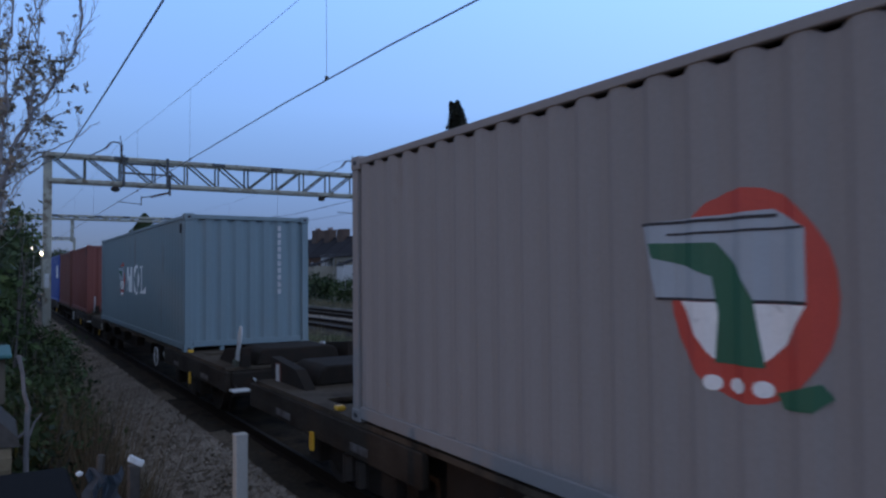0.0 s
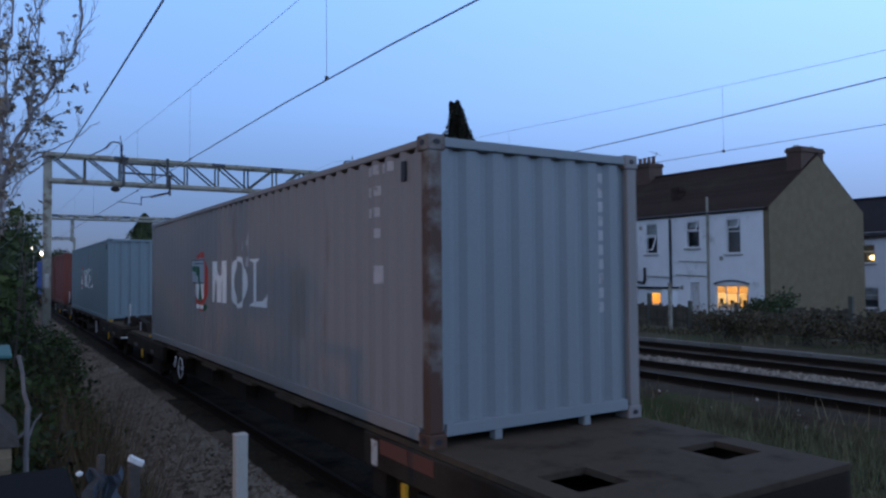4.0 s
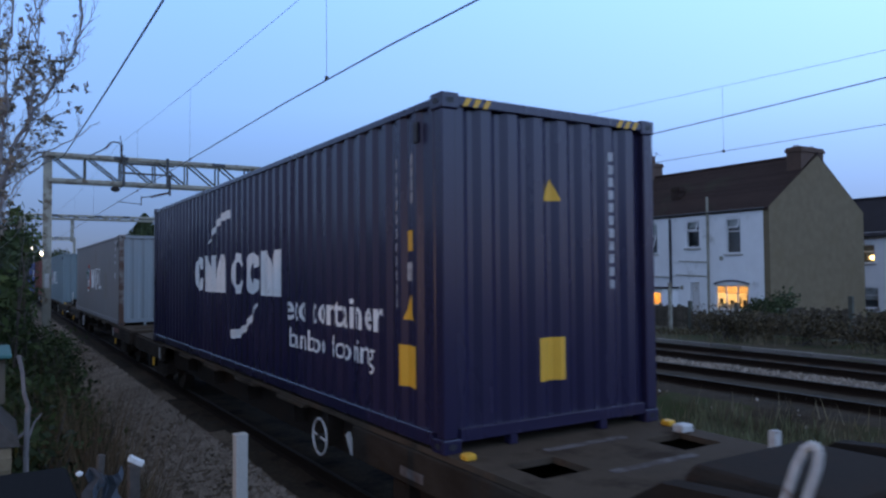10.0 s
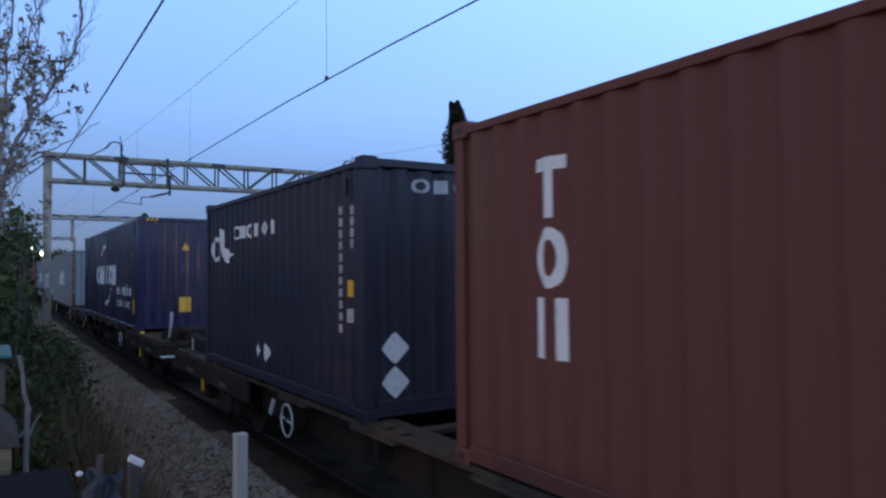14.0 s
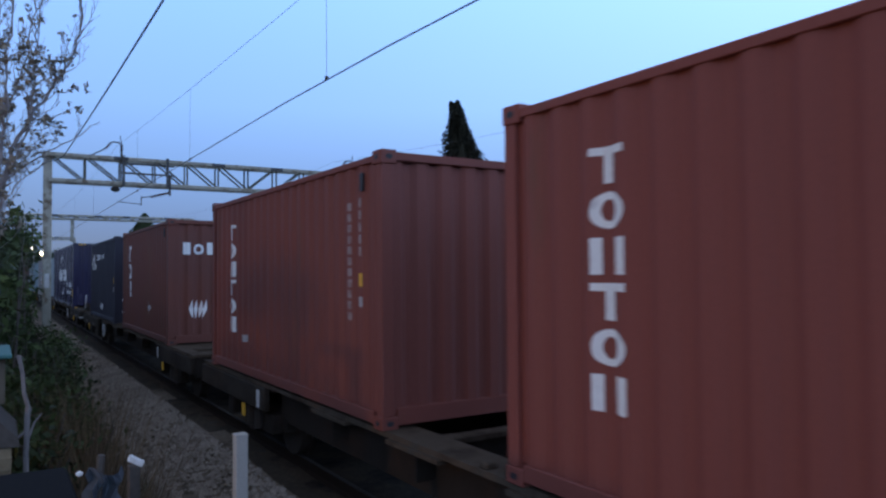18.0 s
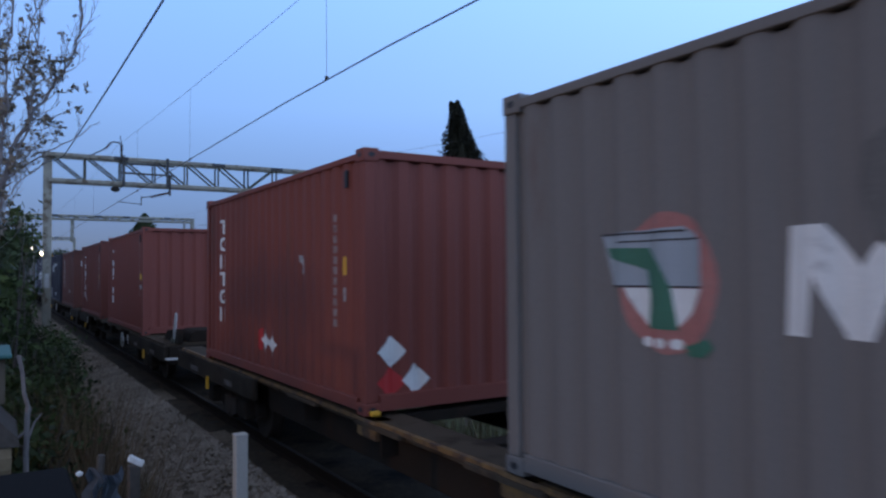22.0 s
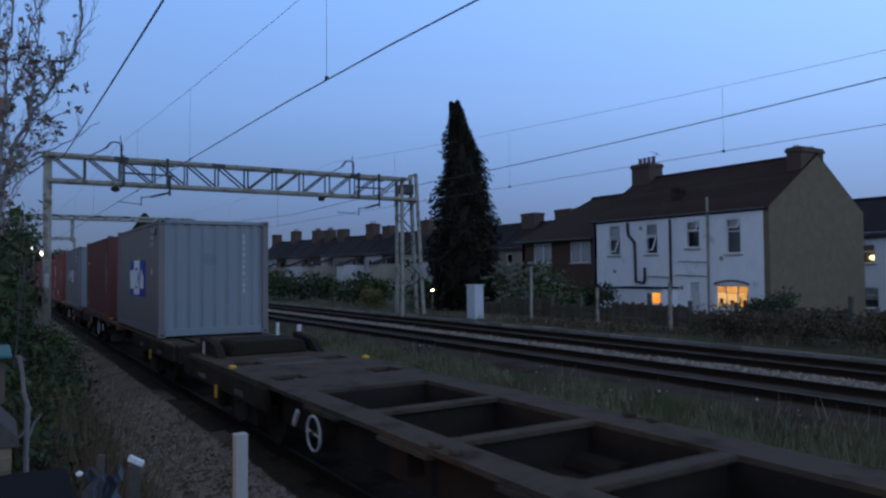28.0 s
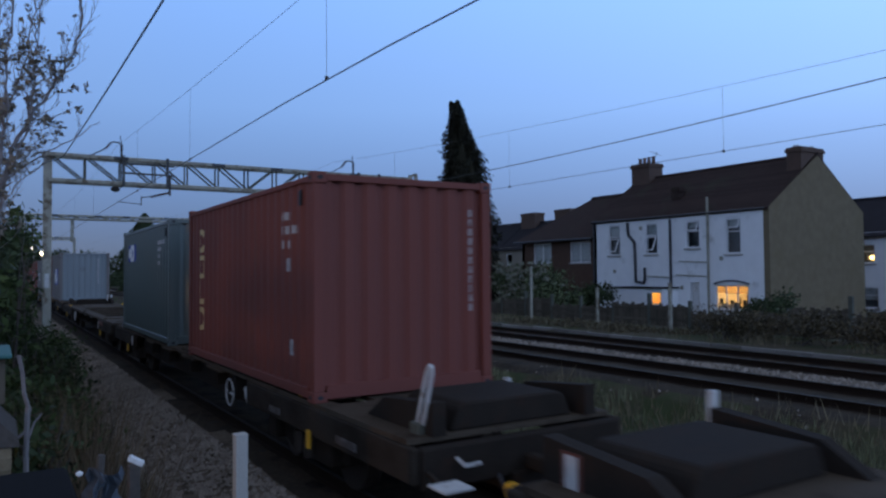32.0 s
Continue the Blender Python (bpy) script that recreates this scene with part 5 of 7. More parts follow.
# ---- houses ----
def pierced(x0, x1, y0, y1, z0, z1, holes):
    """A wall in the y-z plane between x0 and x1 with rectangular holes (ya, yb, za, zb) through it."""
    bm = bmesh.new()
    ys = sorted({y0, y1, *[h[0] for h in holes], *[h[1] for h in holes]})
    zs = sorted({z0, z1, *[h[2] for h in holes], *[h[3] for h in holes]})
    solid = {}
    for i in range(len(ys) - 1):
        for j in range(len(zs) - 1):
            cy, cz = (ys[i] + ys[i + 1]) / 2, (zs[j] + zs[j + 1]) / 2
            solid[i, j] = not any(h[0] < cy < h[1] and h[2] < cz < h[3] for h in holes)
    vert = {}

    def v(x, y, z):
        key = (x, y, z)
        if key not in vert:
            vert[key] = bm.verts.new(key)
        return vert[key]
    for (i, j), s in solid.items():
        if not s:
            continue
        a, b, c, d = ys[i], ys[i + 1], zs[j], zs[j + 1]
        for x in (x0, x1):
            bm.faces.new((v(x, a, c), v(x, b, c), v(x, b, d), v(x, a, d)))
        for (di, dj), (p, q) in (((-1, 0), ((a, c), (a, d))), ((1, 0), ((b, c), (b, d))), ((0, -1), ((a, c), (b, c))), ((0, 1), ((a, d), (b, d)))):
            if not solid.get((i + di, j + dj), False):
                bm.faces.new((v(x0, *p), v(x1, *p), v(x1, *q), v(x0, *q)))
    return bm


def window(house, x, ya, yb, za, zb, kind="sash", lit=False, curtain=0.5):
    """A window set in a hole of the wall whose outer face is at x, seen from lower x."""
    w = new("window")
    w.parent = house
    w["label"] = "lit window with warm yellow light" if lit else "white-framed window with dark glass"
    f = 0.075
    for a, b, c, d in ((ya, yb, za, za + f), (ya, yb, zb - f, zb), (ya, ya + f, za + f, zb - f), (yb - f, yb, za + f, zb - f)):
        part("frame", block(x + 0.05, x + 0.11, a, b, c, d, 0.006), M["upvc"], w)
    mid = za + (zb - za) * 0.62
    if kind == "sash":
        part("transom", block(x + 0.05, x + 0.11, ya + f, yb - f, mid - 0.03, mid + 0.03, 0.006), M["upvc"], w)
    elif kind == "casement":
        for k in (1, 2):
            c = ya + (yb - ya) * k / 3
            part("mullion", block(x + 0.05, x + 0.11, c - 0.03, c + 0.03, za + f, zb - f, 0.006), M["upvc"], w)
    elif kind == "pair":
        c = (ya + yb) / 2
        part("mullion", block(x + 0.05, x + 0.11, c - 0.03, c + 0.03, za + f, zb - f, 0.006), M["upvc"], w)
    part("pane", block(x + 0.075, x + 0.083, ya + f, yb - f, za + f, zb - f), M["glass"], w).visible_shadow = False
    part("sill", block(x - 0.08, x + 0.1, ya - 0.08, yb + 0.08, za - 0.08, za - 0.004, 0.01), M["concrete"], w)
    if not lit:
        # bluish sheet: the pane's reflection of the sky is put into its colour
        part("blackout", block(x + 0.6, x + 0.62, ya - 0.3, yb + 0.3, za - 0.3, zb + 0.3), M["sky_tinted_room"], w, "sheet behind the glass, tinted for the sky's reflection")
        if curtain:
            bm = bmesh.new()
            n = 14
            top, low = zb - 0.03, zb - (zb - za) * curtain
            va = [(bm.verts.new((x + 0.2 + 0.02 * math.sin(k * 2.1), ya + (yb - ya) * k / n, top)), bm.verts.new((x + 0.2 + 0.025 * math.sin(k * 2.1 + 0.4), ya + (yb - ya) * k / n, low))) for k in range(n + 1)]
            for p, q in zip(va, va[1:]):
                bm.faces.new((p[0], q[0], q[1], p[1]))
            part("curtain", bm, M["curtain"], w, "pale net curtain")
    return w


def vent_light(w, x, ya, yb, za, zb):
    """An open top-hung sash tilting outwards."""
    bm = bmesh.new()
    for a, b, c, d in ((ya, yb, 0, 0.05), (ya, yb, zb - za - 0.05, zb - za), (ya, ya + 0.05, 0.05, zb - za - 0.05), (yb - 0.05, yb, 0.05, zb - za - 0.05)):
        box(bm, -0.02, 0.02, a, b, c - (zb - za), d - (zb - za))
    bmesh.ops.transform(bm, matrix=Matrix.Translation((x, 0, zb)) @ Matrix.Rotation(radians(22), 4, "Y"), verts=bm.verts)
    part("open_sash", bm, M["upvc"], w, "white top-hung sash tilted open")


def gable_roof(house, x0, x1, y0, y1, eave, ridge, material, over=0.3, name="roof", courses=0):
    """Two slopes with courses of tiles; the ridge runs along y."""
    xm = (x0 + x1) / 2
    for s, xa in ((-1, x0 - over), (1, x1 + over)):
        run = abs(xm - xa)
        rise = (ridge - eave) * run / (run - over)
        low = ridge - rise
        slope = part(name, prism(bmesh.new(), [(xa, low - 0.1), (xm, ridge - 0.1), (xm, ridge - 0.02), (xa, low - 0.02)], "y", y0 - 0.1, y1 + 0.1), M[material], house, "weathered dark tiled roof slope")
        for k in range(courses):
            a, b = k / courses, min((k + 1) / courses + 0.02, 1)
            pa, pb = xa + (xm - xa) * a, xa + (xm - xa) * b
            za, zb = low + rise * a, low + rise * b
            part("tile_course", prism(bmesh.new(), [(pa, za - 0.015), (pb, zb - 0.015), (pb, zb), (pa, za + 0.04)], "y", y0 - 0.12, y1 + 0.12), M[material], slope)
    part("ridge_tiles", bar((xm, y0 - 0.12, ridge), (xm, y1 + 0.12, ridge), 0.11, 8), M[material], house)


def chimney(house, x0, x1, y0, y1, z0, z1, pots, material="stack"):
    c = part("chimney", block(x0, x1, y0, y1, z0, z1 - 0.25, 0.01), M[material], house, "brick chimney stack")
    part("cap_course", block(x0 - 0.06, x1 + 0.06, y0 - 0.06, y1 + 0.06, z1 - 0.25, z1 - 0.1, 0.01), M[material], c)
    part("cap_course", block(x0 - 0.02, x1 + 0.02, y0 - 0.02, y1 + 0.02, z1 - 0.1, z1, 0.01), M[material], c)
    for k in range(pots):
        t = (k + 0.5) / pots
        px, py = (x0 + (x1 - x0) * t, (y0 + y1) / 2) if x1 - x0 > y1 - y0 else ((x0 + x1) / 2, y0 + (y1 - y0) * t)
        bm = bar((px, py, z1), (px, py, z1 + 0.42), 0.12, 10, 0.09)
        rod(bm, (px, py, z1 + 0.36), (px, py, z1 + 0.42), 0.12, None, 10)
        part("chimney_pot", bm, M["pot"], c, "clay chimney pot")
    return c


def white_house():
    h = thing("terraced_house", "white-rendered pair of terraced houses with dark roof and lit windows", "house", "houses")
    X, Y0, Y1, B, E, R = 30.0, 20.2, 31.3, -0.4, 5.32, 8.05
    up = [(29.15, 30.05, 3.3, 5.0), (26.45, 27.3, 3.3, 4.95), (23.75, 24.6, 3.55, 4.95), (21.4, 22.25, 3.2, 4.95)]
    low = [(21.05, 22.9, 0.5, 1.72), (23.82, 24.36, -0.3, 1.82), (29.7, 30.6, 0.6, 1.6)]
    part("wall", pierced(X, X + 0.28, Y0 + 0.02, Y1, B, E, up + low), M["render_white"], h, "white painted rendered wall")
    xm = X + 4.0
    for y, m, nm in ((Y0 - 0.28, "pebble", "olive-brown pebbledashed gable wall"), (Y1 - 0.3, "brick", "brick party wall")):
        part("wall", prism(bmesh.new(), [(X, B), (X + 8, B), (X + 8, E), (xm, R - 0.06), (X, E)], "y", y, y + 0.3), M[m], h, nm)
    part("wall", block(X + 7.7, X + 8, Y0, Y1, B, E), M["brick"], h)
    part("floor_slab", block(X + 0.28, X + 7.7, Y0 + 0.02, Y1 - 0.3, 2.45, 2.6), M["room"], h)
    part("party_wall", block(X + 0.28, X + 7.7, 25.5, 25.7, B, E), M["room"], h)
    gable_roof(h, X, X + 8, Y0 - 0.15, Y1, E, R, "tiles", 0.07, courses=22)
    for k, (a, b, c, d) in enumerate(up):
        w = window(h, X, a, b, c, d, "sash", False, 0.35 if k < 2 else 0.25)
        if k < 2:
            vent_light(w, X - 0.02, a + 0.05, b - 0.05, c + 0.15, c + 0.95)
        else:
            vent_light(w, X - 0.01, a + 0.05, b - 0.05, d - 0.55, d - 0.05)
        # brick soldier arch over the head
        part("window_head", block(X - 0.012, X + 0.02, a - 0.1, b + 0.1, d + 0.01, d + 0.16, 0.005), M["render_white"], h)
    w = window(h, X, *low[0], "casement", True)
    part("roller_blind", block(X + 0.17, X + 0.175, 21.1, 22.85, 1.3, 1.68), M["blind"], w, "drawn yellow roller blind lit from within")
    part("half_curtain", block(X + 0.17, X + 0.175, 21.6, 22.85, 0.55, 0.8), M["net"], w, "pale half curtain")
    for ya, yb, zb in ((21.12, 21.3, 1.22), (21.34, 21.5, 1.0), (21.62, 21.7, 1.12), (22.0, 22.2, 0.98), (22.35, 22.42, 1.15), (22.6, 22.8, 1.05)):
        part("sill_item", block(X + 0.2, X + 0.26, ya, yb, 0.52, zb, 0.02), M["dark_steel"], w, "dark thing standing on the window sill")
    bm = bmesh.new()
    n = 10
    pts = [(22.95 - 1.95 * k / n, 1.72 + 0.16 * math.sin(math.pi * k / n)) for k in range(n + 1)]
    prism(bm, pts + [(p[0], p[1] + 0.08) for p in pts[::-1]], "x", X - 0.03, X + 0.04)
    part("window_arch", bm, M["pipe"], h, "dark arched window head")
    window(h, X, *low[2], "pair", False, 0.5)
    door = part("door", block(X + 0.08, X + 0.14, 23.86, 24.32, -0.28, 1.78, 0.01), M["pale"], h, "pale back door with a glazed upper half")
    part("door_pane", block(X + 0.065, X + 0.078, 23.96, 24.22, 0.7, 1.35), M["curtain"], door)
    part("door_handle", bar((X + 0.05, 23.92, 0.55), (X + 0.08, 23.92, 0.55), 0.03), M["dark_steel"], door)
    # the lit back room
    for blk in ((X + 3.2, X + 3.3, 20.4, 23.5, B, 2.45), (X + 0.3, X + 3.3, 23.4, 23.5, B, 2.45)):
        part("room_wall", block(*blk), M["room"], h, "warm cream inner wall")
    part("room_floor", block(X + 0.28, X + 3.3, 20.4, 23.4, -0.1, 0.0), M["room"], h)
    # lean-to by the party wall
    lean = part("lean_to", pierced(X - 1.2, X - 1.1, 25.15, 28.35, B, 1.5, [(25.25, 25.85, 0.74, 1.3)]), M["render_white"], h, "low white lean-to")
    part("lean_to_end", block(X - 1.1, X, 25.15, 25.25, B, 1.5), M["render_white"], lean)
    part("lean_to_end", block(X - 1.1, X, 28.25, 28.35, B, 1.5), M["render_white"], lean)
    part("lean_to_roof", block(X - 1.3, X - 0.004, 25.05, 28.45, 1.5, 1.58, 0.01), M["slate_roof"], lean)
    part("lean_to_pane", block(X - 1.16, X - 1.15, 25.25, 25.85, 0.74, 1.3), M["glass"], lean).visible_shadow = False
    part("lean_to_blind", block(X - 1.09, X - 1.085, 25.255, 25.92, 0.66, 1.36), M["blind"], lean, "orange blind lit from within")
    # pipes
    for y, top in ((25.54, 5.1),):
        part("drainpipe", bar((X - 0.07, y, 1.6), (X - 0.07, y, top), 0.07), M["pipe"], h, "black drainpipe")
    bm = bmesh.new()
    pts = [(28.5, 5.1), (28.45, 4.4), (28.0, 4.0), (27.95, 1.85), (27.4, 1.75), (27.3, 2.0), (27.3, 2.6)]
    for p, q in zip(pts, pts[1:]):
        rod(bm, (X - 0.08, p[0], p[1]), (X - 0.08, q[0], q[1]), 0.075)
    part("drainpipe", bm, M["pipe"], h, "black drainpipe with a swan neck")
    part("soil_pipe", bar((X - 0.09, 23.2, B), (X - 0.09, 23.2, 6.05), 0.06), M["galv"], h, "grey soil pipe above the eaves")
    for a, b, z in ((23.2, 25.0, 2.9), (23.2, 25.2, 2.2), (25.7, 27.4, 2.15)):
        part("waste_pipe", bar((X - 0.06, a, z - 0.08), (X - 0.06, b, z), 0.028), M["galv"], h)
    for y, z in ((27.6, 4.75), (24.9, 1.55), (22.5, 3.0), (29.6, 2.4)):
        part("wall_vent", block(X - 0.02, X, y - 0.1, y + 0.1, z - 0.1, z + 0.1, 0.02), M["galv"], h)
    part("corner_strip", block(X - 0.03, X, Y1 - 0.12, Y1, B, E), M["pipe"], h)
    part("gutter", bar((X - 0.1, Y0 - 0.1, E - 0.06), (X - 0.1, Y1, E - 0.04), 0.055), M["pipe"], h, "dark gutter")
    chimney(h, 32.75, 34.65, 20.0, 20.75, 6.9, 8.35, 0, "stack")
    bm = bmesh.new()
    rng = np.random.default_rng(3)
    for k in range(9):
        rod(bm, (32.9 + 0.2 * k, 20.4, 8.3), (32.9 + 0.2 * k + rng.uniform(-0.05, 0.05), 20.4, 8.42 + rng.uniform(0, 0.1)), 0.09, 0.05, 7)
    part("broken_caps", bm, M["stack"], h, "worn stubs on the stack")
    chimney(h, 33.4, 34.6, 30.0, 31.4, 7.2, 8.95, 4, "stack")
    chimney(h, 31.3, 31.75, 26.05, 26.5, 5.9, 6.95, 0, "tiles")
    part("aerial", bar((34, 30.2, 8.9), (34, 29.9, 9.6), 0.02, 5), M["dark_steel"], h)
    part("aerial_arm", bar((34, 29.6, 9.35), (34, 30.4, 9.7), 0.012, 5), M["dark_steel"], h)
    lamp = bpy.data.lights.new("room_lamp", "POINT")
    lamp.energy, lamp.color, lamp.shadow_soft_size = ROOM * 1.5, (1.0, 0.70, 0.36), 0.15
    new("room_lamp", lamp).location = (X + 1.6, 21.9, 1.9)
    lamp2 = bpy.data.lights.new("room_lamp", "POINT")
    lamp2.energy, lamp2.color, lamp2.shadow_soft_size = ROOM * 0.5, (1.0, 0.55, 0.15), 0.08
    new("room_lamp", lamp2).location = (X - 0.6, 25.8, 1.2)
    shade = thing("pendant_lamp", "glowing round pendant lamp in the back room", "lamp")
    bm = bmesh.new()
    bmesh.ops.create_uvsphere(bm, u_segments=14, v_segments=8, radius=0.12, matrix=pose(X + 2.2, 22.2, 1.95))
    part("shade", bm, M["lamp_warm"], shade)
    part("cord", bar((X + 2.2, 22.2, 2.05), (X + 2.2, 22.2, 2.45), 0.008, 5), M["black"], shade)


def brown_house():
    h = thing("brick_house", "dark red brick house with hipped tiled roof and pale windows", "house", "houses")
    X, Y0, Y1, B, E, R = 30.3, 31.35, 38.4, -0.4, 4.5, 7.3
    holes = [(35.4, 37.2, 2.95, 4.25), (31.85, 33.65, 2.95, 4.25)]
    part("wall", pierced(X, X + 0.28, Y0, Y1, B, E, holes), M["brick"], h, "dark red brick wall")
    part("wall", block(X, X + 8, Y1 - 0.28, Y1, B, E), M["brick"], h)
    part("wall", block(X + 7.7, X + 8, Y0, Y1, B, E), M["brick"], h)
    for a in holes:
        window(h, X, *a, "pair", False, 0.9)
    bm = bmesh.new()
    xm = X + 4
    low = [(X - 0.4, Y0), (X + 8.4, Y0), (X + 8.4, Y1 + 0.4), (X - 0.4, Y1 + 0.4)]
    v = [bm.verts.new((x, y, E - 0.1)) for x, y in low]
    r0, r1 = bm.verts.new((xm, Y0, R)), bm.verts.new((xm, Y1 - 2.6, R))
    for f in ((v[0], r0, r1, v[3]), (v[1], v[2], r1, r0), (v[2], v[3], r1), (v[0], v[1], r0), (v[0], v[3], v[2], v[1])):
        bm.faces.new(f)
    part("roof", bm, M["tiles"], h, "dark hipped tiled roof")
    part("ridge_tiles", bar((xm, Y0, R + 0.02), (xm, Y1 - 2.6, R + 0.02), 0.11), M["tiles"], h)
    part("gutter", bar((X - 0.42, Y0, E - 0.14), (X - 0.42, Y1 + 0.4, E - 0.14), 0.06), M["pipe"], h)


def far_terrace():
    """A row of small terraced houses beyond the line, each with its stack."""
    rng = random.Random(8)
    stacks = {0: 8.6, 1: 8.6, 3: 8.7, 5: 9.3, 7: 9.2, 8: 9.8, 10: 9.6, 11: 9.75, 12: 9.95, 14: 10.4, 16: 10.25}
    walls = ["cream", "render_dim", "cream", "brick", "cream"]
    for k in range(17):
        y0 = 50 + 5.4 * k
        y1 = y0 + 5.4
        z = 0.02 * (y0 - 50)
        h = thing("terraced_house", "small terraced house with slate roof and pale rendered back wall", "house", "far terrace")
        X, E, R = 45.0, 4.9 + z * 0.4, 7.5 + z * 0.7
        holes = [(y0 + 0.7, y0 + 1.7, 3.1, 4.3), (y0 + 3.3, y0 + 4.3, 3.1, 4.3), (y0 + 1.0, y0 + 2.2, 0.9, 2.1)]
        part("wall", pierced(X, X + 0.3, y0, y1, -0.2, E, holes), M[walls[(k * 3 + rng.randint(0, 1)) % 5]], h)
        part("wall", block(X + 0.3, X + 7, y0, y0 + 0.15, -0.2, E), M["brick"], h)
        for a in holes:
            w = new("window")
            w.parent = h
            part("frame", pierced(X + 0.08, X + 0.13, a[0], a[1], a[2], a[3], [(a[0] + 0.08, a[1] - 0.08, a[2] + 0.08, a[3] - 0.08)]), M["upvc"], w)
            part("pane", block(X + 0.11, X + 0.12, a[0] + 0.08, a[1] - 0.08, a[2] + 0.08, a[3] - 0.08), M["glass"], w)
            # black sheet stands in for the darkness of the unlit room
            part("blackout", block(X + 0.4, X + 0.42, a[0] - 0.2, a[1] + 0.2, a[2] - 0.2, a[3] + 0.2), M["tarp"], w)
        gable_roof(h, X, X + 7, y0 + 0.12, y1 - 0.12, E, R, "slate_roof")
        # back extension
        if k % 2 == 0:
            part("back_wing", block(X - 3.2, X, y0 + 0.2, y0 + 2.6, -0.2, 3.6), M["cream" if k % 4 else "render_dim"], h, "lower back wing")
            part("wing_roof", prism(bmesh.new(), [(X - 3.4, 3.55), (X, 4.7), (X, 4.8), (X - 3.4, 3.65)], "y", y0 + 0.1, y0 + 2.7), M["slate_roof"], h)
        if k in stacks:
            chimney(h, X + 2.7, X + 4.0, y1 - 2.5, y1 - 0.2, R - 0.8, stacks[k], 4 if k in (11, 12) else 2 if k % 3 == 2 else 0)


def far_right_house():
    h = thing("terraced_house", "pale pink rendered house with dark roof and a lit upper window", "house", "houses")
    X, Y0, Y1, E, R = 44.0, 12.0, 31.0, 4.6, 6.9
    holes = [(22.45, 23.25, 2.75, 3.9), (22.3, 23.3, 0.1, 1.35)]
    part("wall", pierced(X, X + 0.3, Y0, Y1, -0.4, E, holes), M["render_white"], h)
    part("wall", prism(bmesh.new(), [(X + 0.3, -0.4), (X + 7, -0.4), (X + 7, E), (X + 3.5, R - 0.05), (X + 0.3, E)], "y", Y1 - 0.3, Y1), M["brick"], h)
    gable_roof(h, X, X + 7, Y0, Y1, E, R, "slate_roof")
    window(h, X, *holes[0], "sash", False, 0.0)
    window(h, X, *holes[1], "sash", False, 0.6)
    lamp = thing("pendant_lamp", "glowing lamp in the upper room", "lamp")
    bm = bmesh.new()
    bmesh.ops.create_uvsphere(bm, u_segments=12, v_segments=8, radius=0.13, matrix=pose(X + 0.35, 22.8, 3.1))
    part("shade", bm, M["lamp_warm"], lamp)


def hipped_house():
    h = thing("hipped_house", "low cream house with a dark hipped roof beyond the terrace", "house", "far terrace")
    x0, x1, y0, y1, e, r = 47.0, 60.0, 190.0, 201.0, 6.0, 10.4
    part("wall", pierced(y0, y0 + 0.3, x0, x1, -0.2, e, [(x0 + 2, x0 + 3.6, 2.6, 4.4), (x0 + 8, x0 + 9.6, 2.6, 4.4)]), M["cream"], h)
    h.children[0].matrix_basis = Matrix(((0, 1, 0, 0), (1, 0, 0, 0), (0, 0, 1, 0), (0, 0, 0, 1)))
    part("wall", block(x0, x0 + 0.3, y0 + 0.3, y1, -0.2, e), M["cream"], h)
    part("inner_wall", block(x0 + 0.3, x1 - 0.3, y0 + 1.0, y0 + 1.2, -0.2, e), M["sky_tinted_room"], h)
    bm = bmesh.new()
    v = [bm.verts.new((x, y, e - 0.1)) for x, y in ((x0 - 0.5, y0 - 0.5), (x1 + 0.5, y0 - 0.5), (x1 + 0.5, y1 + 0.5), (x0 - 0.5, y1 + 0.5))]
    r0, r1 = bm.verts.new((x0 + 4.0, (y0 + y1) / 2, r)), bm.verts.new((x1 - 4.0, (y0 + y1) / 2, r))
    for f in ((v[0], v[1], r1, r0), (v[2], v[3], r0, r1), (v[1], v[2], r1), (v[3], v[0], r0), (v[3], v[2], v[1], v[0])):
        bm.faces.new(f)
    part("roof", bm, M["slate_roof"], h, "dark hipped slate roof")
    chimney(h, x0 + 1.2, x0 + 3.2, y0 + 3.5, y0 + 5.0, 6.5, 11.3, 0)


ROOM = 85.0
white_house()
brown_house()
far_terrace()
hipped_house()
far_right_house()

# ---- plants ----
def limb(bm, a, b, r0, r1, bend, rng, n=4):
    pts = [Vector(a).lerp(Vector(b), t / n) + Vector((rng.uniform(-bend, bend), rng.uniform(-bend, bend), rng.uniform(-bend, bend))) * (0 if t in (0,) else 1) for t in range(n + 1)]
    for i in range(n):
        rod(bm, pts[i], pts[i + 1], r0 + (r1 - r0) * i / n, r0 + (r1 - r0) * (i + 1) / n, 6 if r0 > 0.02 else 4)
    return pts


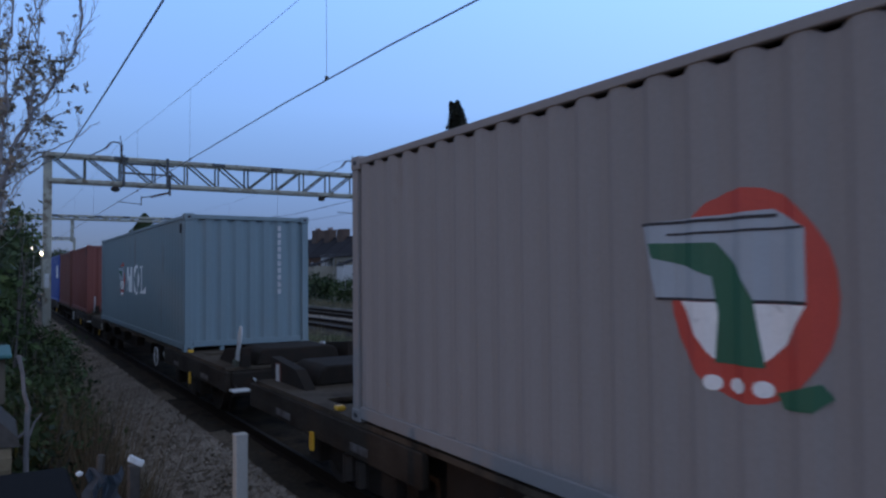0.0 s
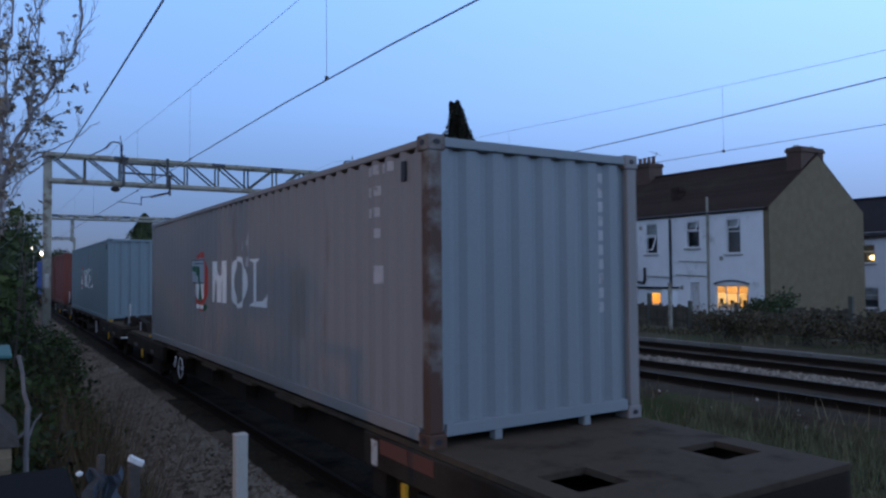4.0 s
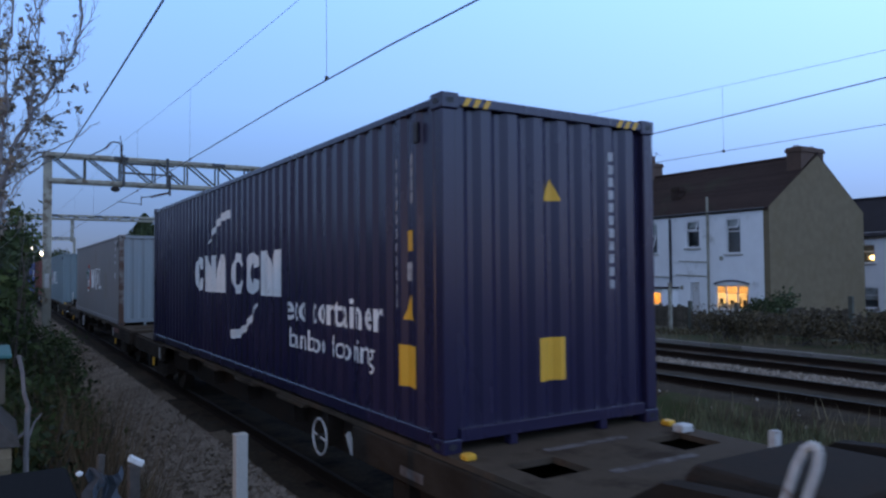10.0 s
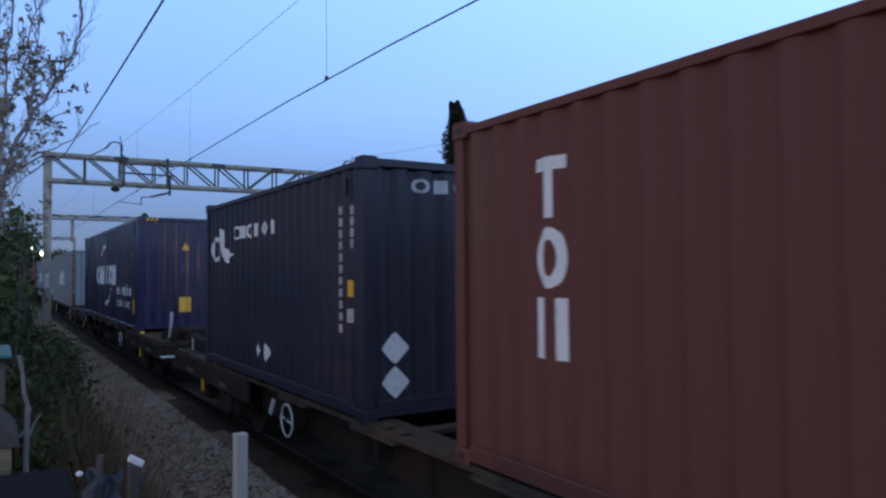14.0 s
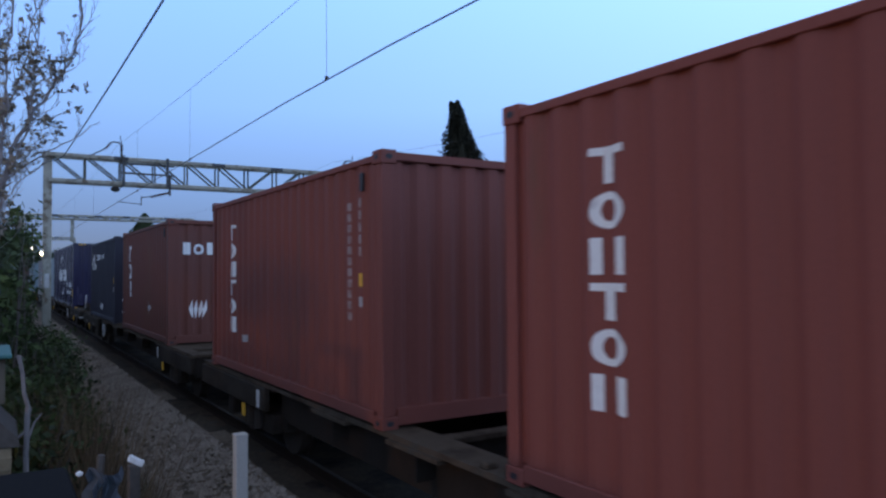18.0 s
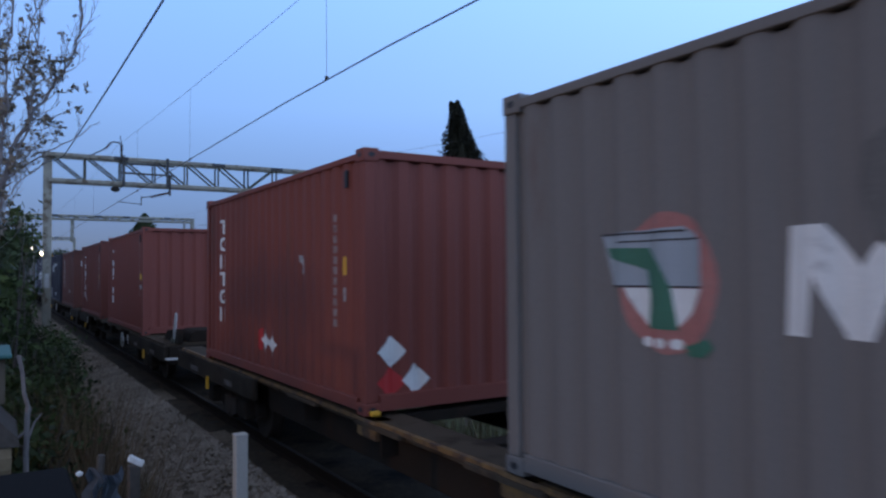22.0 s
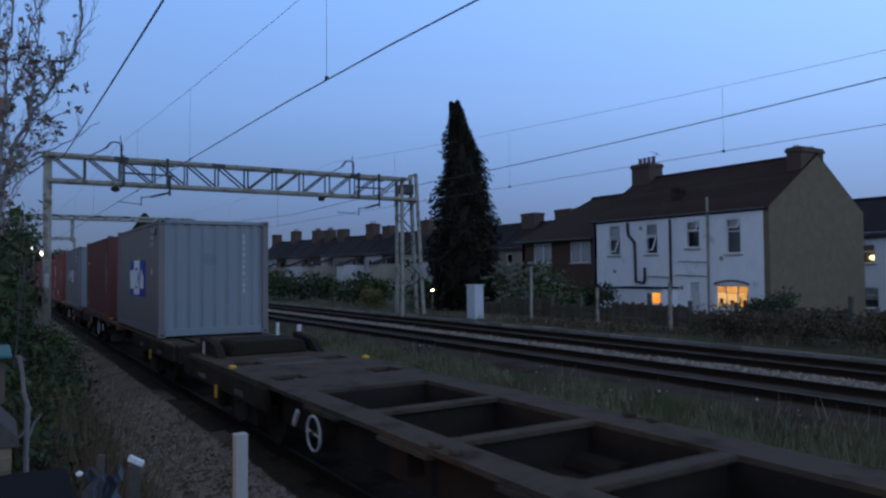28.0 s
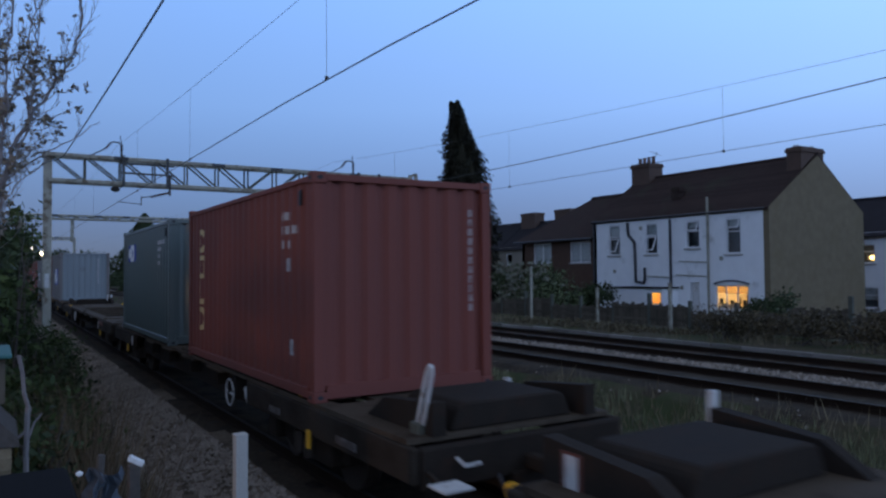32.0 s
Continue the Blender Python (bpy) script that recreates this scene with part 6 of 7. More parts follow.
def spring_tree(name, base, tall, lean, seed, leaf_count, label, spread=1.0, leaf=0.035, girth=0.007):
    """A young tree coming into leaf: forked limbs, thin twigs, small clusters of leaves."""
    rng = random.Random(seed)
    t = thing(name, label, "tree")
    bm = bmesh.new()
    tips = []

    def grow(p, d, length, r, depth):
        q = p + d * length
        limb(bm, p, q, max(r, 0.014), max(r * 0.62, 0.012), length * 0.05, rng, 3)
        if depth == 0:
            tips.append((p, q))
            return
        if depth <= 2:
            tips.append((p.lerp(q, 0.4), q))
        for k in range(rng.choice((2, 2, 3))):
            e = (d + Vector((rng.uniform(-1, 1), rng.uniform(-1, 1), rng.uniform(-0.35, 0.9))) * 0.62 * spread).normalized()
            grow(p.lerp(q, rng.uniform(0.6, 1.0)), e, length * rng.uniform(0.55, 0.8), r * 0.6, depth - 1)
    b = Vector(base)
    grow(b, Vector(lean).normalized(), tall * 0.30, tall * girth, 7)
    part("trunk", bm, M["twig"], t, "forked grey trunk with bare limbs and twigs")
    blobs = []
    for p, q in tips:
        if rng.random() < 0.4:
            c = p.lerp(q, rng.uniform(0.5, 1.05))
            s = rng.uniform(0.05, 0.13)
            blobs.append((tuple(c), (s, s, s * 0.8)))
    leaves("crown", blobs, leaf_count, leaf, M["bud"], t, seed)
    return t


def bush(name, blobs, count, size, material, label, seed, category="bush", stems=10):
    t = thing(name, label, category, "trackside bushes")
    rng = random.Random(seed)
    for _ in range(stems):
        bm = bmesh.new()
        c, r = rng.choice(blobs)
        x, y = c[0] + rng.uniform(-0.5, 0.5) * r[0], c[1] + rng.uniform(-0.5, 0.5) * r[1]
        top = Vector((c[0] + rng.uniform(-0.9, 0.9) * r[0], c[1] + rng.uniform(-0.9, 0.9) * r[1], c[2] + rng.uniform(0.2, 1.0) * r[2]))
        limb(bm, (x, y, height(x, y) - 0.05), top, 0.022, 0.005, 0.08, rng)
        part("stem", bm, M["bark"], t)
    leaves("foliage", blobs, count, size, M[material], t, seed)
    return t


SPIRE_AT = (0.0, 0.15, 0.3, 0.42, 0.55, 0.68, 0.82, 0.9, 0.97, 1.0)
SPIRE_WIDE = (0.85, 1.0, 1.0, 0.93, 0.84, 0.65, 0.47, 0.28, 0.13, 0.05)


def conifer(x, y, tall, radius, seed, label, count=7000, fine=1.0, material="conifer", tip=0.0):
    t = thing("conifer_tree", label, "tree")
    z = height(x, y)
    part("trunk", bar((x, y, z - 0.1), (x, y, z + tall * 0.9), 0.2, 8, 0.02), M["bark"], t)
    core = bmesh.new()
    rings = []
    for k in range(15):
        f = k / 14
        rr = radius * 0.74 * float(np.interp(f, SPIRE_AT, SPIRE_WIDE)) + 0.02
        rings.append([core.verts.new((x + rr * (0.85 + 0.2 * math.sin(3 * i + k * 1.3)) * math.cos(0.5236 * i), y + rr * (0.85 + 0.2 * math.sin(2 * i + k)) * math.sin(0.5236 * i), z + 0.3 + f * (tall - 0.6))) for i in range(12)])
    for lo, hi in zip(rings, rings[1:]):
        for i in range(12):
            core.faces.new((lo[i], lo[(i + 1) % 12], hi[(i + 1) % 12], hi[i]))
    for v in core.verts:
        bend = float(np.interp((v.co.z - z) / tall, (0.7, 1.0), (0.4 * tip, -tip)))
        v.co += Vector((0.85 * bend, -0.53 * bend, 0))
    part("inner_crown", core, M[material], t, "dense dark inner foliage")
    rng = np.random.default_rng(seed)
    h = rng.random(count) ** 1.15
    a = rng.uniform(0, 6.2832, count)
    lump = 0.84 + 0.16 * np.sin(a * 3 + h * 23) + 0.16 * np.sin(a * 7 - h * 41) + 0.06 * rng.normal(size=count)
    shape = np.interp(h, SPIRE_AT, SPIRE_WIDE)
    r = radius * shape * lump * np.sqrt(rng.uniform(0.35, 1.0, count))
    c = np.stack([x + r * np.cos(a), y + r * np.sin(a), z + 0.4 + h * (tall - 0.4) - 0.2 * r], 1)
    bend = np.interp(h, (0.7, 1.0), (0.4 * tip, -tip)) + np.where(rng.random(count) < 0.4, -0.8, 0.5) * tip * np.clip((h - 0.9) * 9, 0, 1)
    c[:, 0] += 0.85 * bend
    c[:, 1] -= 0.53 * bend
    c[:, 2] -= np.where(bend < -tip, 0.2, 0.0) * tip
    out = np.stack([np.cos(a), np.sin(a), -0.7 - 0.5 * rng.random(count)], 1)
    out += rng.normal(size=(count, 3)) * 0.25
    out /= np.linalg.norm(out, axis=1)[:, None]
    side = np.cross(out, rng.normal(size=(count, 3)))
    side /= np.linalg.norm(side, axis=1)[:, None]
    s = (0.14 + 0.2 * rng.random(count))[:, None] * fine * max(1.0, radius / 2.0) * (0.5 + 0.5 * (1 - h))[:, None]
    v = np.stack([c - out * s, c + side * s * 0.4, c + out * s, c - side * s * 0.4], 1).reshape(-1, 3)
    sheet("crown", v.tolist(), np.arange(4 * count).reshape(-1, 4).tolist(), M[material], t)
    return t


conifer(21.85, 33.05, 11.6, 2.0, 4, "tall narrow dark evergreen beside the line", 30000, 0.6, tip=0.3)
conifer(17.8, 107.0, 10.7, 3.7, 7, "distant dark evergreen beyond the line", 7000, 0.8, "leaf_dark")
def arching_tree(limbs, seed, label, tufts=()):
    """A young tree coming into leaf: a few arching limbs, forking side twigs that turn upwards, clusters of opening leaves."""
    rng = random.Random(seed)
    t = thing("sapling_tree", label, "tree")
    bm = bmesh.new()
    blobs = []

    def twig(p, d, length, r, depth):
        n = 5
        q = p.copy()
        for i in range(n):
            d = (d + Vector((rng.uniform(-0.22, 0.22), rng.uniform(-0.22, 0.22), rng.uniform(-0.08, 0.26)))).normalized()
            e = q + d * length / n
            rod(bm, q, e, max(0.0022, r * (1 - 0.16 * i)), max(0.0022, r * (0.84 - 0.16 * i)), 4)
            q = e
            if depth and i and rng.random() < 0.66:
                side = (d + Vector((rng.uniform(-1, 1), rng.uniform(-1, 1), rng.uniform(-0.2, 0.7))) * 0.9).normalized()
                twig(q, side, length * rng.uniform(0.35, 0.6), r * 0.6, depth - 1)
            if q.z < 5.0 and r > 0.003 and rng.random() < (0.02 if depth else 0.05):
                k = rng.uniform(0.03, 0.06)
                blobs.append((tuple(q), (k, k, k * 0.8)))
        if rng.random() < (0.34 if q.z < 5.0 else 0.2) and q.x < 0.75:
            k = rng.uniform(0.03, 0.08)
            blobs.append((tuple(q), (k, k, k * 0.8)))
    for points, r in limbs:
        pts = [Vector(p) for p in points]
        n = 5
        path = []
        for i in range(len(pts) - 1):
            p0, p1, p2, p3 = pts[max(0, i - 1)], pts[i], pts[i + 1], pts[min(len(pts) - 1, i + 2)]
            for k in range(n):
                u = k / n
                path.append(0.5 * (2 * p1 + (p2 - p0) * u + (2 * p0 - 5 * p1 + 4 * p2 - p3) * u * u + (3 * p1 - p0 - 3 * p2 + p3) * u ** 3))
        path.append(pts[-1])
        path = [p + Vector((rng.uniform(-0.025, 0.025), rng.uniform(-0.025, 0.025), rng.uniform(-0.02, 0.02))) * min(1, i) for i, p in enumerate(path)]
        m = len(path) - 1
        for i in range(m):
            f = i / m
            rod(bm, path[i], path[i + 1], r * 0.85 * (1 - 0.82 * f), r * 0.85 * (1 - 0.82 * (i + 1) / m), 6)
            if f > 0.22 and (r > 0.025 or rng.random() < 0.3):
                along = (path[i + 1] - path[i]).normalized()
                for k in range(rng.choice((1, 1, 2))):
                    d = (along + Vector((rng.uniform(-1.1, 0.9), rng.uniform(-1, 1), rng.uniform(-0.2, 0.6)))).normalized()
                    twig(path[i + 1], d, rng.uniform(0.25, 0.62) * (1.15 - 0.5 * f), 0.0065, 2 if rng.random() < 0.35 else 1)
    for root, end, k in tufts:
        a, e = Vector(root), Vector(end)
        mid = (a + e) / 2 - Vector((0, 0, 0.04))
        rod(bm, a, mid, 0.008, 0.006, 5)
        rod(bm, mid, e, 0.006, 0.004, 5)
        for _ in range(5):
            blobs.append((tuple(e + Vector((rng.uniform(-1, 1), rng.uniform(-1, 1), rng.uniform(-0.6, 0.6))) * k), (k * 0.5, k * 0.5, k * 0.4)))
    part("trunk", bm, M["twig"], t, "thin grey arching limbs and forked twigs")
    leaves("crown", blobs, 8 * len(blobs), 0.028, M["bud"], t, seed)


arching_tree([
    (((-0.55, 9.2, -0.3), (-0.24, 9.2, 1.64), (-0.07, 9.2, 2.84), (0.13, 9.2, 3.68), (0.39, 9.2, 4.28), (0.64, 9.2, 4.73), (0.76, 9.2, 5.04), (0.84, 9.2, 5.55), (0.89, 9.2, 6.03)), 0.034),
    (((-0.55, 9.2, -0.3), (-0.28, 9.0, 1.77), (-0.1, 9.0, 2.95), (0.06, 9.0, 3.8), (0.09, 9.0, 4.3), (0.12, 9.0, 5.04), (0.18, 9.0, 5.73)), 0.036),
    (((-0.55, 9.2, -0.3), (-0.22, 9.3, 2.35), (-0.08, 9.3, 3.09), (0.16, 9.3, 3.53), (0.37, 9.3, 3.72), (0.6, 9.3, 3.88), (0.89, 9.3, 4.09), (1.05, 9.3, 4.24)), 0.02),
    (((-0.55, 9.2, -0.3), (-0.3, 9.4, 1.99), (-0.16, 9.4, 3.1), (-0.03, 9.4, 3.98), (0.2, 9.4, 4.58), (0.34, 9.4, 5.19), (0.37, 9.4, 5.85)), 0.028),
], 21, "tall young tree coming into leaf beside the track", (
    ((0.55, 9.2, 4.5), (0.8, 9.2, 4.6), 0.1), ((0.33, 9.2, 4.15), (0.74, 9.2, 4.33), 0.1), ((0.3, 9.2, 4.05), (0.56, 9.2, 4.13), 0.1),
    ((0.2, 9.2, 3.8), (0.48, 9.2, 3.92), 0.07), ((0.15, 9.2, 3.7), (0.37, 9.2, 3.84), 0.07), ((0.6, 9.2, 4.6), (0.56, 9.2, 4.82), 0.15), ((0.4, 9.2, 4.35), (0.36, 9.2, 4.65), 0.13)))
arching_tree([
    (((-0.5, 10.4, -0.3), (-0.27, 10.4, 1.67), (-0.05, 10.4, 2.83), (0.12, 10.4, 3.53), (0.32, 10.4, 4.22), (0.41, 10.4, 5.06), (0.46, 10.4, 5.72), (0.62, 10.4, 6.41)), 0.03),
    (((-0.5, 10.4, -0.3), (-0.27, 10.2, 1.95), (-0.17, 10.2, 3.02), (-0.07, 10.2, 4.39), (-0.01, 10.2, 5.22), (0.06, 10.2, 6.21)), 0.03),
    (((-0.5, 10.4, -0.3), (-0.22, 10.6, 1.93), (-0.06, 10.6, 2.91), (0.18, 10.6, 3.48), (0.43, 10.6, 3.79), (0.59, 10.6, 3.95)), 0.018),
], 5, "thin young tree with bare twigs and small leaves")
spring_tree("bare_tree", (45.0, 26.2, -0.2), 9.6, (0.02, 0.0, 1), 9, 1500, "bare tree behind the houses", 1.0, 0.05)
rngp = random.Random(2)
# dark hedge on the near side, up to the gantry and past it
for k in range(9):
    y = 14 + 4.2 * k
    x = 0.15 + 0.012 * k * k * 0.2 + rngp.uniform(-0.3, 0.2)
    tall = 1.2 + 0.12 * k + rngp.uniform(0, 0.6)
    blobs = [((x - 1.2 + rngp.uniform(-0.6, 0.6), y + rngp.uniform(-1.6, 1.6), tall * rngp.uniform(0.35, 0.95)), (rngp.uniform(0.6, 1.1), rngp.uniform(0.8, 1.4), tall * 0.5)) for _ in range(7)]
    bush("hedge_bush", blobs, 2300, 0.06 + 0.004 * k, "leaf_dark" if k % 2 else "leaf", "dark green overgrown bush beside the ballast", 30 + k)
# tall ragged hedge that hides the line's vanishing point
for k, (y, tall) in enumerate(((8.4, 3.0), (11.6, 3.4), (15.5, 3.6), (18.5, 3.9), (22.0, 4.0), (26.0, 4.1), (30.5, 3.9))):
    e = 0.044 * y
    blobs = [((e - rngp.uniform(0.25, 1.6), y + rngp.uniform(-1.6, 1.6), tall * rngp.uniform(0.1, 0.9)), (rngp.uniform(0.3, 0.55), rngp.uniform(0.5, 0.9), tall * 0.13)) for _ in range(16)]
    bush("tall_hedge", blobs, 3000, 0.07, "leaf_dark" if k % 2 else "leaf", "tall ragged dark green hedge beside the line", 200 + k, "hedge", 40)
# nearer undergrowth that leans over the ballast
for k, (x, y, tall, n) in enumerate(((0.45, 7.2, 1.5, 1500), (0.7, 8.8, 1.4, 1600), (0.95, 11.0, 1.2, 2600), (1.15, 13.5, 1.45, 3000), (1.3, 17.0, 1.5, 2800), (1.45, 21.5, 1.1, 2000), (1.5, 26.0, 1.2, 1800))):
    blobs = [((x - rngp.uniform(0.0, 0.7), y + rngp.uniform(-1.1, 1.1), tall * rngp.uniform(0.1, 0.75) - 0.25), (rngp.uniform(0.25, 0.5), rngp.uniform(0.35, 0.7), tall * 0.38)) for _ in range(8)]
    bush("undergrowth", blobs, n, 0.045, "leaf_dark" if k % 3 == 0 else "leaf", "low dark undergrowth with dry stems beside the ballast", 60 + k, "undergrowth", 26)
# bushes on the far side
bush("elder_bush", [((23.0 + rngp.uniform(-0.8, 0.8), 28.6 + rngp.uniform(-2.4, 2.2), 1.5 + rngp.uniform(-0.9, 1.0)), (0.8, 0.9, 0.7)) for _ in range(16)], 5600, 0.09, "leaf_pale", "green bush with clusters of pale blossom", 80)
el = thing("blossom_heads", "flat clusters of pale white blossom on the green bush", "blossom", kind="stuff")
leaves("blossom_cluster", [((22.6 + rngp.uniform(-0.9, 0.5), 28.6 + rngp.uniform(-2.6, 2.4), 1.9 + rngp.uniform(-0.9, 1.0)), (0.16, 0.2, 0.06)) for _ in range(80)], 2600, 0.06, M["blossom"], el, 81)
bush("dark_bush", [((26.5 + rngp.uniform(-0.6, 0.6), 27.9 + rngp.uniform(-0.9, 0.9), 0.8 + rngp.uniform(-0.4, 0.7)), (0.7, 0.7, 0.6)) for _ in range(6)], 2200, 0.09, "leaf_dark", "rounded dark shrub by the lean-to", 82)
for k, (y0, y1, x, tall, m) in enumerate(((36, 46, 21.5, 1.7, "leaf"), (46, 58, 21.0, 2.3, "leaf_dark"), (58, 74, 21.0, 2.5, "leaf"), (74, 96, 21.0, 2.9, "leaf_dark"), (96, 130, 20.5, 3.0, "leaf"), (130, 190, 20, 3.0, "leaf_dark"))):
    blobs = [((x + rngp.uniform(-1.5, 2.5), rngp.uniform(y0, y1), 0.4 + tall * rngp.uniform(0.15, 0.7)), (1.1, 1.4, tall * 0.36)) for _ in range(12)]
    bush("trackside_bush", blobs, 3000, 0.13 + 0.02 * k, m, "rough green bushes along the far side of the line", 90 + k)
bush("yellow_shrub", [((19.6 + rngp.uniform(-0.5, 0.5), 39.5 + rngp.uniform(-0.9, 0.9), 0.8 + rngp.uniform(-0.3, 0.5)), (0.5, 0.6, 0.4)) for _ in range(5)], 1200, 0.08, "gorse", "yellowish shrub at the foot of the gantry", 110)
# brambles along the boundary by the houses
for k in range(7):
    y = 4.5 + 3.0 * k
    thick = y < 15
    blobs = [((19.2 + rngp.uniform(-0.8, 0.9), y + rngp.uniform(-1.6, 1.6), (0.75 if y < 11 else 0.55 if thick else 0.3) + rngp.uniform(0.0, 0.5 if thick else 0.2)), (0.6, 0.9, 0.36 if thick else 0.16)) for _ in range(9 if thick else 5)]
    bush("bramble", blobs, 3000 if thick else 900, 0.05, "bramble", "low dark brambles along the boundary fence", 120 + k, "bramble", 16 if thick else 6)
bush("dark_bush", [((22.3 + rngp.uniform(-0.5, 0.5), 14.9 + rngp.uniform(-0.6, 0.6), 0.9 + rngp.uniform(-0.4, 0.5)), (0.6, 0.6, 0.45)) for _ in range(6)], 2400, 0.07, "leaf_dark", "rounded dark shrub behind the boundary fence", 141)
bush("dark_bush", [((25.5 + rngp.uniform(-0.5, 0.5), 17.3 + rngp.uniform(-0.7, 0.7), 0.55 + rngp.uniform(-0.4, 0.4)), (0.55, 0.6, 0.5)) for _ in range(6)], 2000, 0.09, "leaf_dark", "rounded dark shrub beside the gable", 140)
# far trees up the line
for k, (x, y, tall) in enumerate(((8.5, 150, 7.5), (12.5, 165, 7), (16, 150, 7), (-3, 120, 8), (24, 170, 7), (5.5, 190, 8))):
    blobs = [((x + rngp.uniform(-2.5, 2.5), y + rngp.uniform(-3, 3), tall * rngp.uniform(0.3, 0.9)), (1.8, 1.8, 1.6)) for _ in range(10)]
    bush("far_tree", blobs, 1800, 0.28, "leaf_dark", "distant dark tree beside the line", 150 + k, "tree", 6)


def grass(name, regions, tall, material, label, seed, wide=0.012):
    rng = np.random.default_rng(seed)
    V = []
    for count, x0, x1, y0, y1 in regions:
        x, y = rng.uniform(x0, x1, count), rng.uniform(y0, y1, count)
        keep = np.array([noise.noise((a * 0.5, b * 0.5, seed)) + 0.5 * noise.noise((a * 1.7, b * 1.7, seed)) for a, b in zip(x, y)]) > -0.12
        x, y = x[keep], y[keep]
        z = np.array([height(a, b) for a, b in zip(x, y)])
        a, s = rng.uniform(0, 6.28, len(x)), tall * rng.uniform(0.4, 1.3, len(x))
        lean = rng.uniform(-0.4, 0.4, (len(x), 2)) * s[:, None]
        wv = np.stack([np.cos(a), np.sin(a)], 1) * wide
        V.append(np.stack([np.stack([x - wv[:, 0], y - wv[:, 1], z - 0.02], 1), np.stack([x + wv[:, 0], y + wv[:, 1], z - 0.02], 1), np.stack([x + lean[:, 0], y + lean[:, 1], z + s], 1)], 1).reshape(-1, 3))
    v = np.concatenate(V)
    me = bpy.data.meshes.new(name)
    me.from_pydata(v.tolist(), [], np.arange(len(v)).reshape(-1, 3).tolist())
    me.materials.append(M[material])
    tagged(new(name, me), label, "grass", kind="stuff")


grass("grass", ((42000, 6.7, 10.6, 2.5, 30), (12000, 6.7, 10.6, 30, 70)), 0.27, "grass", "pale rough grass between the tracks", 3)
grass("dry_grass", ((9000, 6.6, 11.0, 2.5, 30), (5500, 0.6, 1.75, 4.5, 24), (4200, 17.9, 20.0, 4, 50)), 0.3, "straw", "dry yellowish grass stalks", 4)
grass("dry_stems", ((3200, 0.12, 1.0, 6.3, 8.6), (1500, 0.4, 1.3, 8.6, 15.0)), 1.35, "straw_dark", "tall dry brown stems beside the ballast", 6, 0.008)
stones()


# ---- small things beside the line ----
def marker_post():
    p = thing("marker_post", "pale weathered square timber post in the ballast", "post")
    bm = block(1.5, 1.59, 5.25, 5.34, height(1.55, 5.3) - 0.1, 1.25, 0.006)
    part("shaft", bm, M["timber"], p)
    part("top", block(1.498, 1.592, 5.248, 5.342, 1.24, 1.254, 0.004), M["timber"], p)


def relay_cabinet():
    c = thing("relay_cabinet", "pale grey steel lineside equipment cabinet", "cabinet")
    x, y = 18.3, 26.98
    z = height(x, y)
    body = part("body", block(x, x + 0.5, y - 0.32, y + 0.32, z + 0.06, z + 1.5, 0.015), M["cabinet"], c)
    part("plinth", block(x - 0.05, x + 0.55, y - 0.37, y + 0.37, z - 0.1, z + 0.06, 0.01), M["concrete"], c)
    part("lid", block(x - 0.04, x + 0.54, y - 0.36, y + 0.36, z + 1.5, z + 1.56, 0.012), M["cabinet"], c)
    door = part("door", block(x - 0.012, x, y - 0.28, y + 0.28, z + 0.14, z + 1.44, 0.005), M["cabinet"], c)
    part("door_handle", bar((x - 0.05, y + 0.22, z + 0.8), (x - 0.05, y + 0.22, z + 0.95), 0.012), M["dark_steel"], door)


def boundary():
    """Board fence panels between posts in front of the gardens, and the concrete cable trough."""
    f = thing("garden_fence", "weathered dark wooden board fence with concrete posts", "fence")
    y = 9.4
    k = 0
    board = {}
    while y < 35:
        x = 20.9 + 0.02 * (y - 17)
        z = height(x, y)
        tall = 0.85 + 0.15 * math.sin(k * 1.7)
        part("post", block(x - 0.06, x + 0.06, y - 0.06, y + 0.06, z - 0.1, z + tall + (0.3 if k % 2 else 0.08), 0.01), M["galv_dark"], f)
        for i in range(11):
            yy = y + 0.1 + 0.165 * i
            hh = tall - 0.1 + 0.05 * math.sin(i * 2.3 + k)
            part("board", block(x + 0.012, x + 0.03, yy, yy + 0.155, z + 0.04, z + hh), M["fence"], f)
        for zz in (0.25, tall - 0.3):
            part("rail", block(x - 0.03, x + 0.01, y + 0.06, y + 1.84, z + zz, z + zz + 0.07), M["fence"], f)
        y += 1.9
        k += 1
    t = thing("bank_edging", "weathered concrete edging along the top of the far bank", "edging")
    lid = mesh_of("edging_stone", block(-0.07, 0.07, -0.49, 0.49, -0.1, 0.07, 0.008), M["edging"])
    for i in range(100):
        yy = 3 + 1.0 * i
        o = part("edging_stone", lid, None, t)
        o.location = (17.5, yy, height(17.5, yy))
        o.rotation_euler = (0, radians(rngp.uniform(-2, 2)), radians(rngp.uniform(-1, 1)))
    for px, py, tall in ((20.2, 25.0, 2.3), (19.4, 16.6, 1.7), (20.6, 21.3, 1.4)):
        p = thing("boundary_post", "slim grey post by the boundary fence", "post", "boundary posts")
        part("shaft", block(px - 0.05, px + 0.05, py - 0.05, py + 0.05, height(px, py) - 0.1, height(px, py) + tall, 0.008), M["galv"], p)
        part("cap", block(px - 0.055, px + 0.055, py - 0.055, py + 0.055, height(px, py) + tall - 0.01, height(px, py) + tall + 0.012), M["galv"], p)


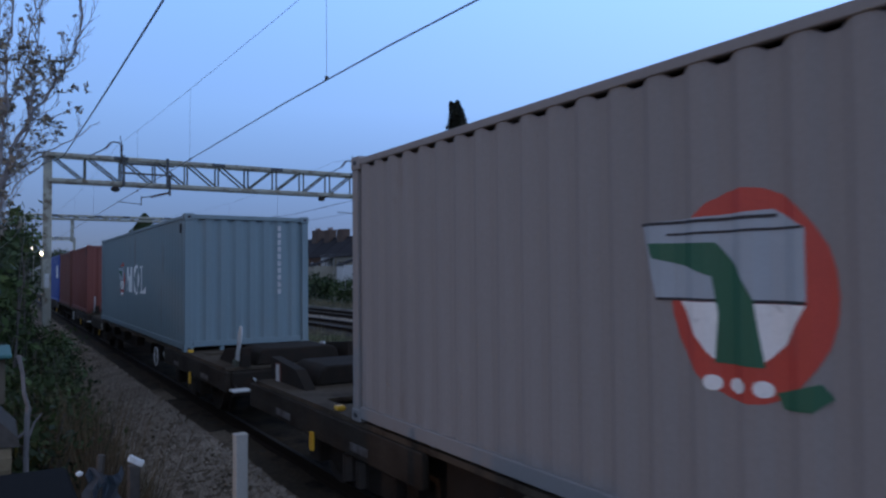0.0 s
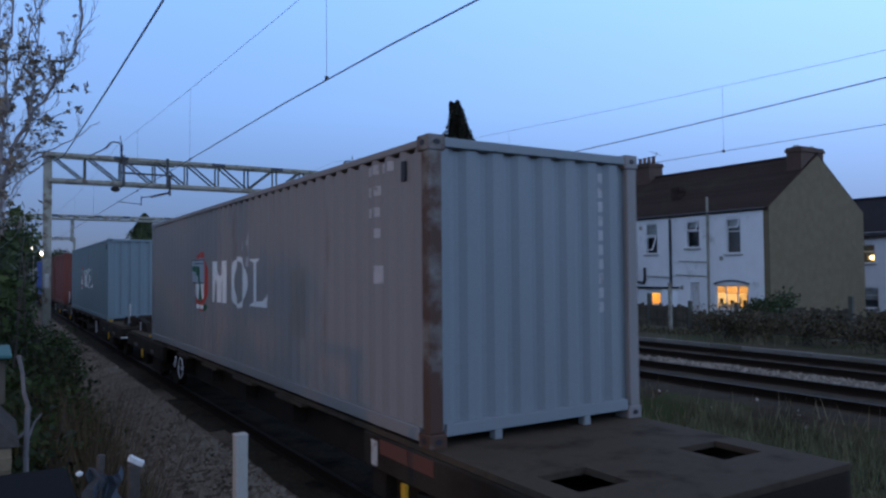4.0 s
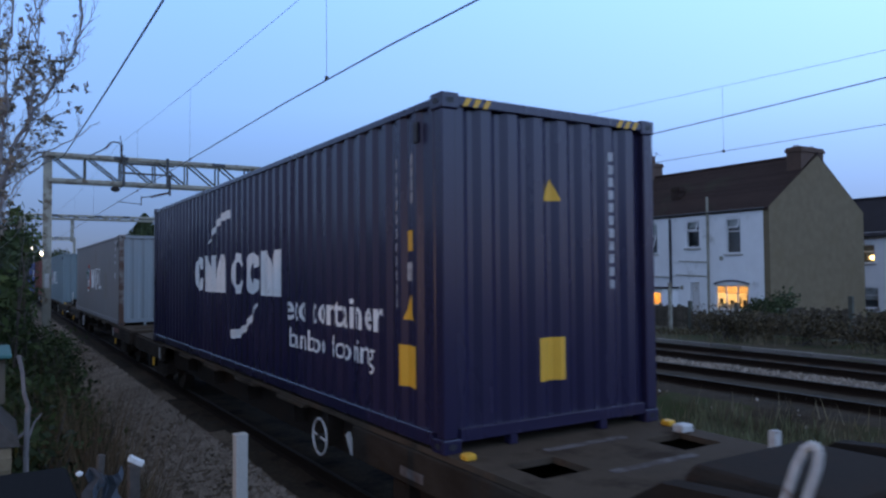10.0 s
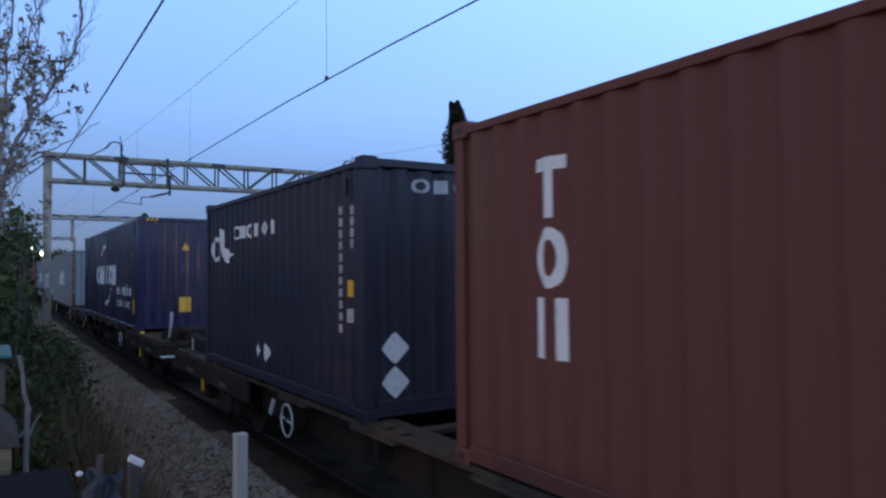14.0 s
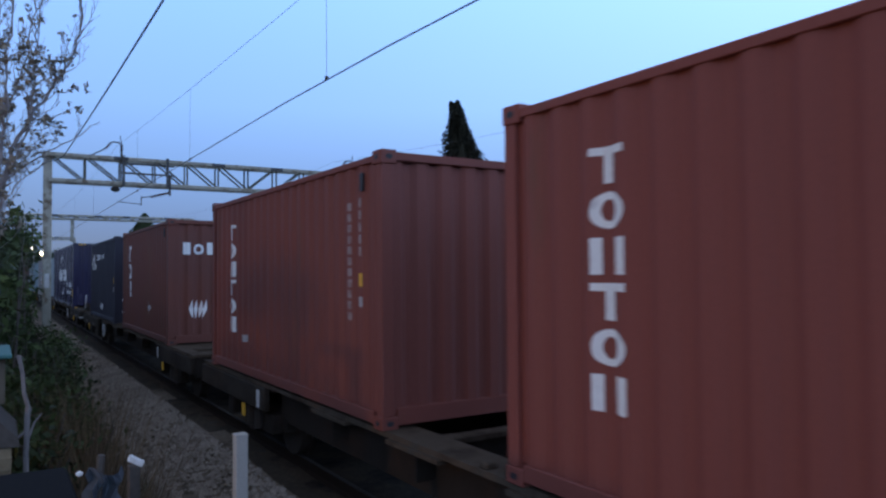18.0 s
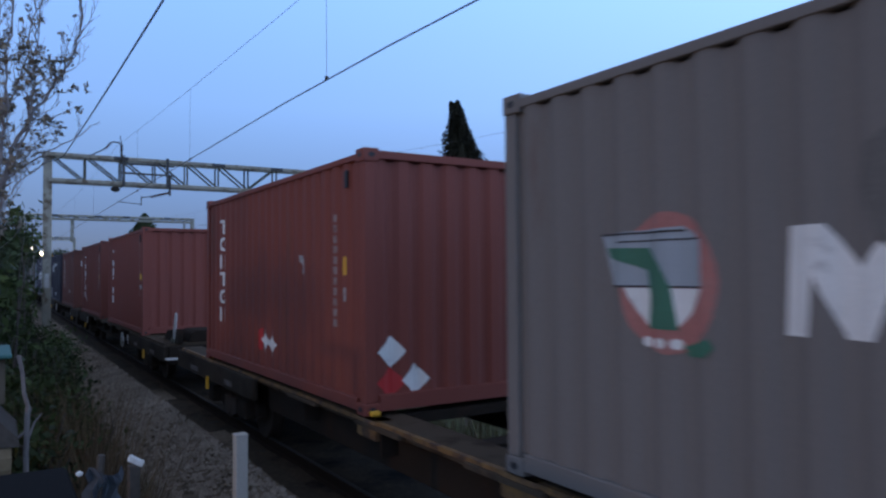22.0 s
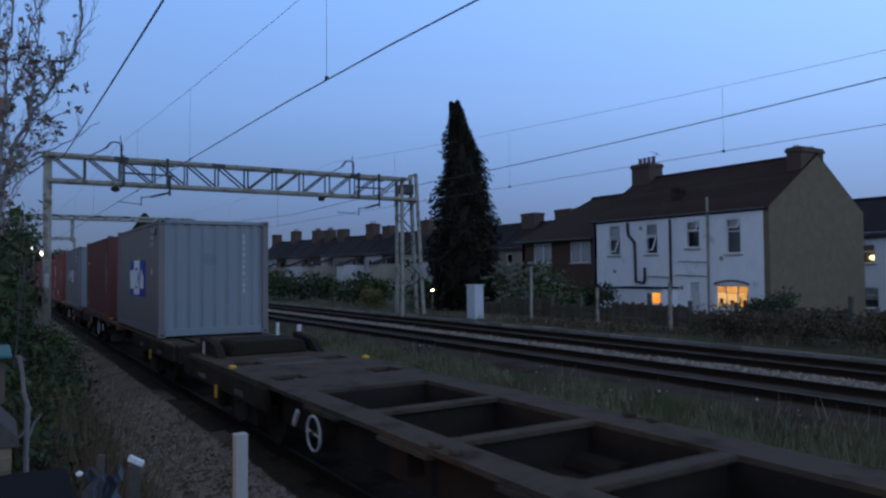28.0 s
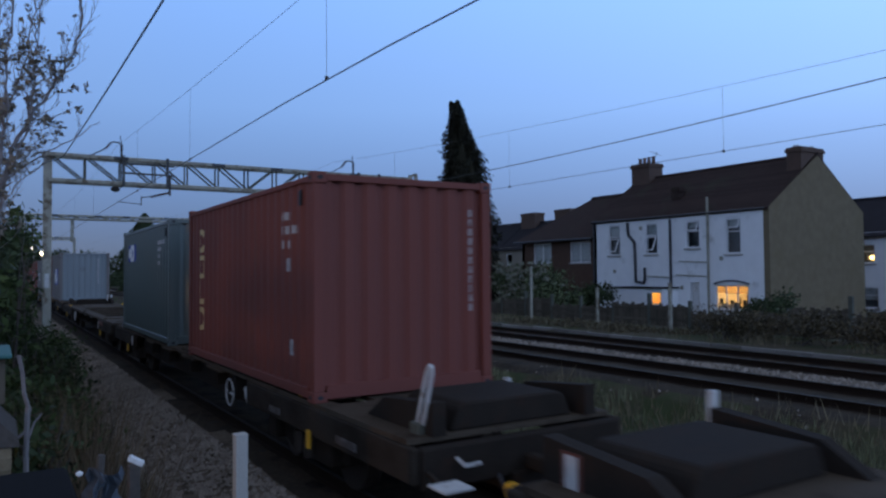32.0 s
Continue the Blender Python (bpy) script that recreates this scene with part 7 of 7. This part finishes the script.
def far_lamp(x, y, z, r, label, material="lamp_pale"):
    s = thing("street_lamp", label, "street lamp", "far lamps")
    part("pole", bar((x, y, height(x, y) - 0.1), (x, y, z), 0.08, 8, 0.05), M["galv"], s)
    bm = bmesh.new()
    bmesh.ops.create_uvsphere(bm, u_segments=12, v_segments=8, radius=r, matrix=pose(x, y, z))
    part("lantern", bm, M[material], s, "glowing lantern")


marker_post()
relay_cabinet()
boundary()
far_lamp(4.8, 118.0, 6.5, 0.34, "bright white lamp far up the line")
far_lamp(5.9, 118.0, 5.6, 0.22, "small white lamp far up the line")
far_lamp(20.55, 34.0, 1.44, 0.07, "small bright lamp in a garden beyond the line", "lamp_pale")


def clutter():
    """Rubbish and garden things beside the camera."""
    s = thing("flat_shed_roof", "dark felted flat roof edge below the camera", "shed roof")
    part("felt", block(-1.6, 0.33, 3.3, 4.2, 1.38, 1.44, 0.015), M["tarp"], s)
    part("board", block(-1.6, 0.3, 4.16, 4.2, 1.0, 1.38, 0.006), M["fence"], s)
    part("wall", block(-1.6, 0.2, 3.4, 4.1, -0.35, 1.38), M["fence"], s)
    p = thing("stake", "short dark stake with a white plastic cap", "stake")
    part("shaft", block(0.66, 0.72, 4.42, 4.48, -0.35, 1.34, 0.006), M["bark"], p)
    cap = block(-0.045, 0.045, -0.022, 0.022, 0, 0.034, 0.006)
    bmesh.ops.transform(cap, matrix=pose(0.69, 4.43, 1.35, 0, 30, -12), verts=cap.verts)
    part("cap", cap, M["white"], p, "white plastic cap")
    r = thing("hung_rag", "blue-grey rag hung over a stick", "rag")
    bm = bmesh.new()
    n, m = 9, 8
    g = [[bm.verts.new((0.42 + 0.2 * i / n + 0.02 * math.sin(j * 1.9), 4.25 + 0.05 * math.sin(i * 1.6 + j * 0.5), 1.37 - 0.42 * j / m + 0.03 * math.sin(i * 0.9))) for i in range(n)] for j in range(m)]
    for j in range(m - 1):
        for i in range(n - 1):
            bm.faces.new((g[j][i], g[j][i + 1], g[j + 1][i + 1], g[j + 1][i]))
    bmesh.ops.solidify(bm, geom=list(bm.faces), thickness=0.012)
    part("cloth", bm, M["rag"], r)
    part("stick", bar((0.38, 4.28, -0.35), (0.5, 4.26, 1.46), 0.02, 7), M["bark"], r)
    q = thing("plastic_scrap", "small scrap of white plastic", "litter")
    bm = bmesh.new()
    bmesh.ops.create_icosphere(bm, subdivisions=1, radius=0.019, matrix=pose(0.37, 4.0, 1.44) @ Matrix.Diagonal((1, 0.8, 0.8, 1)))
    part("scrap", bm, M["white"], q)
    h = thing("rubbish_heap", "heap of old boards, sheeting and branches against the hedge", "rubbish heap")
    part("teal_sheet", block(-0.55, 0.12, 6.0, 6.9, 1.83, 1.86, 0.008), M["teal_sheet"], h, "teal plastic sheet")
    part("board_side", block(-0.6, 0.08, 6.1, 6.14, 1.5, 1.83), M["fence"], h)
    part("grey_sheet", prism(bmesh.new(), [(-0.7, 1.5), (0.0, 1.46), (0.16, 1.28), (0.17, 1.22), (-0.7, 1.26)], "y", 5.9, 6.7), M["bark"], h, "crumpled grey sheet")
    bm = bmesh.new()
    for a, b2, r0 in (((0.16, 6.0, 1.85), (0.22, 6.02, 1.45), 0.03), ((0.22, 6.02, 1.47), (0.2, 6.0, 0.4), 0.035), ((0.2, 6.0, 1.2), (0.3, 6.0, 1.42), 0.015), ((0.2, 6.0, 1.3), (0.05, 6.0, 1.2), 0.02)):
        limb(bm, a, b2, r0 * 0.6, r0 * 0.45, 0.015, rngp, 3)
    part("branch", bm, M["twig"], h, "pale stripped branch")
    bm = bmesh.new()
    rod(bm, (-0.6, 6.05, 1.08), (0.12, 6.05, 1.08), 0.19, 0.19, 16)
    part("barrel", bm, M["pebble"], h, "brown drum lying on its side")
    part("stack", block(-0.9, 0.15, 6.0, 6.8, -0.35, 0.9, 0.03), M["tarp"], h, "dark covered pile")


clutter()


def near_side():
    """Unseen things behind the camera: an added wall that keeps low light off the ground, and a street lamp inferred
    from its glints on the wagons' loads.
    """
    tagged(new("wall_garden", mesh_of("wall_garden", block(-1.95, -1.75, -60, 60, -0.6, 1.15), M["brick"])), "unseen plain brick wall added behind the camera to block low light", "wall", kind="structure")
    # out of view; inferred from the warm streaks on the container ribs
    s = thing("street_lamp", "unseen low street lamp with an orange lantern, inferred from its glints", "street lamp", "near lamps")
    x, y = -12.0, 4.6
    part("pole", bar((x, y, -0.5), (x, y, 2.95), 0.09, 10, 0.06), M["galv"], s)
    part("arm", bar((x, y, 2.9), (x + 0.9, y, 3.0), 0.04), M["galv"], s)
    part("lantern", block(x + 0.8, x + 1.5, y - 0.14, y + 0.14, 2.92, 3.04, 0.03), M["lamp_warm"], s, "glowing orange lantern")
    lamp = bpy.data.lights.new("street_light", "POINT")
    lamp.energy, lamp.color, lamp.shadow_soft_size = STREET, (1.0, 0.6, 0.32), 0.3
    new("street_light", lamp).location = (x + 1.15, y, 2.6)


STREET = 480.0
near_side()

# ---- motion of the train: distance gone at each second ----
GONE = [0, 2.703, 5.415, 8.093, 10.7, 13.257, 15.86, 18.622, 21.67, 24.729, 27.913, 31.275, 34.816, 38.498, 42.296, 46.228, 50.331, 54.654, 59.196, 63.969, 68.999,
        74.246, 79.691, 85.373, 91.278, 97.313, 103.401, 109.53, 115.743, 122.135, 128.811, 135.796, 143.062]


def motions():
    for ob, trail, base in LOADS:
        walk(ob, [(t, pose(TRACK, trail + s, base)) for t, s in enumerate(GONE)])
    for ob, trail, sets in WAGONS:
        walk(ob, [(t, pose(TRACK, trail + s, 0)) for t, s in enumerate(GONE)])
    turns = []
    for t in range(32):
        n = max(2, math.ceil((GONE[t + 1] - GONE[t]) / 0.42 / 1.3))
        for k in range(n):
            turns.append((t + k / n, (GONE[t] + (GONE[t + 1] - GONE[t]) * k / n) / 0.42))
    turns.append((32.0, GONE[32] / 0.42))
    for ob, trail, sets in WAGONS:
        for s in sets:
            at = s.location.copy()
            walk(s, [(t, Matrix.Translation(at) @ Matrix.Rotation(-a, 4, "X")) for t, a in turns])


motions()
